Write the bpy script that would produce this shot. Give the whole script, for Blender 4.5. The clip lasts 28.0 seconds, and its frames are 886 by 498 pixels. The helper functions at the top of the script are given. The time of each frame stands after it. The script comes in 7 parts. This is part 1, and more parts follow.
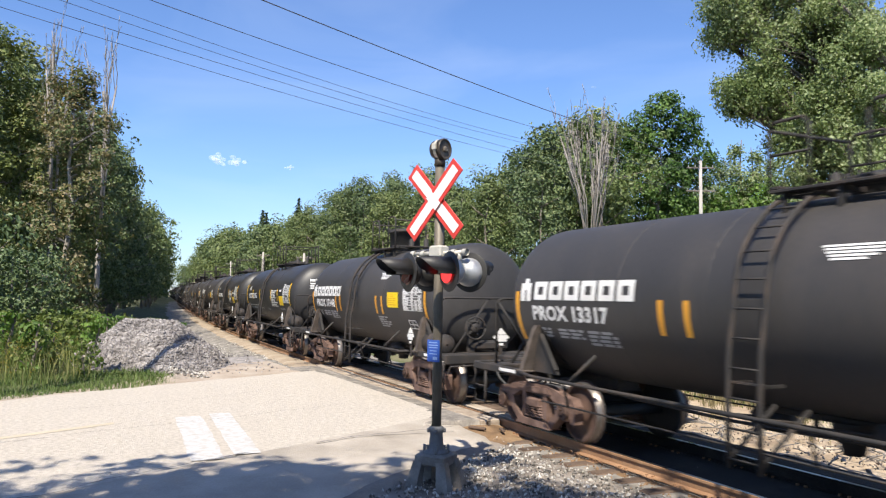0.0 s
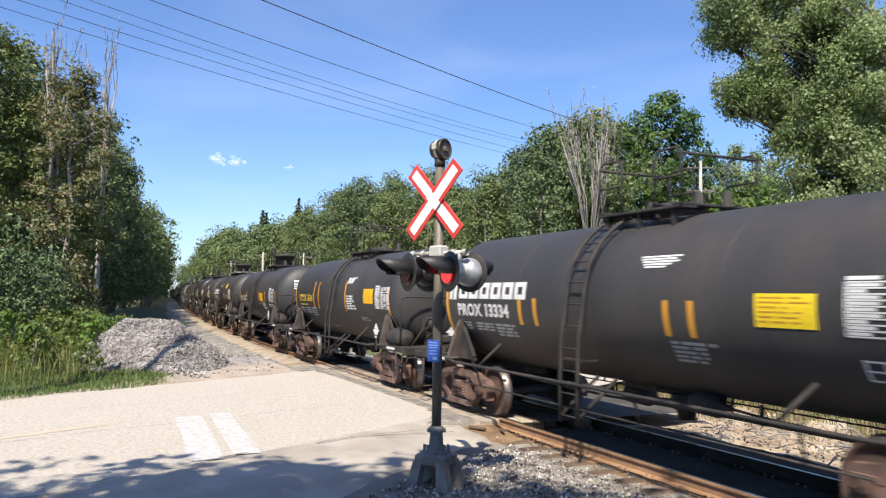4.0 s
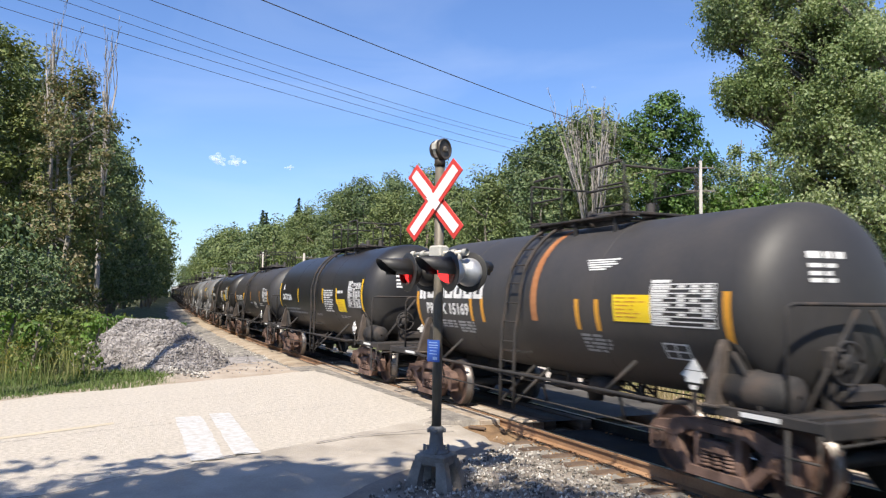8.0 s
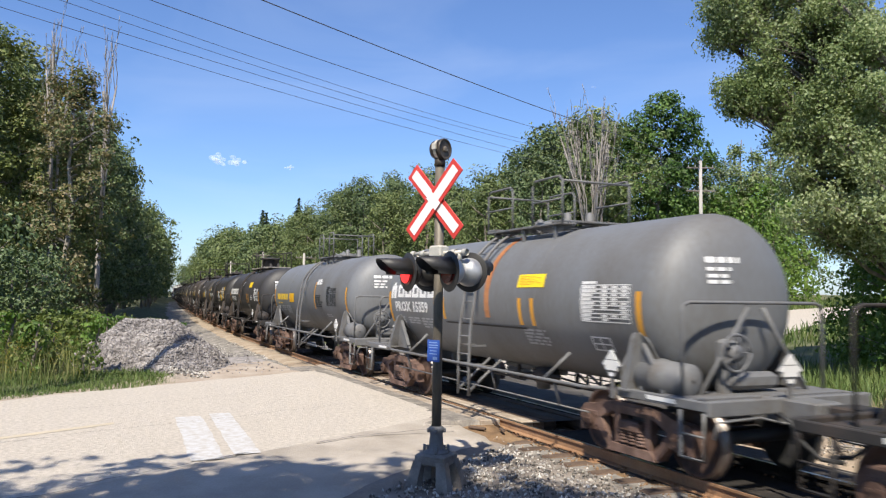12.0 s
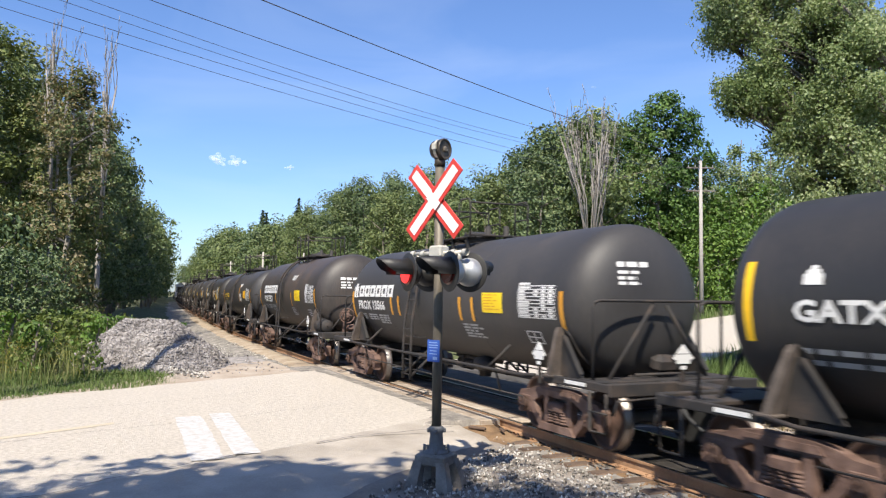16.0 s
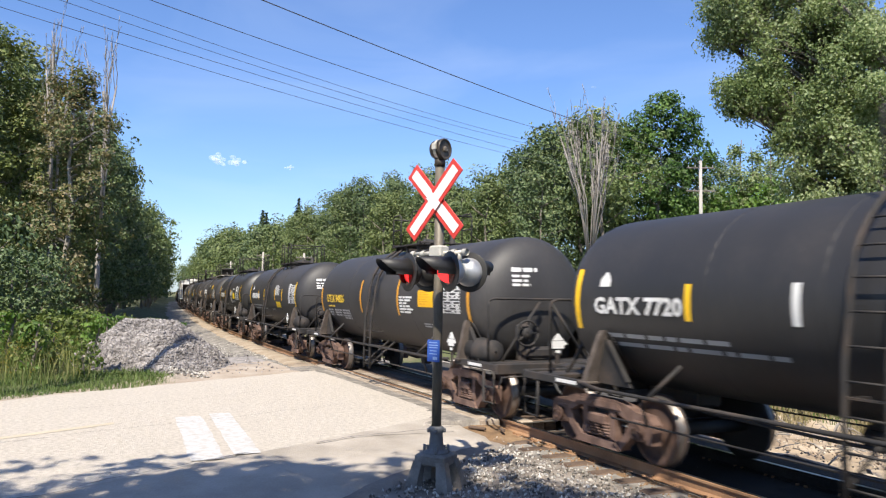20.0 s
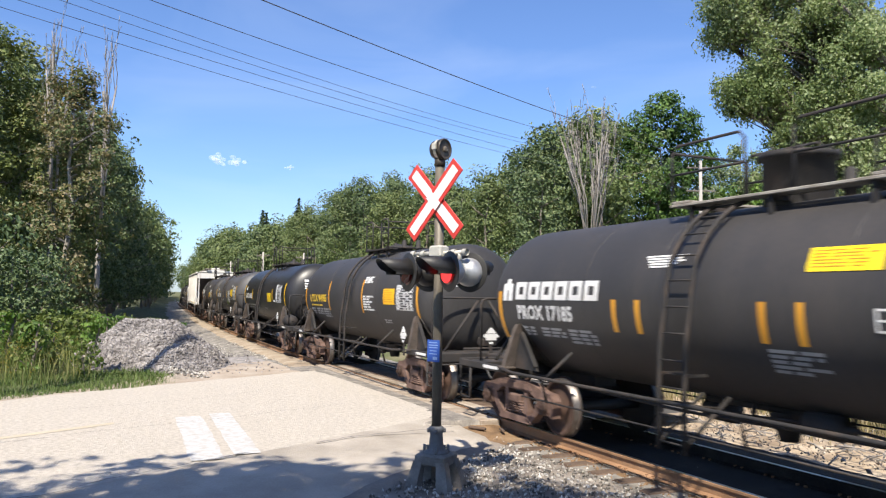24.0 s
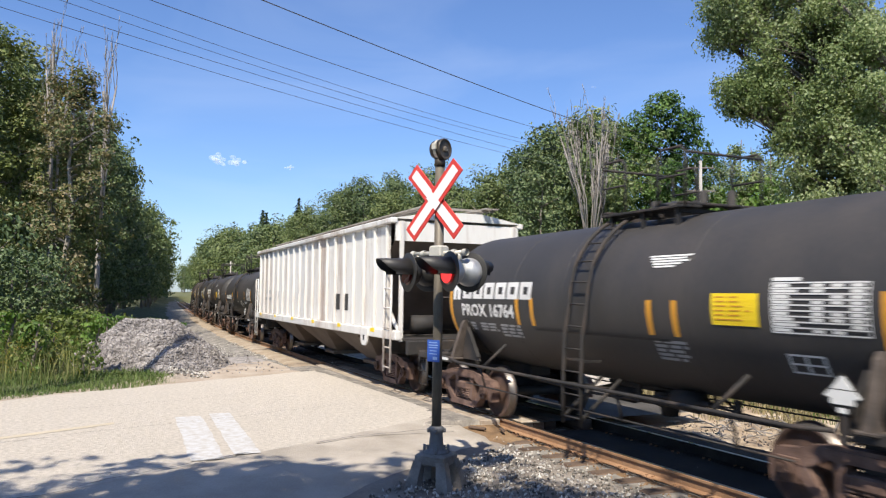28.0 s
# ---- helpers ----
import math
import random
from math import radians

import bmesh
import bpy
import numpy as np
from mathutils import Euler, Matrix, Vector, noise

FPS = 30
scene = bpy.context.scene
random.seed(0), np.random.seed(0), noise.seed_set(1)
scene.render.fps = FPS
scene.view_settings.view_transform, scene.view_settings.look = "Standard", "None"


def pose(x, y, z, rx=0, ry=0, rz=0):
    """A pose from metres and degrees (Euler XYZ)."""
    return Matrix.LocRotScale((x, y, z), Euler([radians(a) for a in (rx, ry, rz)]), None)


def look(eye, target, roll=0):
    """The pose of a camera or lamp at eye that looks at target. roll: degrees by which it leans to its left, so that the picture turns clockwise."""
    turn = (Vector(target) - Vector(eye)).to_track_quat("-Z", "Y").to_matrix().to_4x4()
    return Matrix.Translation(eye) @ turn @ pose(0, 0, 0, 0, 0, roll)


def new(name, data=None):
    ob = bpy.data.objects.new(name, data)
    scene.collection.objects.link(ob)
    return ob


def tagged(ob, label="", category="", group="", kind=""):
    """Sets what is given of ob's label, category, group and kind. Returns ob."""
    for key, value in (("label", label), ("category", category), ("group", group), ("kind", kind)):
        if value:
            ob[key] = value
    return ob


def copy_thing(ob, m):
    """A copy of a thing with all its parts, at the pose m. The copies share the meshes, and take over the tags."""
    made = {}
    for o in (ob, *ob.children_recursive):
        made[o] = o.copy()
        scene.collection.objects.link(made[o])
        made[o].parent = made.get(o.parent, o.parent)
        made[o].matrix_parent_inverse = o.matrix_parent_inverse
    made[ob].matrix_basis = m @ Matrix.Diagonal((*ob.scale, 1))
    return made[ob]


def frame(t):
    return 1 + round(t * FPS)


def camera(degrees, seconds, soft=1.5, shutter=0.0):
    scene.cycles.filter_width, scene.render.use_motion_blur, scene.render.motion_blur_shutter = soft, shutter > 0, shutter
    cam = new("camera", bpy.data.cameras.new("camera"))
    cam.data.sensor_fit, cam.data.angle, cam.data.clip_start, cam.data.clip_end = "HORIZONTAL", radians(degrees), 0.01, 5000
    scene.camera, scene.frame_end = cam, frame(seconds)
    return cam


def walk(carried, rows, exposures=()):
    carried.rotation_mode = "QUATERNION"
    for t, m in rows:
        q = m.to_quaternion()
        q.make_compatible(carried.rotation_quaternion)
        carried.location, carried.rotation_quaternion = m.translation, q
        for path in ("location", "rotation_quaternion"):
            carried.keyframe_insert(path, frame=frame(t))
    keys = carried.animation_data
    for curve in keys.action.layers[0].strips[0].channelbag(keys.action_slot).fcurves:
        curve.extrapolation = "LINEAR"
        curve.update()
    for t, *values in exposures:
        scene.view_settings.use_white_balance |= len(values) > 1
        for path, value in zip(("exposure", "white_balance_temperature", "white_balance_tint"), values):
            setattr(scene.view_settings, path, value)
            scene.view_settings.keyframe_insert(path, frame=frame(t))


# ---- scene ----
cam = camera(60.15, 28.0, soft=1.2, shutter=0.2)
EYE = (0.0, -7.483, 2.132)
walk(cam, [(0.0, look(EYE, (-9.052, -3.279, 2.747), 0.758)), (28.0, look(EYE, (-9.052, -3.279, 2.747), 0.758))],
     [(0.0, 0.78, 6500, 10), (5.5, 0.74, 6500, 10), (10.5, 0.73, 6500, 10), (12.0, 0.61, 6500, 10), (12.6, 0.61, 6500, 10), (14.6, 0.72, 6500, 10), (17.0, 0.78, 6500, 10), (26.4, 0.77, 6500, 10), (28.0, 0.60, 6500, 10)])

# ---- light ----
SUN_ELEVATION, SUN_AZIMUTH = radians(52), math.atan2(0.785, -0.62)
world = bpy.data.worlds.new("sky")
scene.world = world
world.use_nodes = True
wn = world.node_tree.nodes
sky = wn.new("ShaderNodeTexSky")
sky.sky_type, sky.sun_disc = "NISHITA", False
sky.sun_elevation, sky.sun_rotation = SUN_ELEVATION, SUN_AZIMUTH
sky.air_density, sky.dust_density, sky.ozone_density = 1.0, 0.5, 3.0
wn["Background"].inputs["Strength"].default_value = 0.090
tint = wn.new("ShaderNodeMix")
tint.data_type, tint.blend_type = "RGBA", "MULTIPLY"
tint.inputs[0].default_value, tint.inputs[7].default_value = 1.0, (0.85, 0.99, 1.27, 1)
world.node_tree.links.new(sky.outputs[0], tint.inputs[6])
# thin high cirrus drawn out across the sky
tc = wn.new("ShaderNodeTexCoord")
stretch = wn.new("ShaderNodeMapping")
stretch.inputs["Scale"].default_value, stretch.inputs["Rotation"].default_value = (1.2, 1.8, 6.0), (0.35, 0.2, 0.3)
wisp = wn.new("ShaderNodeTexNoise")
wisp.inputs["Scale"].default_value, wisp.inputs["Detail"].default_value, wisp.inputs["Distortion"].default_value = 1.6, 5.0, 0.6
span = wn.new("ShaderNodeMapRange")
span.inputs[1].default_value, span.inputs[2].default_value, span.inputs[4].default_value = 0.46, 0.80, 0.17
veil = wn.new("ShaderNodeMix")
veil.data_type = "RGBA"
veil.inputs[7].default_value = (6.6, 7.4, 9.0, 1)
for a, b in ((tc.outputs["Generated"], stretch.inputs[0]), (stretch.outputs[0], wisp.inputs["Vector"]), (wisp.outputs[0], span.inputs[0]), (span.outputs[0], veil.inputs[0]), (tint.outputs[2], veil.inputs[6]), (veil.outputs[2], wn["Background"].inputs["Color"])):
    world.node_tree.links.new(a, b)
sun = new("sun", bpy.data.lights.new("sun", "SUN"))
sun.data.energy, sun.data.angle, sun.data.color = 4.8, radians(0.53), (1.0, 0.925, 0.80)
SUN_DIR = Vector((math.sin(SUN_AZIMUTH) * math.cos(SUN_ELEVATION), math.cos(SUN_AZIMUTH) * math.cos(SUN_ELEVATION), math.sin(SUN_ELEVATION)))
sun.matrix_world = look(SUN_DIR * 50, (0, 0, 0))


# ---- materials ----
def surface(name, colors, scale=4.0, rough=0.7, metal=0.0, bump=0.0, bump_scale=None, fine=60.0, streak=1.0, island=0.0, thing=0.0, translucent=0.0, emit=0.0, gloss_var=0.1, fade=0.0):
    """A node material: colours mixed by noise at two scales, with relief and an uneven gloss."""
    m = bpy.data.materials.new(name)
    m.use_nodes = True
    nt = m.node_tree
    nd, ln = nt.nodes, nt.links
    bsdf = nd["Principled BSDF"]
    tc = nd.new("ShaderNodeTexCoord")
    mp = nd.new("ShaderNodeMapping")
    mp.inputs["Scale"].default_value = (1, 1, 1 / streak)
    ln.new(tc.outputs["Object"], mp.inputs["Vector"])
    big = nd.new("ShaderNodeTexNoise")
    big.inputs["Scale"].default_value, big.inputs["Detail"].default_value = scale, 6
    small = nd.new("ShaderNodeTexNoise")
    small.inputs["Scale"].default_value, small.inputs["Detail"].default_value = fine, 3
    for n in (big, small):
        ln.new(mp.outputs[0], n.inputs["Vector"])
    mix = nd.new("ShaderNodeMath")
    mix.operation = "MULTIPLY_ADD"
    ln.new(small.outputs[0], mix.inputs[0])
    mix.inputs[1].default_value = 0.35
    ln.new(big.outputs[0], mix.inputs[2])
    src = mix.outputs[0]
    info = [(nd.new("ShaderNodeNewGeometry").outputs["Random Per Island"], island)] if island else []
    info += [(nd.new("ShaderNodeObjectInfo").outputs["Random"], thing)] if thing else []
    for r, amount in info:
        ad = nd.new("ShaderNodeMath")
        ad.operation = "MULTIPLY_ADD"
        ln.new(r, ad.inputs[0])
        ad.inputs[1].default_value = amount
        ln.new(src, ad.inputs[2])
        sub = nd.new("ShaderNodeMath")
        sub.operation = "SUBTRACT"
        ln.new(ad.outputs[0], sub.inputs[0])
        sub.inputs[1].default_value = amount / 2
        src = sub.outputs[0]
    ramp = nd.new("ShaderNodeValToRGB")
    el = ramp.color_ramp.elements
    n = len(colors)
    while len(el) < n:
        el.new(0.5)
    for i, c in enumerate(colors):
        el[i].position = 0.42 + 0.5 * i / max(1, n - 1) if n > 1 else 0.5
        el[i].color = (*c, 1)
    ln.new(src, ramp.inputs[0])
    ln.new(ramp.outputs[0], bsdf.inputs["Base Color"])
    bsdf.inputs["Metallic"].default_value = metal
    rr = nd.new("ShaderNodeMath")
    rr.operation = "MULTIPLY_ADD"
    ln.new(big.outputs[0], rr.inputs[0])
    rr.inputs[1].default_value, rr.inputs[2].default_value = gloss_var * 2, rough - gloss_var
    ln.new(rr.outputs[0], bsdf.inputs["Roughness"])
    if bump:
        b = nd.new("ShaderNodeBump")
        b.inputs["Strength"].default_value, b.inputs["Distance"].default_value = min(1.0, bump), 0.02
        bn = nd.new("ShaderNodeTexNoise")
        bn.inputs["Scale"].default_value, bn.inputs["Detail"].default_value = bump_scale or fine, 4
        ln.new(tc.outputs["Object"], bn.inputs["Vector"])
        ln.new(bn.outputs[0], b.inputs["Height"])
        ln.new(b.outputs[0], bsdf.inputs["Normal"])
    if translucent:
        tr = nd.new("ShaderNodeBsdfTranslucent")
        ln.new(ramp.outputs[0], tr.inputs["Color"])
        ms = nd.new("ShaderNodeMixShader")
        ms.inputs[0].default_value = translucent
        ln.new(bsdf.outputs[0], ms.inputs[1])
        ln.new(tr.outputs[0], ms.inputs[2])
        ln.new(ms.outputs[0], nd["Material Output"].inputs["Surface"])
    if fade:
        tp = nd.new("ShaderNodeBsdfTransparent")
        ms = nd.new("ShaderNodeMixShader")
        ms.inputs[0].default_value = fade
        ln.new(bsdf.outputs[0], ms.inputs[1])
        ln.new(tp.outputs[0], ms.inputs[2])
        ln.new(ms.outputs[0], nd["Material Output"].inputs["Surface"])
    if emit:
        ln.new(ramp.outputs[0], bsdf.inputs["Emission Color"])
        bsdf.inputs["Emission Strength"].default_value = emit
    return m


M = dict(
    tank_black=surface("tank_black", [(0.027, 0.0252, 0.0250), (0.037, 0.0345, 0.0340), (0.056, 0.049, 0.045)], 0.8, 0.58, 0, 0.03, 30, 25, 4.0),
    tank_gloss=surface("tank_gloss", [(0.020, 0.0190, 0.0190), (0.027, 0.0255, 0.0250), (0.044, 0.039, 0.036)], 0.9, 0.50, 0, 0.02, 30, 25, 4.0),
    tank_jet=surface("tank_jet", [(0.0145, 0.0136, 0.0136), (0.020, 0.0187, 0.0183), (0.033, 0.029, 0.027)], 0.9, 0.42, 0, 0.02, 30, 25, 4.0),
    tank_brown=surface("tank_brown", [(0.026, 0.022, 0.020), (0.048, 0.040, 0.035), (0.085, 0.060, 0.045)], 0.8, 0.55, 0, 0.04, 30, 25, 5.0),
    tank_worn=surface("tank_worn", [(0.050, 0.050, 0.053), (0.066, 0.065, 0.068), (0.088, 0.080, 0.075)], 0.55, 0.55, 0, 0.05, 30, 25, 3.0),
    rust_faded=surface("faded_rust", [(0.062, 0.054, 0.052), (0.080, 0.063, 0.056), (0.125, 0.082, 0.062)], 1.6, 0.7, 0, 0.1, 30, 12, 2),
    tank_grey=surface("tank_grey", [(0.118, 0.123, 0.130), (0.152, 0.157, 0.163), (0.118, 0.112, 0.105)], 0.7, 0.55, 0, 0.03, 30, 25, 4.0),
    iron=surface("iron", [(0.016, 0.0152, 0.015), (0.029, 0.026, 0.0245), (0.066, 0.048, 0.038)], 3, 0.75, 0.1, 0.15, 40),
    iron_grey=surface("iron_grey", [(0.115, 0.115, 0.12), (0.155, 0.155, 0.155), (0.10, 0.088, 0.075)], 3, 0.6, 0.1, 0.1, 40),
    truck_rust=surface("truck_rust", [(0.060, 0.036, 0.028), (0.125, 0.074, 0.056), (0.20, 0.128, 0.100)], 5, 0.85, 0, 0.3, 30),
    dusty_steel=surface("dusty_steel", [(0.036, 0.030, 0.027), (0.078, 0.061, 0.050), (0.13, 0.104, 0.086)], 4, 0.85, 0, 0.2, 30),
    rust_bright=surface("bright_rust", [(0.16, 0.06, 0.025), (0.34, 0.13, 0.045), (0.42, 0.19, 0.08)], 2, 0.85, 0, 0.2, 30, 25, 4),
    wheel_rust=surface("wheel_rust", [(0.034, 0.023, 0.019), (0.072, 0.041, 0.030), (0.108, 0.060, 0.043)], 5, 0.8, 0.1, 0.2, 30),
    polished=surface("polished_steel", [(0.12, 0.105, 0.09), (0.22, 0.20, 0.185)], 8, 0.40, 0.8),
    stripe_orange=surface("stripe_orange", [(0.55, 0.24, 0.02), (0.68, 0.33, 0.03)], 3, 0.55, 0, 0, None, 40, 3),
    stripe_yellow=surface("stripe_yellow", [(0.80, 0.46, 0.01), (0.90, 0.55, 0.015)], 3, 0.5, 0, 0, None, 40, 3),
    placard_yellow=surface("placard_yellow", [(0.80, 0.55, 0.01), (0.88, 0.64, 0.02)], 3, 0.5),
    placard_orange=surface("placard_orange", [(0.80, 0.42, 0.01), (0.88, 0.50, 0.02)], 3, 0.5),
    letter_white=surface("letter_white", [(0.58, 0.57, 0.55), (0.74, 0.73, 0.71)], 3, 0.6, 0, 0, None, 50, 3),
    letter_yellow=surface("letter_yellow", [(0.58, 0.38, 0.03), (0.75, 0.50, 0.05)], 3, 0.6, 0, 0, None, 50, 3),
    letter_black=surface("letter_black", [(0.02, 0.02, 0.02), (0.03, 0.03, 0.03)], 3, 0.6),
    scrawl_green=surface("scrawl_green", [(0.10, 0.15, 0.02), (0.17, 0.23, 0.035)], 3, 0.6),
    panel_grey=surface("panel_grey", [(0.30, 0.30, 0.30), (0.36, 0.36, 0.36)], 3, 0.6),
    deck_light=surface("deck_light", [(0.17, 0.145, 0.12), (0.29, 0.26, 0.225), (0.40, 0.37, 0.33)], 4, 0.8, 0, 0.2, 30, 20),
    hopper_white=surface("hopper_white", [(0.60, 0.585, 0.55), (0.68, 0.665, 0.63), (0.30, 0.21, 0.155)], 0.7, 0.6, 0, 0.05, 20, 14, 9.0),
    # Brown dirt, darkened further for shade under the roof end and the sill.
    hopper_dirt_shade=surface("hopper_dirt_shade", [(0.060, 0.045, 0.035), (0.103, 0.078, 0.062), (0.145, 0.118, 0.097)], 1.0, 0.8, 0, 0.1, 20),
    asphalt=surface("asphalt", [(0.352, 0.311, 0.256), (0.468, 0.415, 0.346), (0.570, 0.511, 0.437)], 15.0, 0.9, 0, 1.0, 60, 110),
    sand_shoulder=surface("sand_shoulder", [(0.28, 0.22, 0.16), (0.38, 0.31, 0.24), (0.44, 0.38, 0.31)], 1.2, 0.95, 0, 0.5, 60, 30),
    tar=surface("tar", [(0.10, 0.09, 0.085), (0.14, 0.13, 0.12)], 4, 0.8),
    paint_white=surface("road_paint_white", [(0.40, 0.365, 0.32), (0.45, 0.42, 0.38), (0.515, 0.505, 0.49), (0.54, 0.535, 0.525)], 9, 0.7, 0, 0.3, 80, 40),
    paint_yellow=surface("road_paint_yellow", [(0.46, 0.395, 0.30), (0.53, 0.445, 0.31)], 3, 0.8, 0, 0.3, 80, 30),
    ballast=surface("ballast", [(0.10, 0.088, 0.075), (0.22, 0.20, 0.172), (0.38, 0.35, 0.31)], 3, 0.95, 0, 1.0, 22, 9),
    stone=surface("ballast_stone", [(0.08, 0.072, 0.062), (0.225, 0.206, 0.18), (0.52, 0.49, 0.44)], 3, 0.9, 0, 0.2, 30, 30, 1, 0.6),
    stone_pale=surface("heap_stone", [(0.12, 0.108, 0.101), (0.22, 0.20, 0.187), (0.39, 0.36, 0.335)], 3, 0.9, 0, 0.2, 30, 30, 1, 0.4),
    # Near-black ballast: the train's shadow on the track is put into this colour.
    ballast_shaded=surface("oily_ballast", [(0.010, 0.008, 0.007), (0.020, 0.016, 0.013), (0.045, 0.036, 0.029)], 3, 0.95, 0, 1.0, 40, 22),
    stone_rust=surface("rust_stained_stone", [(0.12, 0.07, 0.035), (0.23, 0.14, 0.075), (0.33, 0.22, 0.13)], 3, 0.9, 0, 0.2, 30, 30, 1, 0.35),
    rust_grit=surface("rust_grit", [(0.10, 0.06, 0.03), (0.20, 0.12, 0.06), (0.30, 0.20, 0.11)], 3, 0.95, 0, 0.9, 40, 25),
    stone_tan=surface("tan_stone", [(0.17, 0.13, 0.10), (0.31, 0.25, 0.19), (0.48, 0.42, 0.35)], 3, 0.9, 0, 0.2, 30, 30, 1, 0.4),
    # Dark copy of the asphalt, with the shade under the train in its colour.
    asphalt_shaded=surface("shaded_asphalt", [(0.035, 0.031, 0.027), (0.065, 0.058, 0.050), (0.11, 0.098, 0.085)], 1.1, 0.92, 0, 0.7, 70, 40),
    asphalt_edge=surface("asphalt_edge", [(0.27, 0.235, 0.19), (0.39, 0.34, 0.28), (0.50, 0.445, 0.375)], 1.1, 0.92, 0, 0.7, 70, 40),
    rail=surface("rail_rust", [(0.16, 0.085, 0.045), (0.26, 0.145, 0.075), (0.34, 0.20, 0.11)], 2, 0.85, 0, 0.2, 40),
    rail_top=surface("rail_top", [(0.35, 0.32, 0.29), (0.5, 0.48, 0.46)], 3, 0.3, 1.0),
    sleeper=surface("sleeper_wood", [(0.050, 0.032, 0.022), (0.105, 0.069, 0.047), (0.175, 0.120, 0.085)], 3, 0.9, 0, 0.6, 25, 25, 0.2, 0, 0.25),
    plank=surface("crossing_timber", [(0.20, 0.155, 0.115), (0.34, 0.275, 0.21), (0.45, 0.385, 0.31)], 3, 0.9, 0, 0.5, 25, 25, 0.2, 0, 0.2),
    broken_asphalt=surface("broken_asphalt", [(0.10, 0.088, 0.075), (0.20, 0.178, 0.152), (0.40, 0.355, 0.30)], 3.5, 0.92, 0, 0.9, 30, 22),
    sand_rust=surface("rusty_sand", [(0.22, 0.165, 0.11), (0.33, 0.26, 0.185), (0.42, 0.355, 0.27)], 1.5, 0.95, 0, 0.7, 40, 24),
    earth=surface("earth_and_grass", [(0.055, 0.075, 0.022), (0.10, 0.11, 0.040), (0.20, 0.165, 0.10)], 0.35, 0.95, 0, 0.6, 20, 8),
    earth_pale=surface("pale_earth", [(0.21, 0.152, 0.10), (0.37, 0.285, 0.195), (0.54, 0.455, 0.345)], 1.4, 0.95, 0, 0.8, 15, 12),
    grass=surface("grass_blades", [(0.085, 0.110, 0.024), (0.150, 0.185, 0.045), (0.27, 0.265, 0.105)], 0.7, 0.7, 0, 0, None, 8, 1, 0.35, 0, 0.25),
    grass_lawn=surface("short_grass", [(0.066, 0.108, 0.022), (0.100, 0.155, 0.034), (0.155, 0.195, 0.055)], 0.7, 0.7, 0, 0, None, 8, 1, 0.35, 0, 0.25),
    grass_dry=surface("dry_grass", [(0.17, 0.145, 0.07), (0.29, 0.24, 0.12), (0.36, 0.30, 0.17)], 0.7, 0.8, 0, 0, None, 8, 1, 0.35, 0, 0.2),
    flower=surface("yellow_flowers", [(0.50, 0.36, 0.03), (0.62, 0.46, 0.05)], 3, 0.8),
    leaf=surface("leaf_green", [(0.055, 0.085, 0.022), (0.110, 0.150, 0.040), (0.185, 0.220, 0.075)], 0.35, 0.55, 0, 0, None, 3, 1, 0.48, 0.22, 0.12),
    leaf_olive=surface("leaf_olive", [(0.092, 0.122, 0.026), (0.178, 0.212, 0.052), (0.300, 0.310, 0.112)], 0.35, 0.55, 0, 0, None, 3, 1, 0.4, 0.3, 0.22),
    bark_pale=surface("bark_pale", [(0.16, 0.14, 0.115), (0.27, 0.24, 0.20), (0.36, 0.33, 0.29)], 4, 0.9, 0, 0.6, 20, 25, 3),
    bell=surface("bell_paint", [(0.035, 0.027, 0.020), (0.06, 0.047, 0.035), (0.10, 0.08, 0.06)], 3, 0.5, 0.3, 0.1, 20, 40, 4),
    leaf_bright=surface("leaf_bright", [(0.060, 0.118, 0.015), (0.112, 0.198, 0.028), (0.190, 0.285, 0.052)], 0.35, 0.55, 0, 0, None, 3, 1, 0.3, 0.22, 0.35),
    leaf_weed=surface("leaf_weed", [(0.080, 0.115, 0.020), (0.150, 0.195, 0.042), (0.25, 0.285, 0.085)], 0.35, 0.55, 0, 0, None, 3, 1, 0.35, 0.3, 0.4),
    leaf_maple=surface("leaf_maple", [(0.030, 0.075, 0.012), (0.064, 0.130, 0.022), (0.135, 0.225, 0.045)], 0.35, 0.55, 0, 0, None, 3, 1, 0.42, 0.0, 0.3),
    leaf_dark=surface("leaf_dark", [(0.052, 0.086, 0.028), (0.096, 0.140, 0.048), (0.160, 0.195, 0.075)], 0.35, 0.55, 0, 0, None, 3, 1, 0.48, 0.22, 0.12),
    leaf_poplar=surface("leaf_poplar", [(0.125, 0.180, 0.056), (0.238, 0.304, 0.113), (0.410, 0.460, 0.245)], 0.35, 0.5, 0, 0, None, 3, 1, 0.5, 0.0, 0.46),
    leaf_brown=surface("leaf_brown", [(0.085, 0.120, 0.034), (0.155, 0.140, 0.054), (0.400, 0.310, 0.165)], 0.35, 0.55, 0, 0, None, 3, 1, 0.48, 0.22, 0.35),
    needle=surface("needle_green", [(0.014, 0.034, 0.013), (0.026, 0.052, 0.020), (0.042, 0.072, 0.030)], 0.4, 0.7, 0, 0, None, 3, 1, 0.25, 0, 0.15),
    gravel_fine=surface("fine_gravel", [(0.14, 0.115, 0.092), (0.225, 0.19, 0.155), (0.31, 0.27, 0.225)], 1.4, 0.95, 0, 0.8, 50, 28),
    bark=surface("bark", [(0.09, 0.075, 0.06), (0.17, 0.145, 0.12), (0.26, 0.235, 0.20)], 4, 0.9, 0, 0.6, 20, 25, 3),
    bark_dead=surface("dead_wood", [(0.15, 0.13, 0.112), (0.25, 0.225, 0.20), (0.34, 0.315, 0.285)], 3, 0.9, 0, 0.3, 20, 25, 3),
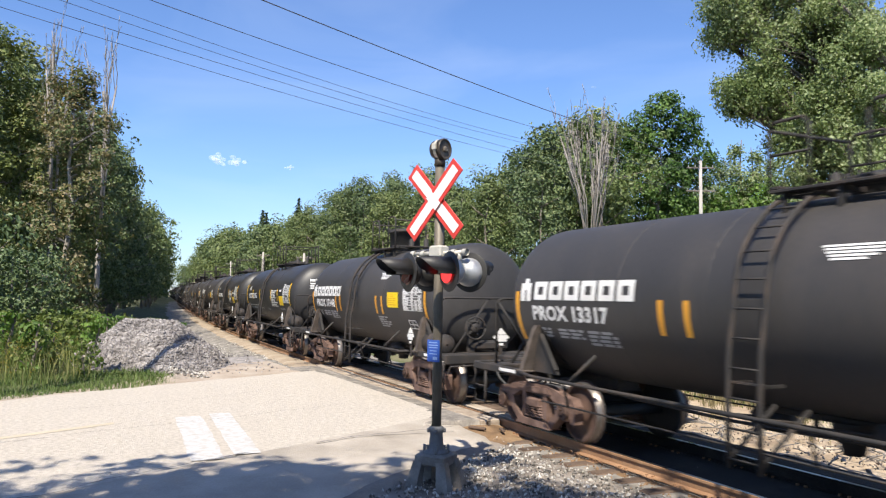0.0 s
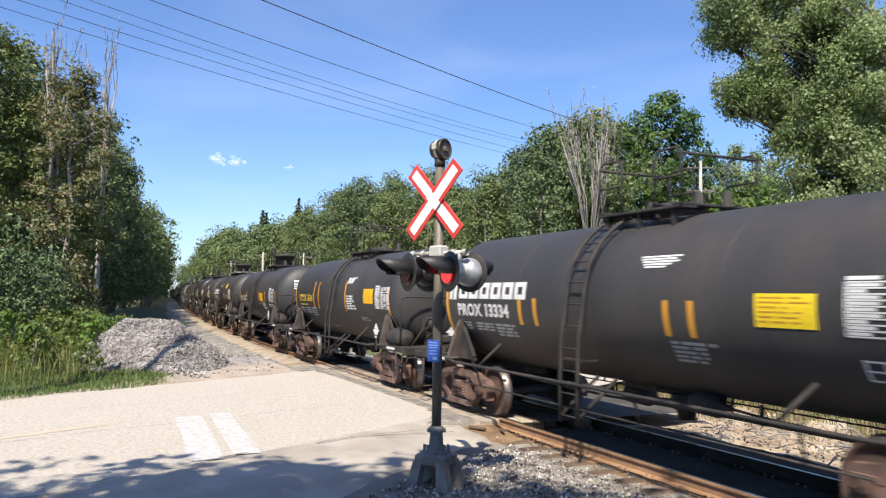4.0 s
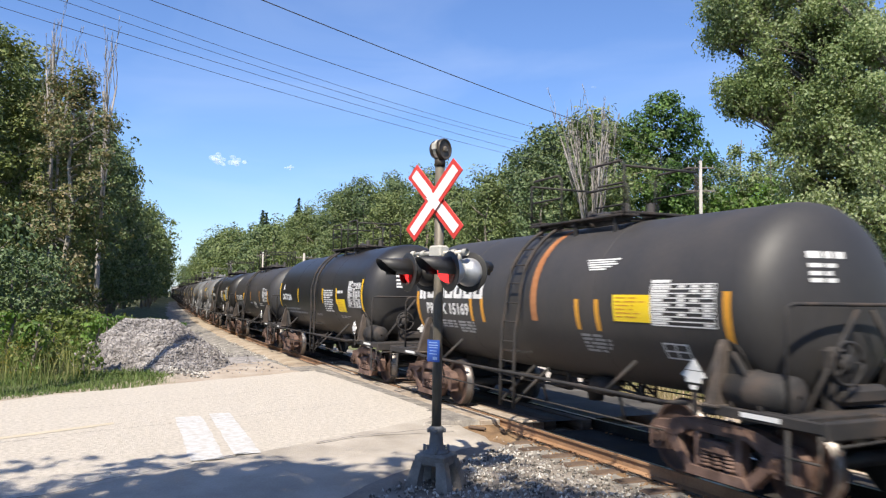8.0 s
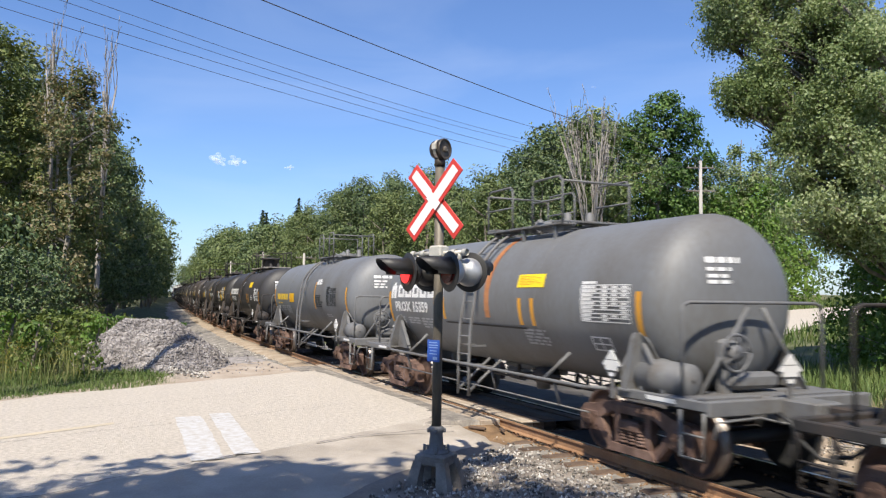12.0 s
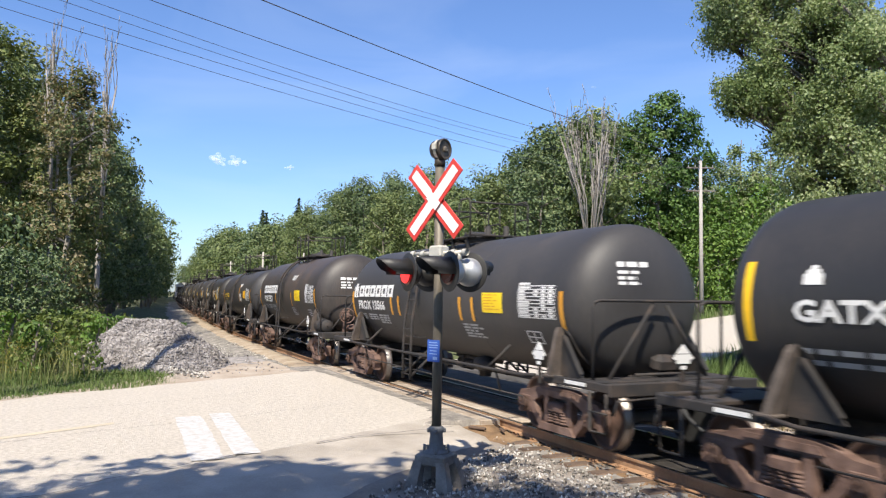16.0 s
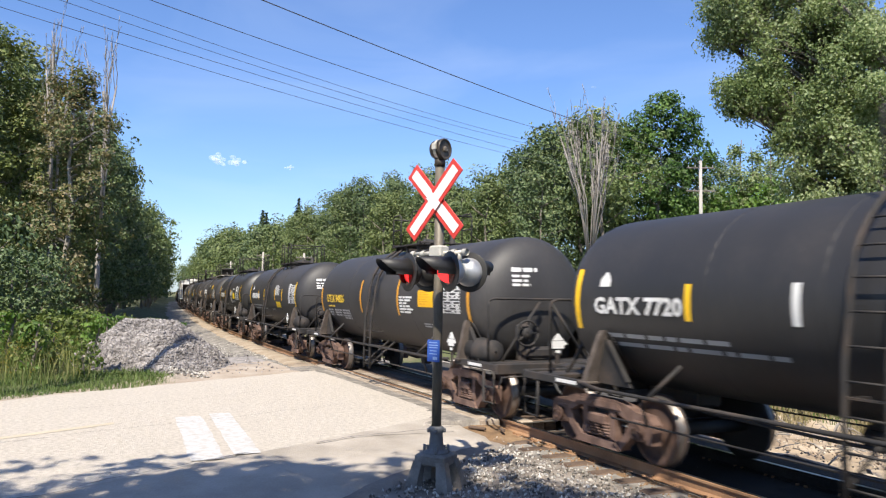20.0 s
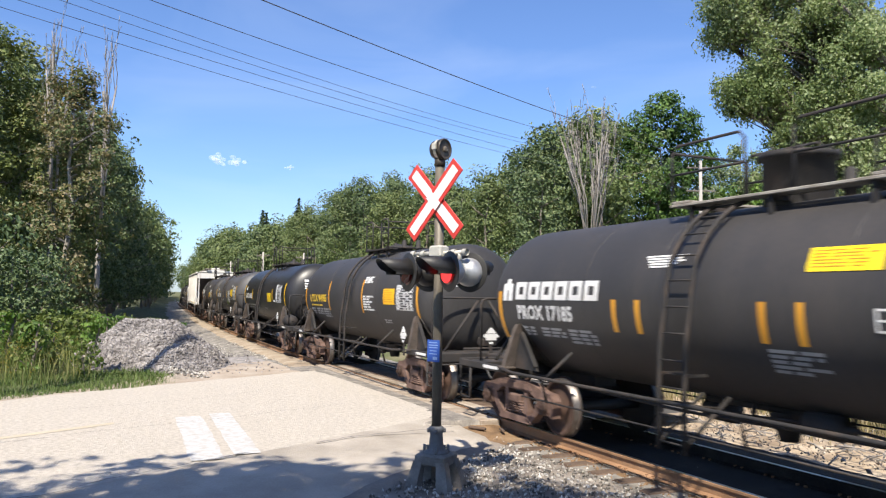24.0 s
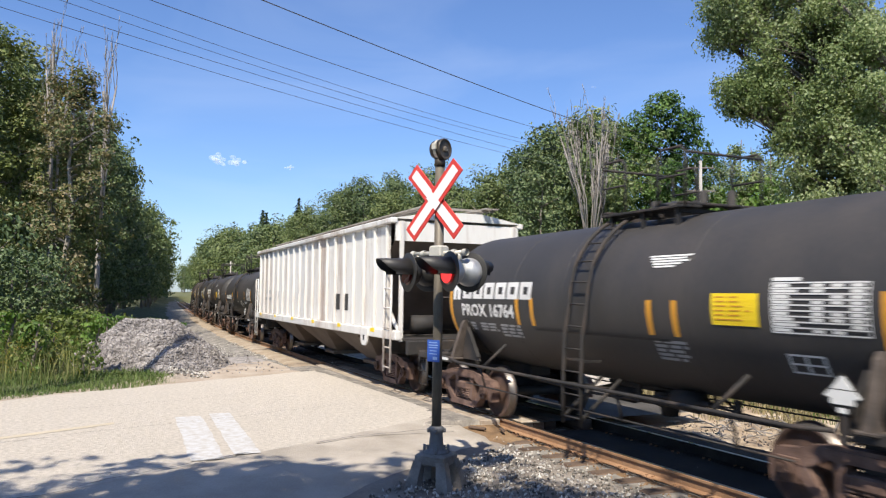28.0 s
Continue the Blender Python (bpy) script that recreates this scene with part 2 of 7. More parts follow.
    mast=surface("mast_paint", [(0.07, 0.058, 0.042), (0.135, 0.115, 0.088), (0.19, 0.165, 0.13)], 3, 0.55, 0.2, 0.1, 20, 40, 4),
    silver=surface("aluminium_paint", [(0.42, 0.395, 0.34), (0.56, 0.535, 0.475)], 4, 0.5, 0.15, 0.05),
    dome=surface("bright_aluminium", [(0.46, 0.45, 0.43), (0.60, 0.59, 0.57)], 9, 0.5, 0.55),
    signal_black=surface("signal_black", [(0.018, 0.017, 0.016), (0.030, 0.028, 0.026)], 3, 0.5),
    sign_white=surface("sign_white", [(0.74, 0.73, 0.71), (0.80, 0.79, 0.78)], 5, 0.5),
    sign_red=surface("sign_red", [(0.50, 0.035, 0.025), (0.60, 0.05, 0.035)], 5, 0.5),
    sign_blue=surface("sign_blue", [(0.02, 0.07, 0.32), (0.03, 0.09, 0.38)], 5, 0.5),
    sign_pale=surface("sign_pale_blue", [(0.22, 0.32, 0.55), (0.30, 0.40, 0.62)], 9, 0.5),
    sign_back=surface("sign_back", [(0.35, 0.42, 0.43), (0.42, 0.48, 0.48)], 5, 0.5, 0.5),
    lamp_dim=surface("lamp_lens", [(0.10, 0.012, 0.010), (0.14, 0.018, 0.014)], 5, 0.25),
    lamp_lit=surface("lamp_lit", [(0.80, 0.03, 0.03), (0.85, 0.04, 0.04)], 5, 0.4, 0, 0, None, 60, 1, 0, 0, 0, 1.1),
    concrete=surface("concrete", [(0.10, 0.09, 0.08), (0.17, 0.155, 0.14), (0.24, 0.22, 0.20)], 5, 0.9, 0, 0.5, 30, 35),
    pole_wood=surface("pole_wood", [(0.26, 0.24, 0.21), (0.36, 0.335, 0.30), (0.44, 0.42, 0.38)], 3, 0.9, 0, 0.2, 20, 25, 6),
    wire=surface("wire", [(0.05, 0.055, 0.075), (0.08, 0.085, 0.11)], 3, 0.5),
    # A faint glow of its own stands in for sunlight scattered inside the puffs.
    cloud=surface("cloud", [(0.85, 0.86, 0.88), (0.9, 0.9, 0.92)], 0.02, 1.0, 0, 0, None, 0.1, 1, 0, 0, 0, 0.22, 0.0, 0.90),
)


# ---- mesh tools ----
class Build:
    """Collects the vertices and faces of one part."""

    def __init__(self):
        self.v, self.f, self.m, self.smooth = [], [], [], []

    def add(self, verts, faces, mat=0, smooth=False):
        n = len(self.v)
        self.v.extend(tuple(p) for p in verts)
        for f in faces:
            self.f.append([n + i for i in f])
            self.m.append(mat)
            self.smooth.append(smooth)
        return self

    def box(self, c, size, turn=None, bevel=0.0, mat=0):
        sx, sy, sz = (k / 2 for k in size)
        b = min(bevel, sx * 0.9, sy * 0.9, sz * 0.9)
        t = turn or Matrix.Identity(3)
        if t is not None and len(t) == 4:
            t = t.to_3x3()
        c = Vector(c)
        if b <= 0:
            p = [Vector((x, y, z)) for z in (-sz, sz) for y in (-sy, sy) for x in (-sx, sx)]
            fs = [(0, 2, 3, 1), (4, 5, 7, 6), (0, 1, 5, 4), (2, 6, 7, 3), (0, 4, 6, 2), (1, 3, 7, 5)]
        else:
            p = []
            for z, q in ((-sz, b), (-sz + b, 0), (sz - b, 0), (sz, b)):
                x, y = sx - q, sy - q
                k = b
                p += [Vector(w) for w in ((-x + k, -y, z), (x - k, -y, z), (x, -y + k, z), (x, y - k, z), (x - k, y, z), (-x + k, y, z), (-x, y - k, z), (-x, -y + k, z))]
            fs = [tuple(range(7, -1, -1)), tuple(range(24, 32))]
            for r in range(3):
                for i in range(8):
                    j = (i + 1) % 8
                    fs.append((r * 8 + i, r * 8 + j, r * 8 + 8 + j, r * 8 + 8 + i))
        return self.add([c + t @ w for w in p], fs, mat)

    def tube(self, path, r, n=8, r1=None, mat=0, smooth=True, caps=True):
        path = [Vector(p) for p in path]
        k = len(path)
        vs, fs = [], []
        up = Vector((0, 0, 1))
        for i, p in enumerate(path):
            d = (path[min(i + 1, k - 1)] - path[max(i - 1, 0)]).normalized()
            a = d.cross(up if abs(d.dot(up)) < 0.95 else Vector((1, 0, 0))).normalized()
            b = d.cross(a)
            q = r if r1 is None else r + (r1 - r) * i / (k - 1)
            vs += [p + (a * math.cos(u) + b * math.sin(u)) * q for u in (2 * math.pi * j / n for j in range(n))]
        for i in range(k - 1):
            for j in range(n):
                fs.append((i * n + j, i * n + (j + 1) % n, (i + 1) * n + (j + 1) % n, (i + 1) * n + j))
        self.add(vs, fs, mat, smooth)
        if caps:
            base = len(self.v) - len(vs)
            self.f += [[base + j for j in range(n)][::-1], [base + (k - 1) * n + j for j in range(n)]]
            self.m += [mat, mat]
            self.smooth += [False, False]
        return self

    def lathe(self, profile, origin, axis, n=32, mat=0, smooth=True, mats=None):
        """Turns (distance along the axis, radius) round an axis."""
        axis = Vector(axis).normalized()
        a = axis.cross(Vector((0, 0, 1)) if abs(axis.z) < 0.9 else Vector((1, 0, 0))).normalized()
        b = axis.cross(a)
        o = Vector(origin)
        vs, fs = [], []
        for d, r in profile:
            vs += [o + axis * d + (a * math.cos(u) + b * math.sin(u)) * r for u in (2 * math.pi * j / n for j in range(n))]
        base = len(self.v)
        self.v.extend(tuple(p) for p in vs)
        for i in range(len(profile) - 1):
            mm = mats[i] if mats else mat
            for j in range(n):
                self.f.append([base + i * n + j, base + i * n + (j + 1) % n, base + (i + 1) * n + (j + 1) % n, base + (i + 1) * n + j])
                self.m.append(mm)
                self.smooth.append(smooth)
        return self

    def plate(self, outline, thick, m, mat=0):
        """A flat outline (x, y), given a thickness along z and set by the pose m."""
        n = len(outline)
        vs = [m @ Vector((x, y, -thick / 2)) for x, y in outline] + [m @ Vector((x, y, thick / 2)) for x, y in outline]
        fs = [tuple(range(n))[::-1], tuple(range(n, 2 * n))] + [(i, (i + 1) % n, n + (i + 1) % n, n + i) for i in range(n)]
        return self.add(vs, fs, mat)

    def mesh(self, name, mats):
        me = bpy.data.meshes.new(name)
        me.from_pydata(self.v, [], self.f)
        for m in mats:
            me.materials.append(m)
        me.polygons.foreach_set("material_index", self.m)
        me.polygons.foreach_set("use_smooth", self.smooth)
        me.update()
        return me


def part(name, b, material, parent=None, label=""):
    """Links one mesh object under a thing or a part; b is a Build or a finished mesh."""
    mats = material if isinstance(material, (list, tuple)) else [material]
    me = b.mesh(name, mats) if isinstance(b, Build) else b
    ob = new(name, me)
    if parent is not None:
        ob.parent = parent
    return tagged(ob, label)


def thing(name, label, category, m=None, group="", kind=""):
    ob = new(name)
    if m is not None:
        ob.matrix_basis = m
    return tagged(ob, label, category, group, kind)


def soup(name, verts, faces, material, smooth=False, mat_index=None):
    """A large mesh from arrays: verts (n, 3) and faces (m, k)."""
    me = bpy.data.meshes.new(name)
    verts = verts if isinstance(verts, np.ndarray) else np.array([tuple(p) for p in verts], dtype=np.float32)
    verts, faces = verts.astype(np.float32), np.asarray(faces, dtype=np.int32)
    m, k = faces.shape
    me.vertices.add(len(verts))
    me.vertices.foreach_set("co", verts.ravel())
    me.loops.add(m * k)
    me.loops.foreach_set("vertex_index", faces.ravel())
    me.polygons.add(m)
    me.polygons.foreach_set("loop_start", np.arange(0, m * k, k, dtype=np.int32))
    me.polygons.foreach_set("use_smooth", np.full(m, smooth))
    for w in (material if isinstance(material, (list, tuple)) else [material]):
        me.materials.append(w)
    if mat_index is not None:
        me.polygons.foreach_set("material_index", np.asarray(mat_index, dtype=np.int32))
    me.update(calc_edges=True)
    return me


# ---- the line of the track ----
TURN, EASE = 0.0864, 47.8
_s = np.arange(0.0, 1500.0, 1.0)
_h = TURN * (1 - np.exp(-(_s / EASE) ** 2))
_hm = TURN * (1 - np.exp(-((_s + 0.5) / EASE) ** 2))
_x = -np.concatenate(([0.0], np.cumsum(np.cos(_hm))[:-1]))
_y = np.concatenate(([0.0], np.cumsum(np.sin(_hm))[:-1]))


def on_track(s, lateral=0.0, z=0.0):
    """The place s metres up the line from the camera's foot, beside the centre line by lateral (positive: away from the camera)."""
    if s <= 0:
        return Vector((-s, lateral, z))
    x, y, h = (float(np.interp(s, _s, a)) for a in (_x, _y, _h))
    return Vector((x + lateral * math.sin(h), y + lateral * math.cos(h), z))


def heading(s):
    return TURN * (1 - math.exp(-(max(s, 0.0) / EASE) ** 2))


ROAD_SLANT = -0.54


def road_x(y):
    """The middle of the road at a distance y from the track."""
    return -14.1 + ROAD_SLANT * (y + 6) + 0.022 * max(0.0, y - 24) ** 2


def rise(y):
    """The land climbs on the far side of the track."""
    return 0.055 * max(0.0, y - 9) if y < 60 else 2.8


def land(x, y):
    s = -x if x < 0 else 0.0
    lat = y - float(np.interp(s, _s, _y))
    z = rise(y)
    near = abs(lat)
    if near < 3.6:
        z -= 0.45
    elif near < 6:
        z -= 0.45 * (6 - near) / 2.4
    if abs(x - road_x(y)) < 6.5 and -60 < y < 90:
        z = min(z, rise(y)) - 0.05 if near > 3.0 else -0.3
    else:
        z += 0.06 * noise.noise(Vector((x * 0.3, y * 0.3, 0)))
    if y < -7 and x < -16:
        z += 0.25 * min(1.0, (-7 - y) / 6) * max(0.0, min(1.0, (road_x(y) - x - 5.2) / 2.5))
    return z


# ---- ground, road, track ----
def steps(lo, hi, fine_lo, fine_hi, fine):
    a = list(np.arange(fine_lo, fine_hi + fine / 2, fine))
    d, x = fine, fine_lo
    while x > lo:
        d *= 1.35
        x -= d
        a.insert(0, x)
    d, x = fine, fine_hi
    while x < hi:
        d *= 1.35
        x += d
        a.append(x)
    return a


def ground():
    xs, ys = steps(-3500, 3500, -60, 12, 0.8), steps(-3500, 3500, -22, 26, 0.7)
    nx, ny = len(xs), len(ys)
    v = [(x, y, land(x, y)) for y in ys for x in xs]
    f = [(j * nx + i, j * nx + i + 1, (j + 1) * nx + i + 1, (j + 1) * nx + i) for j in range(ny - 1) for i in range(nx - 1)]
    tagged(new("ground", soup("ground", v, f, M["earth"], True)), "uneven ground of grass, weeds and bare earth", "ground", kind="structure")


def strip(name, rows, material):
    """A sheet through rows of points."""
    n = len(rows[0])
    v = [p for r in rows for p in r]
    f = [(j * n + i, j * n + i + 1, (j + 1) * n + i + 1, (j + 1) * n + i) for j in range(len(rows) - 1) for i in range(n - 1)]
    return soup(name, v, f, material, True)


def road():
    rows = []
    for y in list(np.arange(-40, -1.6, 0.8)) + [-1.55]:
        wob = 0.18 * noise.noise(Vector((0, y * 0.6, 1)))
        wob2 = 0.3 * noise.noise(Vector((5, y * 0.5, 1)))
        rows.append([(road_x(y) + u, y, 0.012 * (1 - (u / 4.5) ** 2) - (0.03 if u > 3.9 else 0.0)) for u in (-4.7 + wob2, -3, -1.5, 0, 1.5, 3, 3.5, 4.3 + wob)])
    near = new("road", strip("road", rows, M["asphalt"]))
    tagged(near, "sun-bleached patched asphalt road up to the crossing", "road", kind="structure")
    rows = []
    for y in [3.1] + list(np.arange(4.0, 60, 1.6)):
        rows.append([(road_x(y) + u, y, rise(y) + 0.012 * (1 - (u / 4.0) ** 2)) for u in (-4.0, -2, 0, 2, 4.0)])
    tagged(new("road_beyond", strip("road_beyond", rows, M["asphalt"])), "pale asphalt road climbing away beyond the track", "road", kind="structure")
    # sandy shoulder between the asphalt and the weeds
    rows = []
    for y in np.arange(-30, -1.4, 0.8):
        w = 0.5 * noise.noise(Vector((3, y * 0.5, 2)))
        rows.append([(road_x(y) - u, y, -0.006 - 0.012 * (u - 4.2)) for u in (4.2, 4.5, 5.0, 5.6 + w + 3.4 * max(0.0, min(1.0, (y + 7.0) / 1.4)))])
    tagged(new("shoulder", strip("shoulder", rows, M["sand_shoulder"])), "sandy gravel shoulder beside the road", "shoulder", kind="structure")
    rows = []
    for y in np.arange(-20, -1.4, 0.8):
        w = 0.4 * noise.noise(Vector((9, y * 0.7, 2)))
        last = max(4.6, (-1.5 - y) / 1.2 - 10.6 - road_x(y) + w)
        sink = 0.09 * max(0.0, min(1.0, (y + 3.4) / 1.9))
        rows.append([(road_x(y) + u, y, (-0.05 if u < 3.5 else 0.0) - 0.002 - 0.012 * max(0, u - 3.9) - (sink if u > 4.5 else 0.0)) for u in (3.4, 4.0 + 0.4 * w, min(4.8, last - 0.5), min(6.0, last - 0.45), last - 0.4)] + [(road_x(y) + last + 0.15, y, -0.27)])
    tagged(new("shoulder_near", strip("shoulder_near", rows, M["asphalt_edge"])), "worn grey asphalt and grit apron round the signal", "shoulder", kind="structure")
    # grey gravel between the apron and the ballast
    rows = [[on_track(s, u, z + 0.012 * noise.noise(Vector((s * 3, u * 3, 7)))) for u, z in ((-9.0, -0.045), (-6.0, -0.045), (-4.5, -0.05), (-3.2, -0.075), (-2.2, -0.13), (-1.3, -0.20))] for s in np.arange(-6, 11.7, 0.4)]
    tagged(new("gravel_verge", strip("gravel_verge", rows, M["gravel_fine"])), "grey gravel verge beside the track", "gravel", kind="structure")
    # painted marks
    marks = thing("road_marking", "two worn white stop bars and a faded yellow line", "road marking", kind="structure")
    for y0, y1, x0, x1 in ((-6.12, -5.70, -13.85, -10.15), (-5.55, -5.20, -14.05, -10.42)):
        rows = []
        for y in (y0, (y0 + y1) / 2, y1):
            row = []
            for x in np.arange(x0, x1, 0.15):
                yy = y + 0.03 * noise.noise(Vector((x * 3, y * 5, 0))) - 0.05 * (x + 12)
                row.append((x, yy, 0.012 * max(0.0, 1 - ((x - road_x(yy)) / 4.5) ** 2) + 0.004))
            rows.append(row)
        part("stop_bar", strip("stop_bar", rows, M["paint_white"]), None, marks)
    rows = [[(road_x(y) + u, y, 0.017) for u in (-0.10, 0.10)] for y in np.arange(-40, -6.6, 0.6)]
    part("centre_line", strip("centre_line", rows, M["paint_yellow"]), None, marks)
    # tarred cracks
    for pts, w in (([(-8.95, -8.6), (-9.12, -7.8), (-9.63, -7.07), (-10.13, -6.17), (-10.56, -5.35)], 0.016), ([(-10.84, -4.41), (-11.11, -3.76), (-11.15, -3.07), (-11.27, -2.53), (-11.43, -1.9)], 0.018), ([(-12.2, -9.0), (-12.9, -7.2), (-13.6, -5.0), (-14.6, -2.6)], 0.006), ([(-15.4, -8.0), (-15.9, -6.0), (-17.2, -3.6)], 0.006)):
        line = []
        for (xa, ya), (xb, yb) in zip(pts, pts[1:]):
            for u in np.arange(0, 1, 0.1):
                x, y = xa + (xb - xa) * u, ya + (yb - ya) * u
                x += 0.08 * noise.noise(Vector((x * 2, y * 2, 4))) + 0.03 * noise.noise(Vector((x * 9, y * 9, 4)))
                k = w * (0.55 + 0.9 * abs(noise.noise(Vector((x * 5, y * 5, 9)))))
                line.append([(x - k, y, 0.0165), (x + k, y, 0.0165)])
        part("crack", strip("crack", line, M["tar"]), None, marks)


def stones(name, places, sizes, material, seed, label):
    """Loose broken stones as one mass."""
    rng = np.random.default_rng(seed)
    n = len(places)
    base = np.array([(1, 0, 0), (-1, 0, 0), (0, 1, 0), (0, -1, 0), (0, 0, 1), (0, 0, -1)], dtype=float)
    tri = np.array([(0, 2, 4), (2, 1, 4), (1, 3, 4), (3, 0, 4), (2, 0, 5), (1, 2, 5), (3, 1, 5), (0, 3, 5)])
    v = base[None] * (0.6 + 0.7 * rng.random((n, 6, 1))) + rng.normal(0, 0.18, (n, 6, 3))
    a = rng.random((n, 3)) * 6.28
    ca, sa = np.cos(a), np.sin(a)
    x, y, z = v[..., 0], v[..., 1], v[..., 2] * 0.8
    x, y = x * ca[:, :1] - y * sa[:, :1], x * sa[:, :1] + y * ca[:, :1]
    y, z = y * ca[:, 1:2] - z * sa[:, 1:2], y * sa[:, 1:2] + z * ca[:, 1:2]
    v = np.stack([x, y, z], -1) * np.asarray(sizes)[:, None, None] + np.asarray(places)[:, None, :]
    f = tri[None] + 6 * np.arange(n)[:, None, None]
    ob = new(name, soup(name, v.reshape(-1, 3), f.reshape(-1, 3), material))
    return tagged(ob, label, "stones", kind="stuff")


def in_road(x, y, w=4.3):
    return abs(x - road_x(y)) < w


def track():
    S = list(np.arange(-30, 60, 3.0)) + list(np.arange(60, 900, 20.0))
    rows = [[on_track(s, u, z + 0.02 * noise.noise(Vector((s, u * 2, 0)))) for u, z in ((-3.9, -0.46), (-3.0, -0.38), (-2.1, -0.22), (-1.3, -0.19), (0, -0.20), (1.3, -0.19), (2.1, -0.22), (3.0, -0.40), (3.9, -0.50))] for s in S]
    tagged(new("track_bed", strip("track_bed", rows, M["ballast"])), "dusty grey ballast bed under the rails", "track bed", kind="structure")
    line = thing("railway_track", "single railway track with rusty rails on wooden sleepers", "railway track", kind="structure")
    prof = [(-0.075, -0.172), (0.075, -0.172), (0.075, -0.160), (0.012, -0.140), (0.010, -0.045), (0.036, -0.036), (0.036, -0.006), (0.028, 0.0), (-0.028, 0.0), (-0.036, -0.006), (-0.036, -0.036), (-0.010, -0.045), (-0.012, -0.140), (-0.075, -0.160)]
    for side in (-0.753, 0.753):
        b = Build()
        k = len(prof)
        SS = list(np.arange(-30, 70, 2.0)) + list(np.arange(70, 900, 15.0))
        v = [on_track(s, side + u, w) for s in SS for u, w in prof]
        f, mi = [], []
        for i in range(len(SS) - 1):
            for j in range(k):
                f.append((i * k + j, i * k + (j + 1) % k, (i + 1) * k + (j + 1) % k, (i + 1) * k + j))
                mi.append(1 if j == 7 else 0)
        # The far rail takes the near-black ballast colour, as painted train shade.
        part("rail", soup("rail", v, f, [M["rail" if side < 0 else "ballast_shaded"], M["rail_top"]], False, mi), None, line)
    b = Build().box((0, 0, 0.012), (0.22, 2.75, 0.17), None, 0.018)
    me = b.mesh("sleeper", [M["sleeper"]])
    pl = Build()
    for y in (-0.753, 0.753):
        pl.box((0, y, 0.09), (0.19, 0.34, 0.02))
        for dx, dy in ((0.06, 0.1), (-0.06, 0.1), (0.06, -0.1), (-0.06, -0.1)):
            pl.box((dx, y + dy, 0.115), (0.025, 0.04, 0.03))
    plate_mesh = pl.mesh("tie_plate", [M["rail"]])
    rng = random.Random(5)
    s = -8.0
    far = Build()
    while s < 260:
        p = on_track(s, rng.uniform(-0.06, 0.06), -0.268)
        m = Matrix.Translation(p) @ Matrix.Rotation(-heading(s) + rng.uniform(-0.02, 0.02), 4, "Z")
        if s < 70:
            ob = part("sleeper", me, None, line)
            ob.matrix_basis = m
            if s < 25:
                q = part("tie_plates", plate_mesh, None, line)
                q.matrix_basis = m
        else:
            far.box(p, (0.22, 2.6, 0.16), m.to_3x3())
        s += 0.55
    tagged(part("far_sleepers", far, M["sleeper"], line), kind="stuff")
    # ballast stones round the near sleepers, stained brown beside the rails
    rng = np.random.default_rng(3)
    grey, rusty = ([], []), ([], [])
    while len(grey[0]) + len(rusty[0]) < 21000:
        s = rng.uniform(-1, 12.0) if rng.random() < 0.68 else rng.uniform(20.0, 38)
        u = rng.uniform(-5.6, 0.9)
        q = on_track(s, u)
        if u < -1.4 - max(0.0, 10.6 - s) * 1.2 and s < 12:
            continue
        if in_road(q.x, q.y, 5.3) and abs(u) < 3 or in_road(q.x, q.y, 4.6):
            continue
        if abs(abs(u) - 0.753) < 0.1:
            continue
        k = (s + 8.0) % 0.55
        if min(k, 0.55 - k) < 0.12 and abs(u) < 1.32 and rng.random() < 0.85:
            continue
        z = -0.215 if abs(u) < 1.3 else -0.205 + 0.075 * min(2.1, abs(u) - 1.3) if u < 0 and s < 11.5 else -0.215 - 0.11 * (min(3.0, abs(u)) - 1.5) + (0.2 * (abs(u) - 3.0) if u < -3 else 0)
        brown = abs(abs(u) - 0.753) < 0.34 + 0.3 * rng.random() and rng.random() < 0.9
        if abs(u) < 0.62 and rng.random() < 0.85:
            continue
        P, Z = rusty if brown else grey
        P.append((q.x, q.y, z + rng.uniform(-0.01, 0.035)))
        Z.append(rng.uniform(0.011, 0.031) if s < 13 else rng.uniform(0.022, 0.05))
    stones("ballast_stones", grey[0], grey[1], M["stone"], 4, "loose grey and brown ballast stones beside the rails")
    stones("stained_ballast", rusty[0], rusty[1], M["stone_rust"], 6, "rust-stained ballast stones along the rails")
    # Near-black sheet over the sleepers carries the shade beneath the train.
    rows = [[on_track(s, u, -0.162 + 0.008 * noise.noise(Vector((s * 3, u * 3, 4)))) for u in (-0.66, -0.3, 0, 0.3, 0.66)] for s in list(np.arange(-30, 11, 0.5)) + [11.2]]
    near = [[on_track(s, u, z + 0.012 * noise.noise(Vector((s * 7, u * 7, 2)))) for u, z in ((-1.28, -0.215), (-1.05, -0.196), (-0.84, -0.19))] for s in np.arange(-6, 11.4, 0.2)]
    far_rust = [[on_track(s, u, z + 0.02 * noise.noise(Vector((s * 2, u * 3, 2)))) for u, z in ((-1.75 + 0.3 * noise.noise(Vector((s * 0.7, 0, 5))), -0.24), (-1.45, -0.135), (-1.2, -0.125), (-0.86, -0.13))] for s in np.arange(21.8, 75, 0.5)]
    tagged(new("rusty_ballast", strip("rusty_ballast", far_rust, M["sand_rust"])), "rust-stained sandy ballast along the rail", "ballast", kind="structure")
    tagged(new("rusty_ballast", strip("rusty_ballast", near, M["rust_grit"])), "rust-brown grit along the near rail", "ballast", kind="structure")
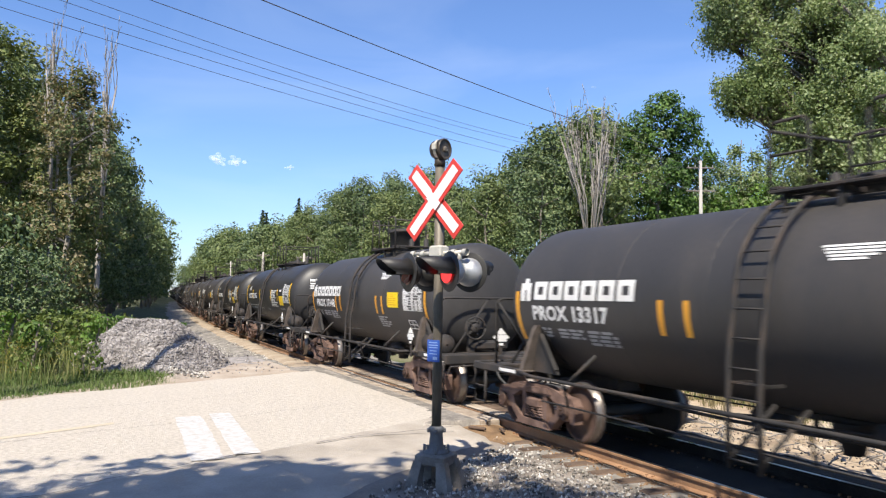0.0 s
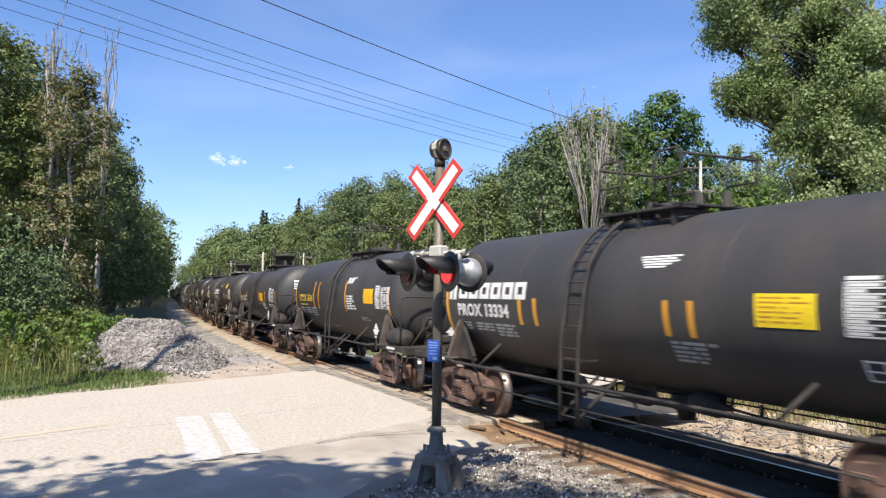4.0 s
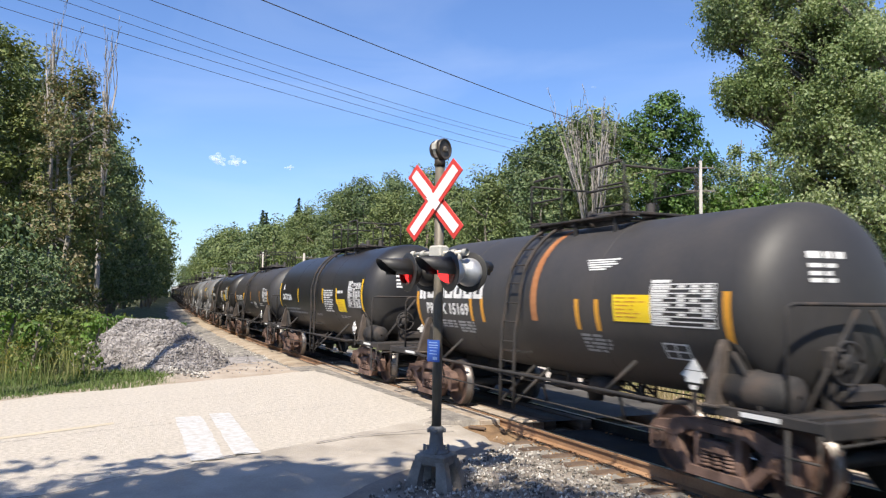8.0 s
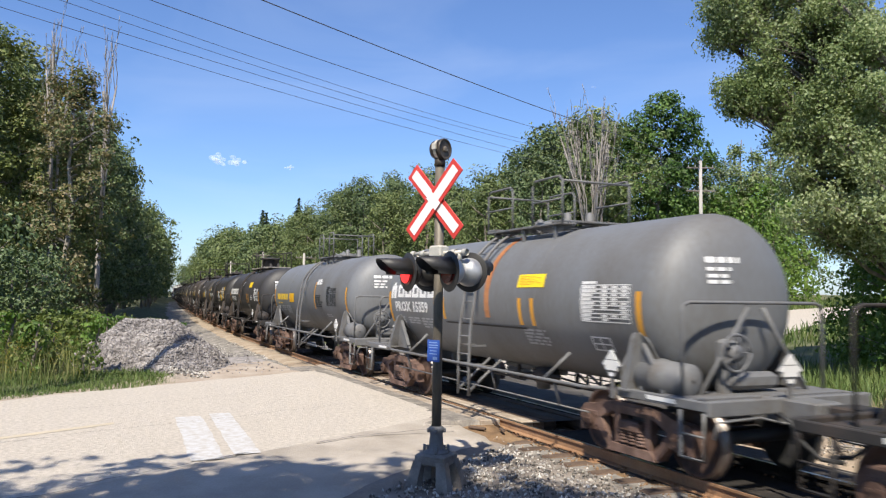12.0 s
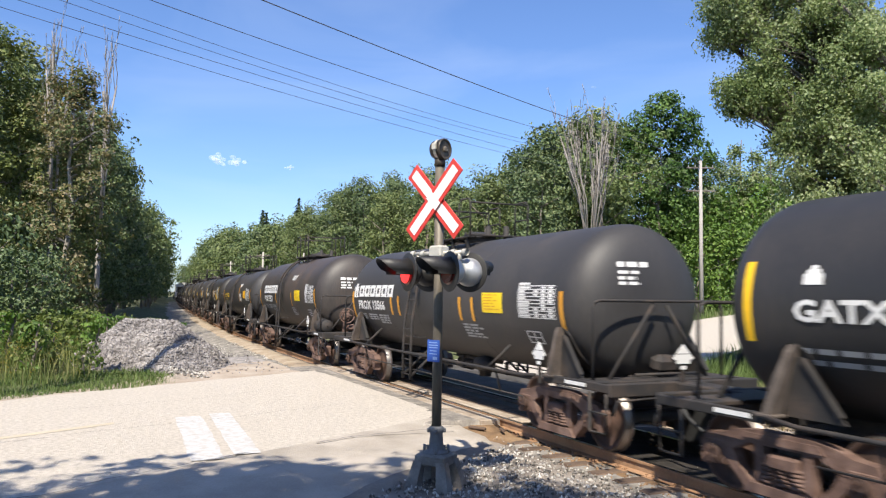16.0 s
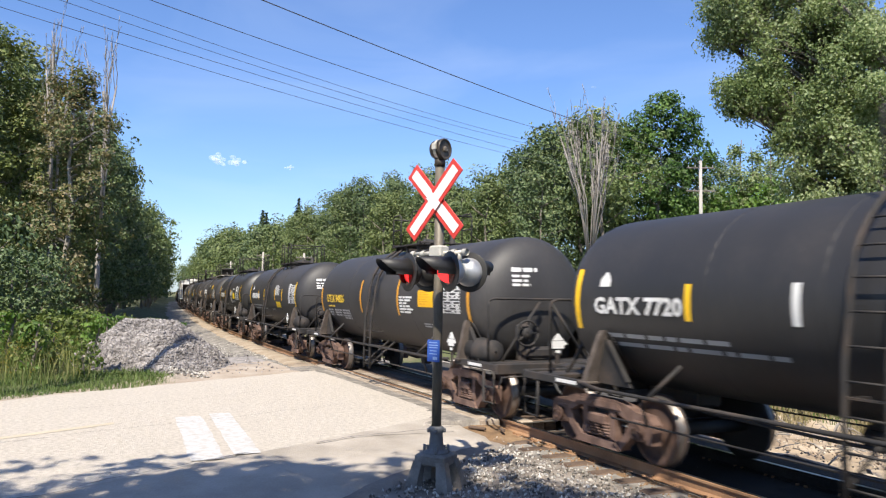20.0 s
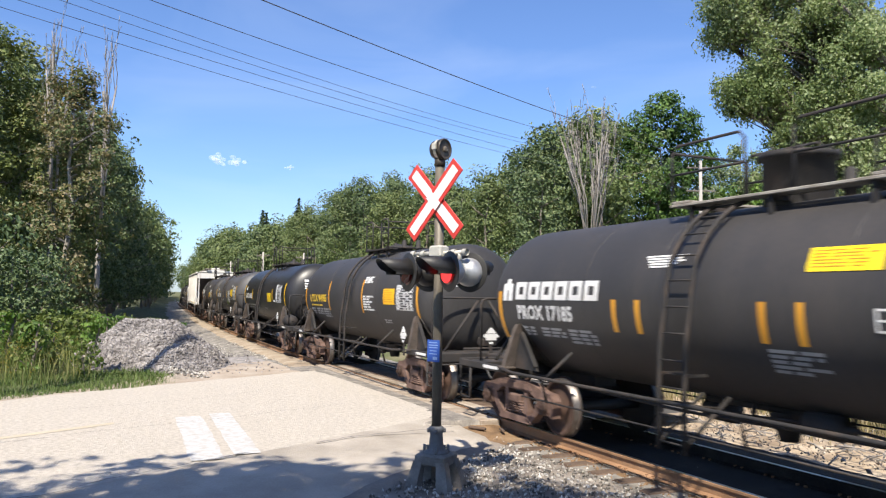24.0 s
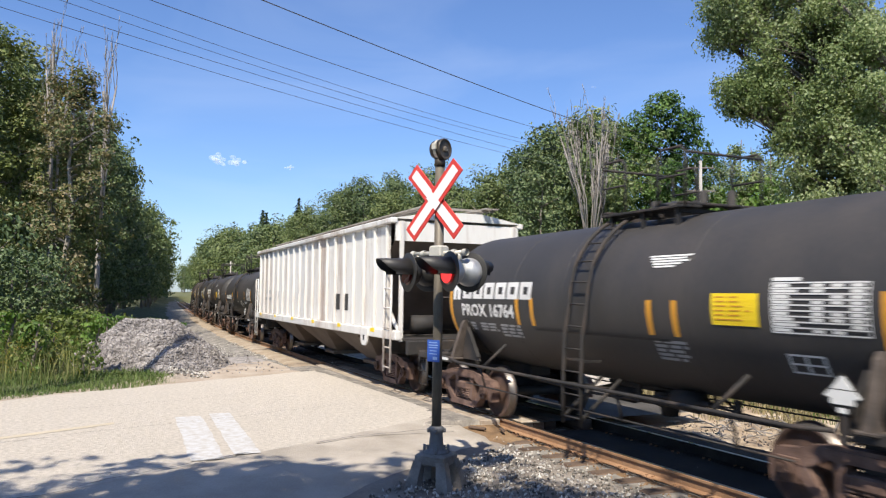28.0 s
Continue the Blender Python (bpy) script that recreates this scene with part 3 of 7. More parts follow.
    # A second near-black sheet paints the train's shadow past the far rail.
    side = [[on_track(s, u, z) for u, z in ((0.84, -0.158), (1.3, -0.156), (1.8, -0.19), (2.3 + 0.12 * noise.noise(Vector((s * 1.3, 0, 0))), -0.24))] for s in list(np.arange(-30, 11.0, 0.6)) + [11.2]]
    tagged(new("oily_ballast", strip("oily_ballast", side, M["ballast_shaded"])), "dark ballast beyond the far rail, train shade in its colour", "ballast", kind="structure")
    tagged(new("oily_ballast", strip("oily_ballast", rows, M["ballast_shaded"])), "dark ballast between the rails, train shade in its colour", "ballast", kind="structure")


def crossing():
    """Timbers and patched asphalt between and beside the rails."""
    th = thing("crossing_deck", "weathered timber and asphalt level crossing deck", "crossing deck", kind="structure")
    rows = [[on_track(s, u, z) for u, z in ((-2.7, -0.07), (-2.2 + 0.22 * noise.noise(Vector((s * 1.6, 4, 0))), -0.022), (-1.55, 0.008 + 0.012 * noise.noise(Vector((s * 4, 2, 0)))), (-1.235, -0.012))] for s in np.arange(11.9, 22.5, 0.15)]
    rows = [[Vector((p[0] + 0.06, p[1], p[2] - 0.24)) for p in rows[0]]] + rows
    part("asphalt_apron", strip("asphalt_apron", rows, M["broken_asphalt"]), None, th, "cracked grey asphalt beside the rail")
    # Infill and far apron use the asphalt colour darkened for train shade.
    rows = [[on_track(s, u, -0.02) for u in (-0.66, -0.3, 0, 0.3, 0.66)] for s in np.arange(11.4, 23.0, 0.5)]
    part("asphalt_infill", strip("asphalt_infill", rows, M["asphalt_shaded"]), None, th)
    rows = [[on_track(s, u, -0.012) for u in (0.84, 1.2, 2.0, 3.3)] for s in np.arange(11.4, 23.0, 0.5)]
    part("asphalt_apron", strip("asphalt_apron", rows, M["asphalt_shaded"]), None, th)
    rows = [[on_track(s, u, -0.085 - 0.105 * (max(0.0, 11.95 - s) / 1.35) ** 0.7 + k + 0.03 * noise.noise(Vector((s * 5, u * 5, 3))) + 0.012 * noise.noise(Vector((s * 19, u * 19, 3)))) for u, k in ((-1.65 - 0.2 * noise.noise(Vector((s * 2, 1, 1))), -0.03), (-1.4, 0.0), (-1.2, 0.01), (-1.0, 0.0), (-0.84, -0.03))] for s in np.arange(10.6, 11.96, 0.08)]
    part("dirt_ramp", strip("dirt_ramp", rows, M["rust_grit"]), None, th, "rust-brown grit spilling off the crossing")
    for s, u, a, n, w in ((11.62, -1.42, 0.5, 0.34, 0.06), (11.3, -1.12, -0.3, 0.26, 0.05)):
        ob = part("timber_splinter", Build().box((0, 0, 0), (n, w, 0.04), Matrix.Rotation(0.12, 3, "X"), 0.01), M["sleeper"], th)
        ob.matrix_basis = Matrix.Translation(on_track(s, u, -0.085)) @ Matrix.Rotation(a, 4, "Z")
    rng = random.Random(8)
    for u, w, h, s0 in ((-1.04, 0.38, 0.0, 11.85), (-0.53, 0.24, 0.004, 11.45), (-0.27, 0.24, 0.0, 11.5), (0.0, 0.24, -0.004, 11.55), (0.53, 0.22, 0.0, 11.2), (0.97, 0.25, -0.015, 11.6)):
        s = s0
        for i in range(4):
            n = 2.75
            b = Build().box((0, 0, 0), (n - 0.02, w, 0.2), None, 0.015)
            # Inner timbers get the dark sleeper colour to paint in the train's shade.
            ob = part("timber", b, M["plank" if u < -0.4 else "sleeper"], th)
            ob.matrix_basis = Matrix.Translation(on_track(s + n / 2, u, h - 0.1 + rng.uniform(-0.008, 0.006))) @ Matrix.Rotation(-heading(s) + rng.uniform(-0.006, 0.006), 4, "Z")
            s += n


def gravel_heap():
    cx, cy = -24.3, -5.4
    def top(x, y):
        a, d = 0.42 * (x - cx) + 0.907 * (y - cy), 0.907 * (x - cx) - 0.42 * (y - cy)
        wob = 1 + 0.14 * noise.noise(Vector((x * 0.8, y * 0.8, 2)))
        r = math.hypot(max(0.0, abs(a + 0.35) - 0.55) / 1.75, d / 2.2) * wob
        ridge = 1.50 * max(0.0, 1 - r ** 1.12) if r > 0.12 else 1.50 * (1 - 0.093)
        front = 0.74 * max(0.0, 1 - (math.hypot((a - 0.55) / 1.55, (d - 1.15) / 1.25) * wob) ** 1.3)
        ridge = max(ridge, front)
        return ridge + 0.06 * noise.noise(Vector((x * 2, y * 2, 5))) - 0.08
    xs, ys = np.arange(cx - 3.2, cx + 3.2, 0.16), np.arange(cy - 3.2, cy + 3.4, 0.16)
    nx = len(xs)
    v = [(x, y, top(x, y)) for y in ys for x in xs]
    f = [(j * nx + i, j * nx + i + 1, (j + 1) * nx + i + 1, (j + 1) * nx + i) for j in range(len(ys) - 1) for i in range(nx - 1)]
    heap = tagged(new("spoil_mound", soup("spoil_mound", v, f, M["stone_pale"], True)), "mound of pale grey crushed stone by the road", "stone mound")
    rng = np.random.default_rng(11)
    P, Z = [], []
    while len(P) < 12000:
        x, y = rng.uniform(cx - 3.2, cx + 3.2), rng.uniform(cy - 3.0, cy + 3.2)
        z = top(x, y)
        if z < -0.03 and rng.random() > 0.008:
            continue
        P.append((x, y, max(z, -0.03) + rng.uniform(0, 0.02)))
        Z.append(rng.uniform(0.02, 0.058))
    st = stones("crushed_stone", P, Z, M["stone_pale"], 12, "")
    for key in ("label", "category"):
        if key in st:
            del st[key]
    st.parent = heap


# ---- railway cars ----
TANK_R, TANK_Z, HEAD, KNUCKLE = 1.19, 2.085, 0.64, 2.5


def on_barrel(a, r, zc):
    """Angles on the shell at which the marks sit; the stencils were laid out for a barrel 5 cm lower and wider,
    and on the widest barrel they keep their height above the rails."""
    h = 1.24 * np.sin(a) - 0.055
    return np.arcsin(np.clip((h + TANK_Z - zc) / r if r > 1.275 else h / 1.19, -1.0, 0.985))


def round_patch(b, x0, x1, a0, a1, r, zc, side=-1, lift=0.004, mat=0, n=6):
    """A patch laid on the barrel between two places along it and two angles above the horizontal, in degrees."""
    vs = []
    for i in range(n + 1):
        a = float(on_barrel(radians(a0 + (a1 - a0) * i / n), r, zc))
        for x in (x0, x1):
            vs.append((x, side * (r + lift) * math.cos(a), zc + (r + lift) * math.sin(a)))
    fs = [(2 * i, 2 * i + 1, 2 * i + 3, 2 * i + 2) if side < 0 else (2 * i, 2 * i + 2, 2 * i + 3, 2 * i + 1) for i in range(n)]
    b.add(vs, fs, mat)


def lettering(words, x0, x1, a0, height, r, zc, mirror=1):
    """A mesh of painted words wrapped on the barrel, from x0 to x1, with the foot at the angle a0."""
    cu = bpy.data.curves.new("words", "FONT")
    cu.body, cu.size, cu.resolution_u, cu.offset = words, 1.0, 2, 0.036
    ob = new("words", cu)
    bpy.context.view_layer.update()
    me = bpy.data.meshes.new_from_object(ob.evaluated_get(bpy.context.evaluated_depsgraph_get()))
    bpy.data.objects.remove(ob)
    n = len(me.vertices)
    co = np.empty(n * 3)
    me.vertices.foreach_get("co", co)
    co = co.reshape(-1, 3)
    lo, hi = co.min(0), co.max(0)
    u = (co[:, 0] - lo[0]) / (hi[0] - lo[0])
    w = (co[:, 1] - lo[1]) / (hi[1] - lo[1])
    a = on_barrel(radians(a0) + w * height / 1.24, r, zc)
    lift = 0.012
    out = np.stack([x0 + u * (x1 - x0), -(r + lift) * np.cos(a), zc + (r + lift) * np.sin(a)], -1)
    # each character becomes a mesh of its own
    owner = list(range(n))

    def root(i):
        while owner[i] != i:
            owner[i] = owner[owner[i]]
            i = owner[i]
        return i

    for poly in me.polygons:
        vs = poly.vertices
        for i in vs:
            owner[root(i)] = root(vs[0])
    groups = {}
    for poly in me.polygons:
        groups.setdefault(root(poly.vertices[0]), []).append(tuple(poly.vertices))
    letters = []
    for faces in groups.values():
        used = sorted({i for f in faces for i in f})
        back = {v: k for k, v in enumerate(used)}
        m = bpy.data.meshes.new("letter")
        m.from_pydata([tuple(out[i]) for i in used], [], [[back[i] for i in f] for f in faces])
        m.update()
        letters.append(m)
    bpy.data.meshes.remove(me)
    return letters


def line_block(x0, x1, a0, a1, rows, r, zc, rng, fill=0.9, words=True, lift=0.006):
    """Rows of small unreadable writing as plain bars."""
    b = Build()
    pitch = (a0 - a1) / rows
    for i in range(rows):
        top = a0 - i * pitch
        x = x0
        end = x0 + (x1 - x0) * rng.uniform(0.55, 1.0) if words else x1
        while x < end - 0.05:
            w = rng.uniform(0.12, 0.4) if words else rng.uniform(0.16, 0.3)
            round_patch(b, x, min(x + w, end), top - pitch * fill * 0.72, top, r, zc, -1, lift, 0, 1)
            x += w + 0.05
    return b


def word_row(x0, x1, a, high, r, zc, rng):
    """One long row of small unreadable words as plain bars."""
    b = Build()
    x = x0
    while x < x1:
        w = rng.uniform(0.14, 0.52)
        round_patch(b, x, min(x + w, x1), a - high, a, r, zc, -1, 0.006, 0, 1)
        x += w + 0.06
    return b


def ruled_table(x0, x1, a0, a1, rows, r, zc, rng, lift=0.006):
    """A stencilled table: thin ruled lines with short unreadable entries between them."""
    b = Build()
    pitch = (a0 - a1) / rows
    for i in range(rows + 1):
        a = a0 - i * pitch
        round_patch(b, x0, x1, a - 0.34, a + 0.34, r, zc, -1, lift, 0, 1)
    for x in (x0, x1):
        round_patch(b, x - 0.007, x + 0.007, a1, a0, r, zc, -1, lift, 0, 8)
    for i in range(rows):
        a = a0 - (i + 0.5) * pitch
        for u, w in ((0.02, rng.uniform(0.16, 0.32)), (0.44, 0.12), (0.64, 0.12), (0.83, 0.12)):
            if u > 0.4 and rng.random() < 0.25:
                continue
            round_patch(b, x0 + (x1 - x0) * u, x0 + (x1 - x0) * (u + w), a - 0.26 * pitch, a + 0.26 * pitch, r, zc, -1, lift, 0, 1)
    round_patch(b, x0, x0 + (x1 - x0) * 0.32, a0 + 0.9, a0 + 2.6, r, zc, -1, lift, 0, 1)
    return b


def wheelset_mesh():
    b = Build()
    R = 0.445
    b.tube([(0, -0.72, 0), (0, 0.72, 0)], 0.085, 12, None, 2)
    for sgn in (-1, 1):
        prof = [(0.68, 0.06), (0.68, 0.14), (0.705, 0.30), (0.695, 0.385), (0.69, R + 0.028), (0.715, R + 0.022), (0.722, R + 0.002), (0.815, R - 0.004), (0.825, R - 0.014), (0.825, 0.385), (0.79, 0.375), (0.765, 0.30), (0.79, 0.16), (0.83, 0.13), (0.83, 0.085)]
        # Index 2 blackens axle and inner faces: the shade under the car, as colour.
        mats = [2, 2, 2, 2, 2, 0, 1, 1, 0, 0, 0, 0, 0, 0]
        b.lathe([(d * sgn, r) for d, r in prof], (0, 0, 0), (0, 1, 0), 18, 0, True, mats)
        b.tube([(0, sgn * 0.8, 0), (0, sgn * 1.10, 0)], 0.085, 14)
        b.tube([(0, sgn * 1.10, 0), (0, sgn * 1.14, 0)], 0.105, 16)
        for j in range(3):
            u = 2.094 * j
            b.tube([(0.06 * math.cos(u), sgn * 1.13, 0.06 * math.sin(u)), (0.06 * math.cos(u), sgn * 1.165, 0.06 * math.sin(u))], 0.022, 6)
    return b.mesh("wheelset", [M["wheel_rust"], M["polished"], M["letter_black"]])


def side_frame_mesh(y, material):
    """The cast frame of a truck: top member arching over the bearings, a truss round the springs."""
    b = Build()
    s = -1 if y < 0 else 1
    m = Matrix(((1, 0, 0, 0), (0, 0, 1, y), (0, 1, 0, 0), (0, 0, 0, 1)))
    upper = [(-1.10, 0.30), (-1.12, 0.56), (-1.03, 0.66), (-0.80, 0.68), (-0.62, 0.74), (-0.34, 0.78), (0.34, 0.78), (0.62, 0.74), (0.80, 0.68), (1.03, 0.66), (1.12, 0.56), (1.10, 0.30), (1.01, 0.30), (0.98, 0.50), (0.80, 0.50), (0.66, 0.52), (0.42, 0.63), (-0.42, 0.63), (-0.66, 0.52), (-0.80, 0.50), (-0.98, 0.50), (-1.01, 0.30)]
    b.plate(upper, 0.15, m)
    for q in (-1, 1):
        b.plate([(q * 0.66, 0.53), (q * 0.80, 0.50), (q * 0.76, 0.40), (q * 0.47, 0.14), (q * 0.33, 0.18), (q * 0.56, 0.36)], 0.14, m)
        b.plate([(q * 0.36, 0.64), (q * 0.25, 0.64), (q * 0.24, 0.28), (q * 0.35, 0.22)], 0.13, m)
        b.plate([(q * 0.84, 0.50), (q * 0.78, 0.50), (q * 0.76, 0.34), (q * 0.80, 0.32)], 0.12, m)
    b.plate([(-0.48, 0.13), (0.48, 0.13), (0.40, 0.235), (-0.40, 0.235)], 0.22, m)
    b.plate([(-0.50, 0.66), (0.50, 0.66), (0.44, 0.74), (-0.44, 0.74)], 0.19, m)
    # springs
    for cx in (-0.17, 0.0, 0.17):
        for dz in range(5):
            z = 0.27 + dz * 0.042
            b.lathe([(-0.010, 0.070), (0.007, 0.088), (0.024, 0.070)], (cx, y + s * 0.03, z), (0, 0, 1), 8)
    # bearing housings
    for cx in (-0.889, 0.889):
        b.tube([(cx, y - s * 0.10, 0.445), (cx, y + s * 0.085, 0.445)], 0.125, 14)
        b.box((cx, y, 0.55), (0.30, 0.17, 0.08), None, 0.015)
    b.box((0, y + s * 0.02, 0.49), (0.40, 0.2, 0.14), None, 0.02)
    return b.mesh("side_frame", [material])


WHEELSET = wheelset_mesh()
SIDE = {-1: side_frame_mesh(-0.99, M["truck_rust"]), 1: side_frame_mesh(0.99, M["truck_rust"])}
_tb = Build()
_tb.box((0, 0, 0.55), (0.36, 1.9, 0.22), None, 0.03)
_tb.box((0.42, 0, 0.42), (0.07, 1.5, 0.12), None, 0.01)
_tb.box((-0.42, 0, 0.42), (0.07, 1.5, 0.12), None, 0.01)
for _q in (-1, 1):
    for _w in (-0.75, 0.75):
        _tb.box((_q * 0.40, _w, 0.44), (0.06, 0.12, 0.34), None, 0.01)
_tb.tube([(0, 0, 0.6), (0, 0, 0.78)], 0.2, 14)
BOLSTER = _tb.mesh("bolster", [M["iron"]])
wheelsets = []


def truck(x, car):
    t = part("truck", BOLSTER, None, car, "rusty two-axle truck")
    t.location.x = x
    for s in (-1, 1):
        part("side_frame", SIDE[s], None, t)
    for x in (-0.889, 0.889):
        w = part("wheelset", WHEELSET, None, t)
        w.location = (x, 0, 0.445)
        wheelsets.append(w)
    return t


def coupler(b, x, sgn):
    b.box((x - sgn * 0.35, 0, 0.86), (0.7, 0.15, 0.18), None, 0.02)
    b.box((x + sgn * 0.02, -0.06, 0.86), (0.26, 0.26, 0.28), None, 0.05)
    b.box((x + sgn * 0.12, 0.10, 0.86), (0.14, 0.12, 0.26), None, 0.04)
    b.tube([(x - sgn * 0.25, 0.35, 0.80), (x - sgn * 0.05, 0.33, 0.55), (x + sgn * 0.1, 0.25, 0.42)], 0.028, 6)


_cache = {}


def shared(key, make):
    if key not in _cache:
        _cache[key] = make()
    return _cache[key]


def tank_car(spec, centres):
    """A short acid tank car. x runs along the train towards its head, and the camera's side is at negative y."""
    style, words, paint = spec["style"], spec.get("words"), spec["paint"]
    r, zc = spec.get("radius", TANK_R), TANK_Z + spec.get("lift", 0.0) + spec.get("radius", TANK_R) - TANK_R
    grey = paint == "tank_grey"
    metal = M["iron_grey"] if grey else M["iron"]
    hc = round(centres, 2) / 2
    edge = spec["span"] / 2   # the outer stripes
    end = edge + 0.60         # tip of the tank's heads
    buf = centres / 2 + 1.995  # end of the car
    car = thing("tank_car", spec["label"], "tank car", group="tank cars of the freight train")
    rng = random.Random(spec["seed"])

    def barrel():
        b = Build()
        d = HEAD
        prof = [(-end + d - d * math.cos(u) ** (2 / KNUCKLE), r * math.sin(u) ** (2 / KNUCKLE)) for u in (math.pi / 2 * (i / 16) ** 1.25 for i in range(1, 16))]
        prof = [(-end, 0.02)] + prof
        prof += [(-end + d + (2 * end - 2 * d) * i / 14, r) for i in range(15)]
        prof += [(-p, q) for p, q in prof[:16][::-1]]
        b.lathe(prof, (0, 0, zc), (1, 0, 0), 48)
        return b.mesh("tank", [M[paint]])

    part("tank", shared(("tank", end, paint, r, zc), barrel), None, car)

    seam = shared(("seam", paint, r), lambda: Build().lathe([(-0.014, r - 0.01), (-0.006, r + 0.004), (0.006, r + 0.004), (0.014, r - 0.01)], (0, 0, 0), (1, 0, 0), 40).mesh("weld_seam", [M[paint]]))
    for x in (-end * 0.42, end * 0.05 - 0.9, end * 0.38):
        part("weld_seam", seam, None, car).location = (x, 0, zc)
    for x in (-centres / 2, centres / 2):
        truck(x, car)

    for s in (-1, 1):
        part("centre_sill", shared(("sill", hc, s, grey), lambda: Build().box((s * (hc + 0.55), 0, 0.87), (2 * (buf - hc) - 0.9, 0.42, 0.28), None, 0.02).mesh("centre_sill", [metal])), None, car)
        part("end_sill", shared(("endsill", hc, s, grey), lambda: Build().box((s * (buf - 0.42), 0, 0.93), (0.1, 2.6, 0.18), None, 0.015).mesh("end_sill", [metal])), None, car)
        part("end_deck", shared(("deck", hc, s, grey), lambda: Build().box((s * (hc + 1.05), 0, 0.985), (0.52, 2.45, 0.05), None, 0.008).mesh("end_deck", [metal])), None, car)
        for y in (-1.27, 1.27):
            part("side_sill", shared(("ssill", hc, s, y, grey), lambda: Build().box((s * (hc + 0.80), y, 0.95), (1.60, 0.07, 0.11), None, 0.01).mesh("side_sill", [metal])), None, car)

        def make_coupler():
            b = Build()
            coupler(b, s * (buf - 0.08), s)
            return b.mesh("coupler", [M["truck_rust"]])

        part("coupler", shared(("coupler", hc, s), make_coupler), None, car)
    ob = part("reflective_strip", shared(("strip", hc), lambda: Build().box((0, 0, 0), (0.50, 0.006, 0.05)).mesh("reflective_strip", [M["letter_white"]])), None, car)
    ob.location = (-hc - 0.42, -1.31, 0.955)
    ob = part("reflective_strip", shared(("strip", hc), lambda: None), None, car)
    ob.location = (hc + 0.84, -1.31, 0.955)

    def saddle():
        b = Build()
        out = [(-1.22, 0.86), (1.22, 0.86), (1.22, 1.25)]
        out += [(r * math.cos(a) * 1.0, zc + r * math.sin(a)) for a in (radians(-28 - 124 * i / 10) for i in range(11))]
        out += [(-1.22, 1.25)]
        b.plate(out, 0.05, Matrix(((0, 0, 1, 0), (1, 0, 0, 0), (0, 1, 0, 0), (0, 0, 0, 1))))
        return b.mesh("saddle", [metal])

    def saddle_post(x0, x1):
        """A bar with a flange on its face, from the side sill up to the tank."""
        def make():
            b = Build()
            rings = []
            for k, w, y0, y1 in ((0.0, 0.055, 1.16, 1.34), (0.18, 0.055, 1.14, 1.32), (0.9, 0.048, 1.02, 1.22), (1.0, 0.045, 1.02, 1.18)):
                x, z = x0 + (x1 - x0) * k, 0.96 + 0.74 * k
                rings += [(x - w, -y1, z), (x + w, -y1, z), (x + w, -y0, z), (x - w, -y0, z)]
            b.add(rings, [(4 * k + j, 4 * k + (j + 1) % 4, 4 * k + 4 + (j + 1) % 4, 4 * k + 4 + j) for k in range(3) for j in range(4)] + [(12, 13, 14, 15), (3, 2, 1, 0)])
            b.box((x0, -1.25, 0.99), (0.22, 0.22, 0.03), None, 0.006)
            return b.mesh("saddle_post", [metal if grey else M["dusty_steel"]])
        return make

    def gusset():
        b = Build()
        b.plate([(0.12, 0.99), (0.80, 0.99), (0.75, 1.06), (0.33, 1.58), (0.20, 1.58)], 0.03, Matrix(((1, 0, 0, 0), (0, 0, 1, -1.13), (0, 1, 0, 0), (0, 0, 0, 1))))
        b.box((0.555, -1.15, 1.31), (0.03, 0.07, 0.66), Matrix.Rotation(radians(-39), 3, "Y"))
        return b.mesh("gusset", [metal])

    def tank_pad():
        b = Build()
        vs = []
        n = 12
        for i in range(n + 1):
            a = -56 + 38 * i / n
            w = 0.20 if a < -28 else 0.20 * math.sqrt(max(0.0, 1 - ((a + 28) / 10.2) ** 2))
            for q in (-1, 1):
                for lift in (0.014, -0.02):
                    vs.append((q * w, -(r + lift) * math.cos(radians(a)), zc + (r + lift) * math.sin(radians(a))))
        for i in range(n):
            k, m = 4 * i, 4 * i + 4
            b.add([vs[j] for j in (k, k + 2, m + 2, m)], [(0, 1, 2, 3)], 0, True)
            b.add([vs[j] for j in (k + 1, k, m, m + 1)], [(0, 1, 2, 3)])
            b.add([vs[j] for j in (k + 2, k + 3, m + 3, m + 2)], [(0, 1, 2, 3)])
        return b.mesh("tank_pad", [metal])

    for s in (-1, 1):
        ob = part("saddle", shared(("saddle", r, zc, grey), saddle), None, car)
        ob.location.x = s * hc
        lean = (0.18, 0.22) if s > 0 else (0.03, 0.24)
        for name, make in (("saddle_post", saddle_post(*lean)), ("gusset", gusset), ("tank_pad", tank_pad)):
            for side in (-1, 1):
                ob = part(name, shared((name, r, zc, grey, s if name == "saddle_post" else 0), make), None, car, "dusty brown post" if name == "saddle_post" and not grey else "")
                ob.matrix_basis = pose(s * hc + (0.2 if name == "tank_pad" else 0.0), 0, 0) @ Matrix.Diagonal((1, -side, 1, 1))

    def side_rail():
        b = Build()
        b.tube([(-hc + 0.1, -1.38, 0.98), (-hc + 0.5, -1.42, 0.95), (hc - 0.5, -1.42, 0.95), (hc - 0.1, -1.38, 0.98)], 0.025, 8)
        b.tube([(-hc + 0.6, -1.30, 0.60), (hc - 0.6, -1.30, 0.60)], 0.013, 6)
        for x in (-hc + 1.3, 0.9, hc - 1.3):
            b.tube([(x, -1.40, 0.95), (x, -1.30, 0.60)], 0.02, 6)
        return b.mesh("side_rail", [metal])

    def brace():
        b = Build()
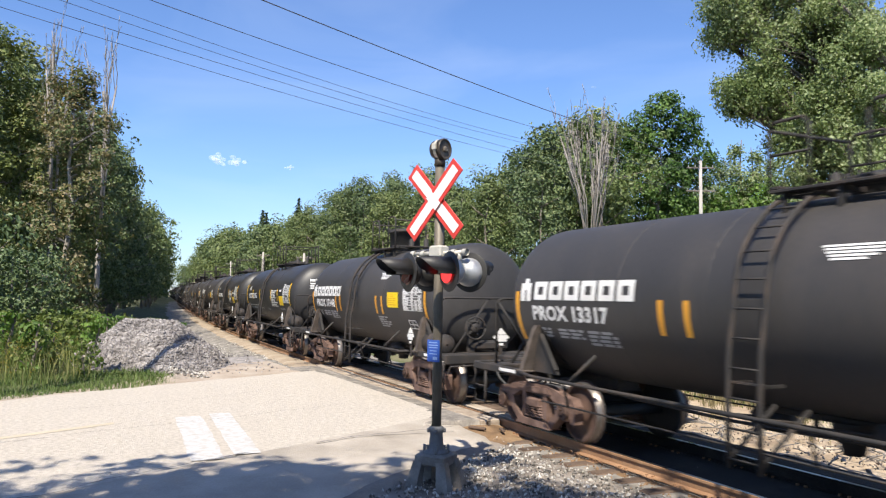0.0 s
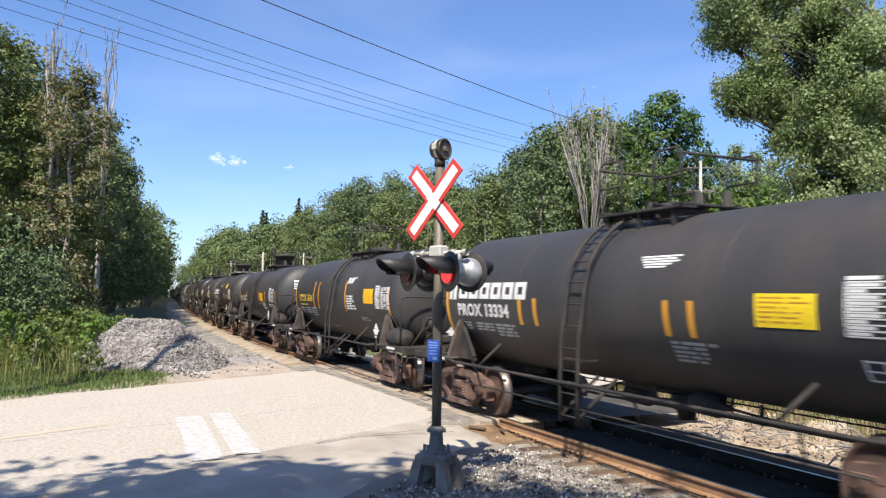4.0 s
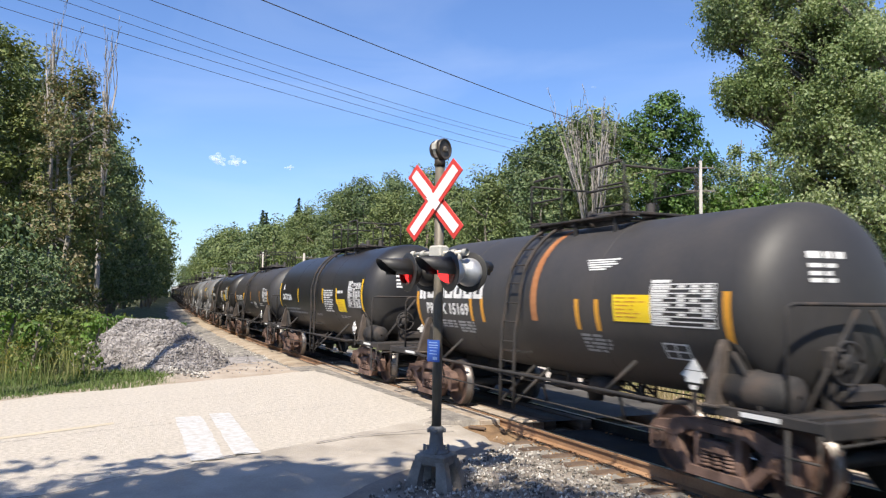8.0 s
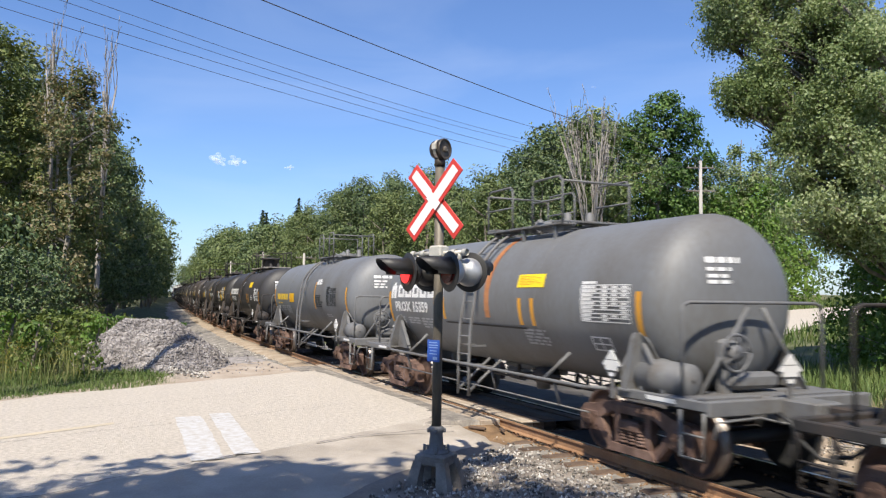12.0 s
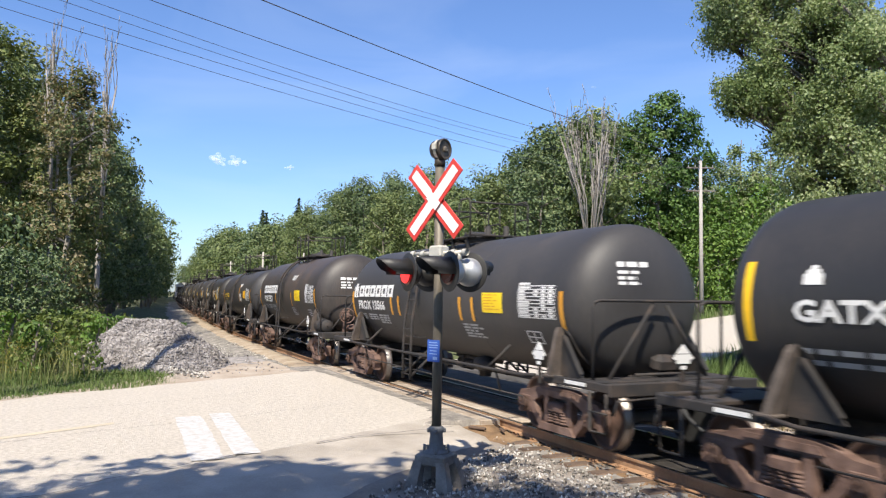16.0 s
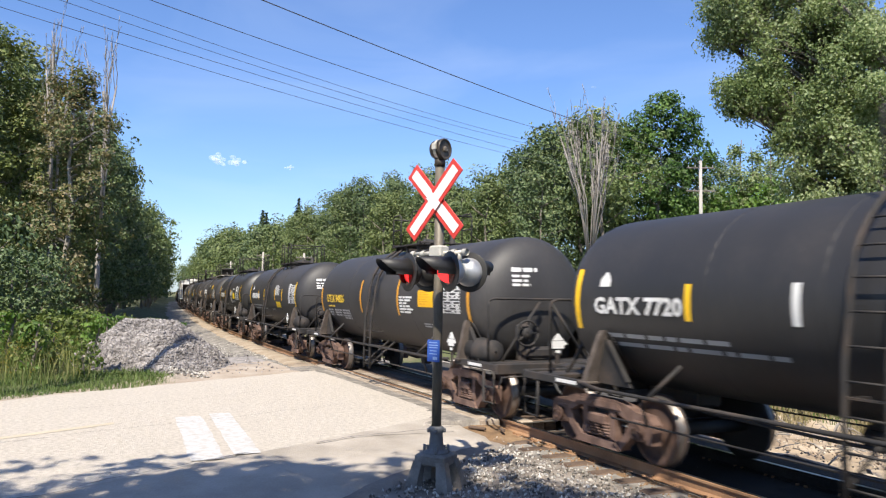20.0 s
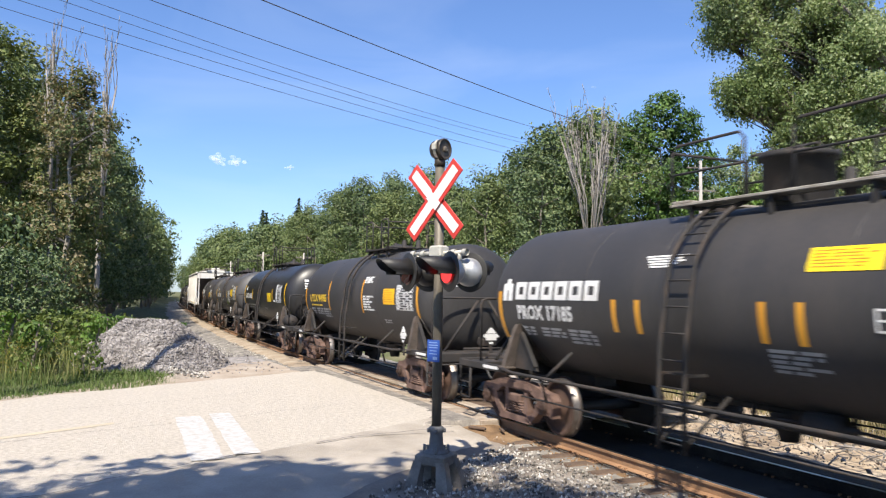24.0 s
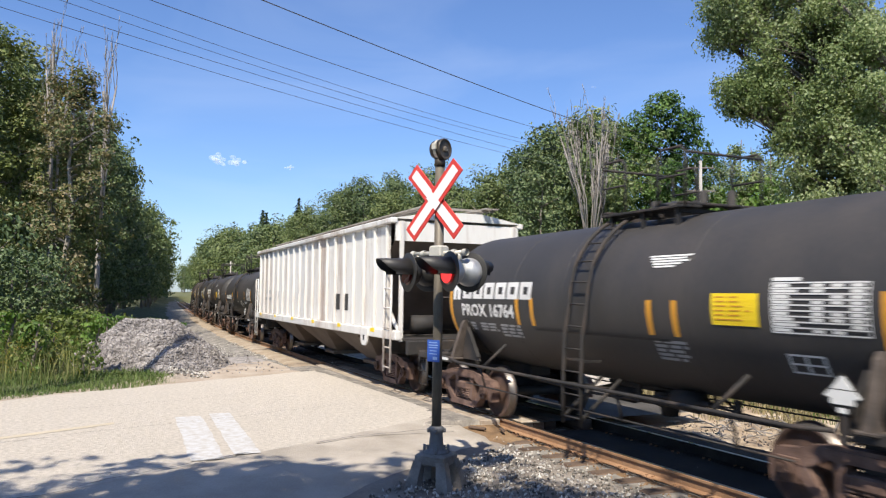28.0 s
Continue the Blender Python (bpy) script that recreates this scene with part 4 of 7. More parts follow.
        b.tube([(0, -1.42, 0.95), (0.22, -1.10, 1.34)], 0.028, 6)
        return b.mesh("brace", [metal])

    for s in (-1, 1):
        for name, me in (("side_rail", shared(("rail", hc, grey), side_rail)),):
            ob = part(name, me, None, car)
            if s > 0:
                ob.rotation_euler.z = math.pi
        for x in (-hc + 1.45, hc - 1.55):
            ob = part("brace", shared(("brace", grey), brace), None, car)
            if s > 0:
                ob.matrix_basis = pose(x + 0.42, 0, 0, 0, 0, 180)
            else:
                ob.location.x = x

    climb = [(-1.40, 0.40), (-1.40, 1.0), (-1.38, 1.6)] + [(-(r + 0.11) * math.cos(a), zc + (r + 0.11) * math.sin(a)) for a in (radians(k) for k in range(0, 80, 8))]
    rungs = []
    gone, due = 0.0, 0.1
    for (y0, z0), (y1, z1) in zip(climb, climb[1:]):
        seg = math.hypot(y1 - y0, z1 - z0)
        while due < gone + seg:
            u = (due - gone) / seg
            rungs.append((y0 + (y1 - y0) * u, z0 + (z1 - z0) * u))
            due += 0.31
        gone += seg

    def stringer():
        return Build().tube([(0, y, z) for y, z in climb], 0.031, 6).mesh("stringer", [metal])

    def step_frame():
        b = Build()
        b.box((0, -1.33, 1.28), (0.46, 0.06, 0.02))
        for x in (-0.21, 0.21):
            b.tube([(x, -1.40, 0.47), (x + 0.05, -1.05, 0.80), (x + 0.08, -0.80, 1.02)], 0.026, 6)
            b.tube([(x, -1.40, 0.95), (x + 0.05, -0.95, 0.90)], 0.02, 6)
            b.box((x, -1.22, 1.27), (0.03, 0.3, 0.03))
        return b.mesh("ladder", [metal])

    lx = spec["ladder"] - edge
    for s in (-1, 1):
        ob = part("ladder", shared(("ladder", grey), step_frame), None, car)
        ob.matrix_basis = pose(lx, 0, 0, 0, 0, 180 if s > 0 else 0)
        for x in (-0.21, 0.21):
            part("stringer", shared(("stringer", r, zc, grey), stringer), None, ob).location.x = x
        for y, z in rungs:
            part("rung", shared(("rung", grey), lambda: Build().tube([(-0.21, 0, 0), (0.21, 0, 0)], 0.013, 5).mesh("rung", [metal])), None, ob).location = (0, y, z)

    # the platform on top, round the manway
    top = zc + r
    tall = spec.get("dome", False)
    big = 1.55 if spec.get("pale_deck") else 1.25 if spec.get("long_deck") else 0.86
    deck = M["deck_light"] if spec.get("pale_deck") else metal

    px = lx + (0.75 if big > 1 else 0.56)

    def plank(w, d):
        return lambda: Build().box((0, 0, 0), (w, d, 0.035), None, 0.006).mesh("deck_plank", [deck])

    for y in (-0.62, -0.46, 0.46, 0.62):
        part("deck_plank", shared(("plank", big, deck.name), plank(2 * big, 0.14)), None, car).location = (px, y, top + 0.05)
    for x in (-big + 0.08, -big + 0.24, big - 0.24, big - 0.08) if big > 1 else (-big + 0.08, big - 0.08):
        part("deck_plank", shared(("plank2", deck.name), plank(0.14, 1.36)), None, car).location = (px + x, 0, top + 0.088)

    def bracket():
        b = Build()
        for y in (-0.62, 0.62):
            b.box((0, y, -0.10), (0.06, 0.05, 0.36))
        b.box((0, 0, 0.005), (0.06, 1.3, 0.05))
        return b.mesh("deck_bracket", [metal])

    for x in (-big * 0.8, 0.0, big * 0.8):
        part("deck_bracket", shared(("bracket", grey), bracket), None, car).location = (px + x, 0, top)

    def rail_loop():
        b = Build()
        hgt, w = 0.82, big - 0.34
        b.tube([(0, 0, 0.05), (0, 0, hgt - 0.08), (0.08, 0, hgt), (w - 0.08, 0, hgt), (w, 0, hgt - 0.08), (w, 0, 0.05)], 0.019, 6)
        b.tube([(0, 0, 0.45), (w, 0, 0.45)], 0.016, 6)
        return b.mesh("guard_rail", [metal])

    for y in (-0.66, 0.66):
        for x in (-big, 0.34):
            part("guard_rail", shared(("guard", big, grey), rail_loop), None, car).location = (px + x, y, top)
    for x in (-big, big):
        part("end_bar", shared(("endbar", grey), lambda: Build().tube([(0, -0.66, 0.74), (0, 0.66, 0.74)], 0.02, 6).mesh("end_bar", [metal])), None, car).location = (px + x, 0, top)

    def manway():
        b = Build()
        h, q = (0.56, 0.40) if tall else (0.16, 0.30)
        b.lathe([(-0.2, q), (h - 0.07, q), (h - 0.06, q + 0.05), (h, q + 0.05), (h + 0.02, q - 0.03), (h + 0.06, 0.12), (h + 0.06, 0.01)], (0.0, 0, top), (0, 0, 1), 24)
        return b.mesh("manway", [metal])

    hatch = part("manway", shared(("manway", tall, r, zc, grey), manway), None, car)
    hatch.location.x = px - (0.16 if tall else 0.0)
    bolt = shared(("bolt", grey), lambda: Build().tube([(0, 0, -0.08), (0, 0, 0.05)], 0.02, 6).mesh("bolt", [metal]))
    for j in range(8):
        h, q = (0.56, 0.43) if tall else (0.16, 0.33)
        part("bolt", bolt, None, hatch).location = (q * math.cos(0.785 * j), q * math.sin(0.785 * j), top + h)
    valve_mesh = shared(("valve", grey), lambda: Build().lathe([(-0.15, 0.07), (0.06, 0.07), (0.07, 0.12), (0.10, 0.12), (0.11, 0.06), (0.28, 0.06), (0.31, 0.01)], (0, 0, 0), (0, 0, 1), 12).mesh("valve", [metal]))
    for x, y in ((-0.62, 0.1), (0.60, -0.12), (0.78, 0.2)):
        part("valve", valve_mesh, None, car).location = (px + x, y, top)

    def end_rail():
        b = Build()
        x = buf - 0.945
        z = 2.10
        y = r - 0.03
        b.tube([(x, -y, 0.98), (x, -y, z - 0.12), (x, -y + 0.03, z - 0.03), (x, -y + 0.12, z), (x, y - 0.12, z), (x, y - 0.03, z - 0.03), (x, y, z - 0.12), (x, y, 0.98)], 0.022, 7)
        for s in (-1, 1):
            b.tube([(x, s * 0.12, z - 0.06), (x - 0.02, s * (y - 0.28), 1.0)], 0.03, 5)
        # stirrup steps
        for s in (-1, 1):
            b.tube([(hc + 1.17, s * 1.30, 0.88), (hc + 1.17, s * 1.30, 0.36), (hc + 1.54, s * 1.30, 0.36), (hc + 1.54, s * 1.30, 0.88)], 0.025, 6)
            b.tube([(hc + 1.17, s * 1.30, 0.62), (hc + 1.54, s * 1.30, 0.62)], 0.014, 6)
        return b.mesh("end_rail", [metal])

    em = shared(("endrail", hc, r, grey), end_rail)
    for s in (0, 180):
        ob = part("end_rail", em, None, car)
        ob.matrix_basis = pose(0, 0, 0, 0, 0, s)

    # brake gear on the leading end
    def brake():
        b = Build()
        x, y, z = end + 0.10, -0.45, 1.50
        b.box((x - 0.02, y, z - 0.25), (0.12, 0.16, 0.75), None, 0.02)
        b.box((x + 0.02, y, z), (0.16, 0.26, 0.32), None, 0.04)
        b.tube([(x + 0.05, y, z), (x + 0.18, y, z)], 0.03, 8)
        b.tube([(x + 0.18, y + 0.22 * math.cos(u), z + 0.22 * math.sin(u)) for u in (2 * math.pi * i / 20 for i in range(21))], 0.020, 6)
        for j in range(5):
            u = 1.257 * j
            b.tube([(x + 0.18, y, z), (x + 0.18, y + 0.22 * math.cos(u), z + 0.22 * math.sin(u))], 0.013, 5)
        b.lathe([(0.165, 0.02), (0.165, 0.10), (0.195, 0.10), (0.195, 0.02)], (x, y, z), (1, 0, 0), 14)
        b.box((x, y + 0.42, 1.15), (0.22, 0.75, 0.20), None, 0.05)
        return b.mesh("hand_brake", [M["truck_rust"] if spec.get("rusty_brake") else metal])

    def end_box():
        b = Build()
        b.box((end + 0.06, 0.15, 1.20), (0.22, 0.42, 0.24), Matrix.Rotation(0.25, 3, "Y"), 0.06)
        b.tube([(end + 0.16, -0.45, 1.06), (end + 0.16, 0.70, 1.06)], 0.025, 6)
        return b.mesh("end_box", [metal])

    if spec.get("reservoir", True) or spec.get("rusty_brake"):
        part("hand_brake", shared(("brake", end, grey, spec.get("rusty_brake")), brake), None, car)
    else:
        part("end_box", shared(("endbox", end, grey), end_box), None, car)

    if spec.get("rusty_tail"):
        b = Build()
        b.box((-buf + 0.62, -0.30, 1.30), (0.30, 0.55, 0.34), None, 0.06)
        b.box((-buf + 0.42, -0.15, 1.12), (0.20, 0.36, 0.18), None, 0.04)
        b.tube([(-buf + 0.62, -0.62, 1.42), (-buf + 0.50, -0.40, 1.50), (-buf + 0.50, 0.1, 1.50)], 0.035, 7)
        b.lathe([(-0.04, 0.02), (-0.03, 0.17), (0.03, 0.17), (0.04, 0.02)], (-buf + 0.44, -0.36, 1.32), (1, 0, 0), 14)
        b.box((-buf + 0.66, -0.30, 1.06), (0.12, 0.18, 0.22))
        part("brake_gear", b, M["sand_rust"], car, "pale rusty brake gear on the end")

    def reservoir():
        b = Build()
        b.lathe([(-0.53, 0.02), (-0.51, 0.15), (-0.46, 0.205), (-0.03, 0.215), (0.0, 0.235), (0.03, 0.215), (0.46, 0.205), (0.51, 0.15), (0.53, 0.02)], (hc + 0.55, -1.02, 1.17), (1, 0, 0), 22)
        for x in (0.42, 0.82):
            b.box((hc + x - 0.08, -1.02, 0.99), (0.05, 0.36, 0.12))
        return b.mesh("air_reservoir", [metal])

    if spec.get("reservoir", True):
        part("air_reservoir", shared(("res", hc, grey), reservoir), None, car)

    def brake_cylinder():
        b = Build()
        b.lathe([(-0.3, 0.02), (-0.28, 0.14), (0.2, 0.15), (0.22, 0.02)], (-0.9, 0.2, 0.68), (1, 0, 0), 14)
        b.tube([(-3.0, 0.25, 0.62), (2.6, 0.25, 0.60)], 0.02, 6)
        b.tube([(-1.0, 0, 0.85), (1.0, 0, 0.85)], 0.05, 8)
        b.lathe([(0, 0.22), (0.18, 0.22), (0.22, 0.14), (0.34, 0.12), (0.34, 0.02)], (0.3, 0, 0.84), (0, 0, -1), 16)
        return b.mesh("bottom_outlet", [metal])

    part("bottom_outlet", shared(("outlet", grey), brake_cylinder), None, car)

    def rigging():
        b = Build()
        b.lathe([(-0.28, 0.02), (-0.27, 0.13), (0.16, 0.14), (0.18, 0.05), (0.34, 0.03)], (1.25, -0.5, 0.84), (1, 0, 0), 12)
        b.tube([(1.6, -0.5, 0.84), (2.1, -0.4, 0.78), (hc - 0.9, -0.2, 0.70)], 0.018, 5)
        b.tube([(0.95, -0.5, 0.84), (0.1, -0.4, 0.78), (-hc + 0.9, -0.2, 0.70)], 0.018, 5)
        for x in (0.2, 2.0):
            b.box((x, -0.45, 0.82), (0.05, 0.05, 0.24))
        b.tube([(-hc + 0.7, -0.35, 0.72), (-1.0, -0.38, 0.68), (0.4, -0.32, 0.70), (hc - 0.7, -0.35, 0.72)], 0.022, 5)
        return b.mesh("brake_rigging", [M["iron"]])

    if style in ("procor", "gatx"):
        part("brake_rigging", shared(("rigging", hc), rigging), None, car, "dark brake cylinder and rods")

    def hose(s):
        x = s * (buf - 0.30)
        return lambda: Build().tube([(x, -0.36 * s, 0.86), (x + s * 0.16, -0.36 * s, 0.80), (x + s * 0.26, -0.32 * s, 0.60), (x + s * 0.42, -0.20 * s, 0.42), (x + s * 0.60, -0.05 * s, 0.40)], 0.027, 7).mesh("air_hose", [M["letter_black"]])

    def lever(s):
        x = s * (buf - 0.33)
        return lambda: Build().tube([(x, -1.28, 0.62), (x, -1.22, 0.80), (x, -0.6, 0.82), (x, -0.25, 0.74), (x + s * 0.12, -0.08, 0.76)], 0.016, 5).mesh("coupler_lever", [metal])

    for s in (-1, 1):
        part("air_hose", shared(("hose", hc, s), hose(s)), None, car, "black rubber air hose")
        part("coupler_lever", shared(("lever", hc, s, grey), lever(s)), None, car)

    # danger placards
    def placard_holder():
        b = Build()
        b.box((0, 0.012, 0.115), (0.285, 0.012, 0.285), Matrix.Rotation(radians(45), 3, "Y"))
        b.box((0, 0.02, -0.16), (0.07, 0.02, 0.30))
        return b.mesh("placard_holder", [metal])

    def placard():
        b = Build()
        flat = Matrix(((1, 0, 0, 0), (0, 0, 1, 0), (0, 1, 0, 0.115), (0, 0, 0, 1)))
        b.plate([(-0.115, 0.066), (0.115, 0.066), (0.012, 0.185), (-0.012, 0.185)], 0.012, flat)
        b.plate([(-0.118, -0.07), (0.118, -0.07), (0.118, -0.02), (0.185, 0.0), (0.128, 0.056), (-0.128, 0.056), (-0.185, 0.0), (-0.118, -0.02)], 0.012, flat)
        b.plate([(-0.045, -0.145), (0.045, -0.145), (0.045, -0.10), (-0.045, -0.10)], 0.012, flat)
        return b.mesh("placard", [M["letter_white"]])

    for x, y, z, rz in ((hc - 0.03, -1.36, 1.17, 0), (buf - 0.30, -0.15, 1.22, 90), (-hc + 0.3, 1.36, 1.17, 180)):
        ob = part("placard_holder", shared(("holder", grey), placard_holder), None, car)
        ob.matrix_basis = pose(x, y, z, 0, 0, rz)
        part("placard", shared("placard", placard), None, ob, "white diamond hazard placard")

    # painted marks on the camera's side
    def mark(name, b, m, label=""):
        return part(name, b, M[m], car, label)

    def at(m):
        return m - edge

    def lines(name, x0, x1, a0, a1, rows, colour, fill=0.9, words_=True, lift=0.006):
        tagged(mark(name, line_block(at(x0), at(x1), a0, a1, rows, r, zc, rng, fill, words_, lift), colour), kind="stuff")

    span = spec["span"]
    stripe = "stripe_yellow" if style == "gatx" else "stripe_orange"
    ends_a = {"procor": (9, -27), "gatx": (24, -15), "utlx": (14, -18), "tilx": (10, -24)}[style]
    mids_a = {"procor": (4, -16), "gatx": (13, -7), "utlx": (23, -16), "tilx": (9, -10)}[style]
    allx = [0.0] + spec["stripes"] + [span]
    for i, m in enumerate(allx):
        outer = i in (0, len(allx) - 1)
        a0, a1 = ends_a if outer else mids_a
        w = 0.11 if outer else 0.10
        b = Build()
        round_patch(b, at(m) - w / 2, at(m) + w / 2, a1, a0, r, zc, -1, 0.006, 0, 8)
        mark("stripe", b, "letter_white" if spec.get("white_stripe") == i else stripe)
    if style == "gatx" or "red_mark" in spec:
        b = Build()
        m = at(span - spec.get("red_mark", 0.04))
        round_patch(b, m - 0.075, m + 0.075, -26.5, -20, r, zc, -1, 0.009, 0, 2)
        mark("marker_patch", b, "sign_red", "red marker patch below the stripe")
    t0, t1 = spec["text"]
    tx = (at(t0), at(t1))
    p0, p1, ptop, pfoot = spec["panel_at"]
    g0, g1 = spec["grid"]
    ink = "letter_black" if grey and style == "utlx" else "letter_white"
    b = Build()
    round_patch(b, at(p0), at(p1), pfoot, ptop, r, zc, -1, 0.006, 0, 5)
    mark("warning_panel", b, "placard_yellow" if style in ("gatx", "procor") else "placard_orange", "yellow warning panel with small lines")
    lines("panel_print", p0 + 0.05, p1 - 0.05, ptop - 1.5, pfoot + 1, 6, "stripe_orange", 0.4, True, 0.009)
    grid_a = (19, -10) if style == "gatx" else (13, -10)
    mark("data_panel", ruled_table(at(g0), at(g1), grid_a[0], grid_a[1], 9, r, zc, rng), ink, "ruled table of small writing")
    if style == "gatx":
        for k, (u0, u1) in enumerate(((0.0, 2.35), (0.0, 3.1))):
            tagged(mark("fine_print", word_row(at(t0 + u0), at(t0 + u1), -16.5 - 5.5 * k, 2.6, r, zc, rng), "panel_grey"), kind="stuff")
    else:
        for u0, u1, n in ((0.0, 0.42, 3), (0.62, 1.25, 3), (1.35, 2.0, 4)):
            lines("fine_print", t0 + u0, t0 + u1, -14 if style != "procor" else -16.5, -24 if n == 3 else -27.5, n, "panel_grey", 0.95, False)
    if style == "procor":
        ta, th = -11.5, 0.23
        x = at(0.10)
        b = Build()
        round_patch(b, x, x + 0.13, 2, 10, r, zc, -1, 0.007, 0, 2)
        round_patch(b, x + 0.17, x + 0.30, 2, 10, r, zc, -1, 0.007, 0, 2)
        round_patch(b, x, x + 0.30, 10, 15, r, zc, -1, 0.0075, 0, 2)
        round_patch(b, x + 0.09, x + 0.21, 15, 18.5, r, zc, -1, 0.007, 0, 2)
        if spec.get("emblem", True):
            mark("emblem", b, "letter_white")
            x += 0.40
        else:
            x = at(t0)
        w = (at(spec.get("logo_end", 2.95)) - x) / 6
        for i in range(6):
            b = Build()
            # the maker's name as plain hollow blocks
            round_patch(b, x + i * w, x + (i + 0.27) * w, 3, 16, r, zc, -1, 0.007, 0, 3)
            round_patch(b, x + (i + 0.60) * w, x + (i + 0.87) * w, 3, 16, r, zc, -1, 0.007, 0, 3)
            round_patch(b, x + (i + 0.27) * w, x + (i + 0.60) * w, 12.4, 16, r, zc, -1, 0.007, 0, 1)
            round_patch(b, x + (i + 0.27) * w, x + (i + 0.60) * w, 3, 6.6, r, zc, -1, 0.007, 0, 1)
            mark("letter_block", b, "letter_white")
        l0 = spec.get("lamp_mark", 5.55)
        b = Build()
        for i in range(5):
            top_a = 31 - i * 1.7
            round_patch(b, at(l0 + 0.03 * i), at(l0 + (0.75, 0.66, 0.72, 0.6, 0.5)[i]), top_a - 1.1, top_a, r, zc, -1, 0.006, 0, 1)
        tagged(mark("stencil_print", b, "letter_white"), kind="stuff")
        k = spec["stripes"][2] if len(spec["stripes"]) > 2 else 5.6
        lines("fine_print", k, k + 0.8, -18.5, -32, 5, "panel_grey")
        bx, ba = spec.get("box", (span - 1.15, -30))
        b = Build()
        for xx in (0.0, 0.2, 0.41):
            round_patch(b, at(bx + xx), at(bx + xx + 0.03), ba, ba + 10, r, zc, -1, 0.006, 0, 2)
        for aa in (0, 4.5, 9):
            round_patch(b, at(bx), at(bx + 0.44), ba + aa, ba + aa + 1, r, zc, -1, 0.007, 0, 1)
        mark("stencil_box", b, "letter_white")
    elif style == "gatx":
        ta, th = -5.0, 0.23
        b = Build()
        e0 = at(t0 + 0.10)
        round_patch(b, e0, e0 + 0.22, 12, 17, r, zc, -1, 0.007, 0, 2)
        round_patch(b, e0 + 0.03, e0 + 0.19, 17, 19, r, zc, -1, 0.007, 0, 2)
        round_patch(b, e0 + 0.07, e0 + 0.15, 19, 21, r, zc, -1, 0.007, 0, 2)
        mark("emblem", b, "letter_white")
        if spec.get("bars"):
            b0, b1 = spec["bars"]
            lines("fine_print", b0, b1, 11 if p0 > b1 - 0.1 else 20, -19 if p0 > b1 - 0.1 else 2, 10, "letter_white", 0.8)
            if p0 > b1 - 0.1:
                lines("fine_print", p0 + 0.05, p1, ptop + 11, ptop + 7, 1, "letter_white", 1.2)
                lines("fine_print", p0, p1 + 0.3, pfoot - 5, pfoot - 9, 2, "panel_grey")
        else:
            lines("fine_print", g0 - 0.55, g0 - 0.05, -6, -10, 1, "letter_white", 1.2)
        lines("fine_print", 4.7, 5.5, -22, -26, 2, "panel_grey")
    elif style == "utlx":
        ta, th = -5.5, 0.23
        lines("fine_print", t0 + 0.1, t1 - 0.5, -9, -12, 1, "letter_yellow")
        s2 = spec["stripes"][-1]
        lines("stencil_print", s2 + 0.08, s2 + 0.85, 27, 19, 4, "letter_white", 1.25)
        lines("data_panel", s2 + 0.12, s2 + 0.95, 4, -14, 6, ink, 0.9)
        lines("fine_print", span - 2.3, span - 1.6, -22, -27, 2, "panel_grey")
    else:
        ta, th = -10.0, 0.25
        k = spec["stripes"][-2] if len(spec["stripes"]) > 1 else 5.5
        lines("fine_print", k + 0.75, k + 1.75, -12, -26, 5, "letter_white")
        lines("fine_print", k + 2.2, k + 3.3, -14, -20, 2, "letter_white")
        lines("fine_print", k - 0.1, k + 0.5, -14, -16, 1, "letter_white")
    # small writing on the leading head
    b = Build()
    for i, (w, zz) in enumerate(((0.50, 2.59), (0.36, 2.49), (0.30, 2.405), (0.36, 2.33))):
        y = -0.57
        yy = y
        while yy < y + w:
            ww = rng.uniform(0.1, 0.2)
            for (ya, yb) in ((yy, min(yy + ww, y + w)),):
                def hx(yv, zv):
                    rr = min(0.995, math.hypot(yv, zv - zc) / r)
                    return end - HEAD + HEAD * (1 - rr ** KNUCKLE) ** (1 / KNUCKLE) + 0.008
                h = 0.075 if i == 0 else 0.045
                b.add([(hx(ya, zz), ya, zz), (hx(yb, zz), yb, zz), (hx(yb, zz + h), yb, zz + h), (hx(ya, zz + h), ya, zz + h)], [(0, 1, 2, 3)])
            yy += ww + 0.035
    tagged(part("head_print", b, M["letter_white"], car), kind="stuff")
    colour = "letter_yellow" if style == "utlx" else "letter_white"
    if words:
        for me in lettering(words, tx[0], tx[1], ta, th, r, zc):
            me.materials.append(M[colour])
            part("letter", me, None, car)
    else:
        mark("reporting_mark", line_block(tx[0], tx[1], ta + 11, ta, 1, r, zc, rng, 1.25, False), colour)
    if spec.get("rust_band"):
        b = Build()
        round_patch(b, lx + 0.35, lx + 0.52, -12, 72, r, zc, -1, 0.005, 0, 14)
        part("rust_streak", b, M["rust_bright"], car, "vivid orange rust streak")
    if spec.get("long_strip"):
        b = Build()
        round_patch(b, at(2.95), at(6.0), -19, -17.5, r, zc, -1, 0.02, 0, 2)
        part("drip_strip", b, M["iron"], car)
    if spec.get("scrawl"):
        b = Build()
        strokes = ([(0, 5), (0.05, -8), (0.08, 2), (0.14, 3), (0.12, -7)], [(0.18, 6), (0.2, -6), (0.27, -7), (0.3, -2)], [(0.32, 7), (0.40, 4), (0.36, -6), (0.44, -8)], [(0.5, 8), (0.48, -5), (0.6, -8), (0.68, -2), (0.62, 6), (0.52, 5), (0.5, -2), (0.62, -3)], [(0.02, -11), (0.4, -10.5), (0.7, -11.5)])
        for line in strokes:
            for (xa, aa), (xb, ab) in zip(line, line[1:]):
                for k in range(6):
                    u = k / 6
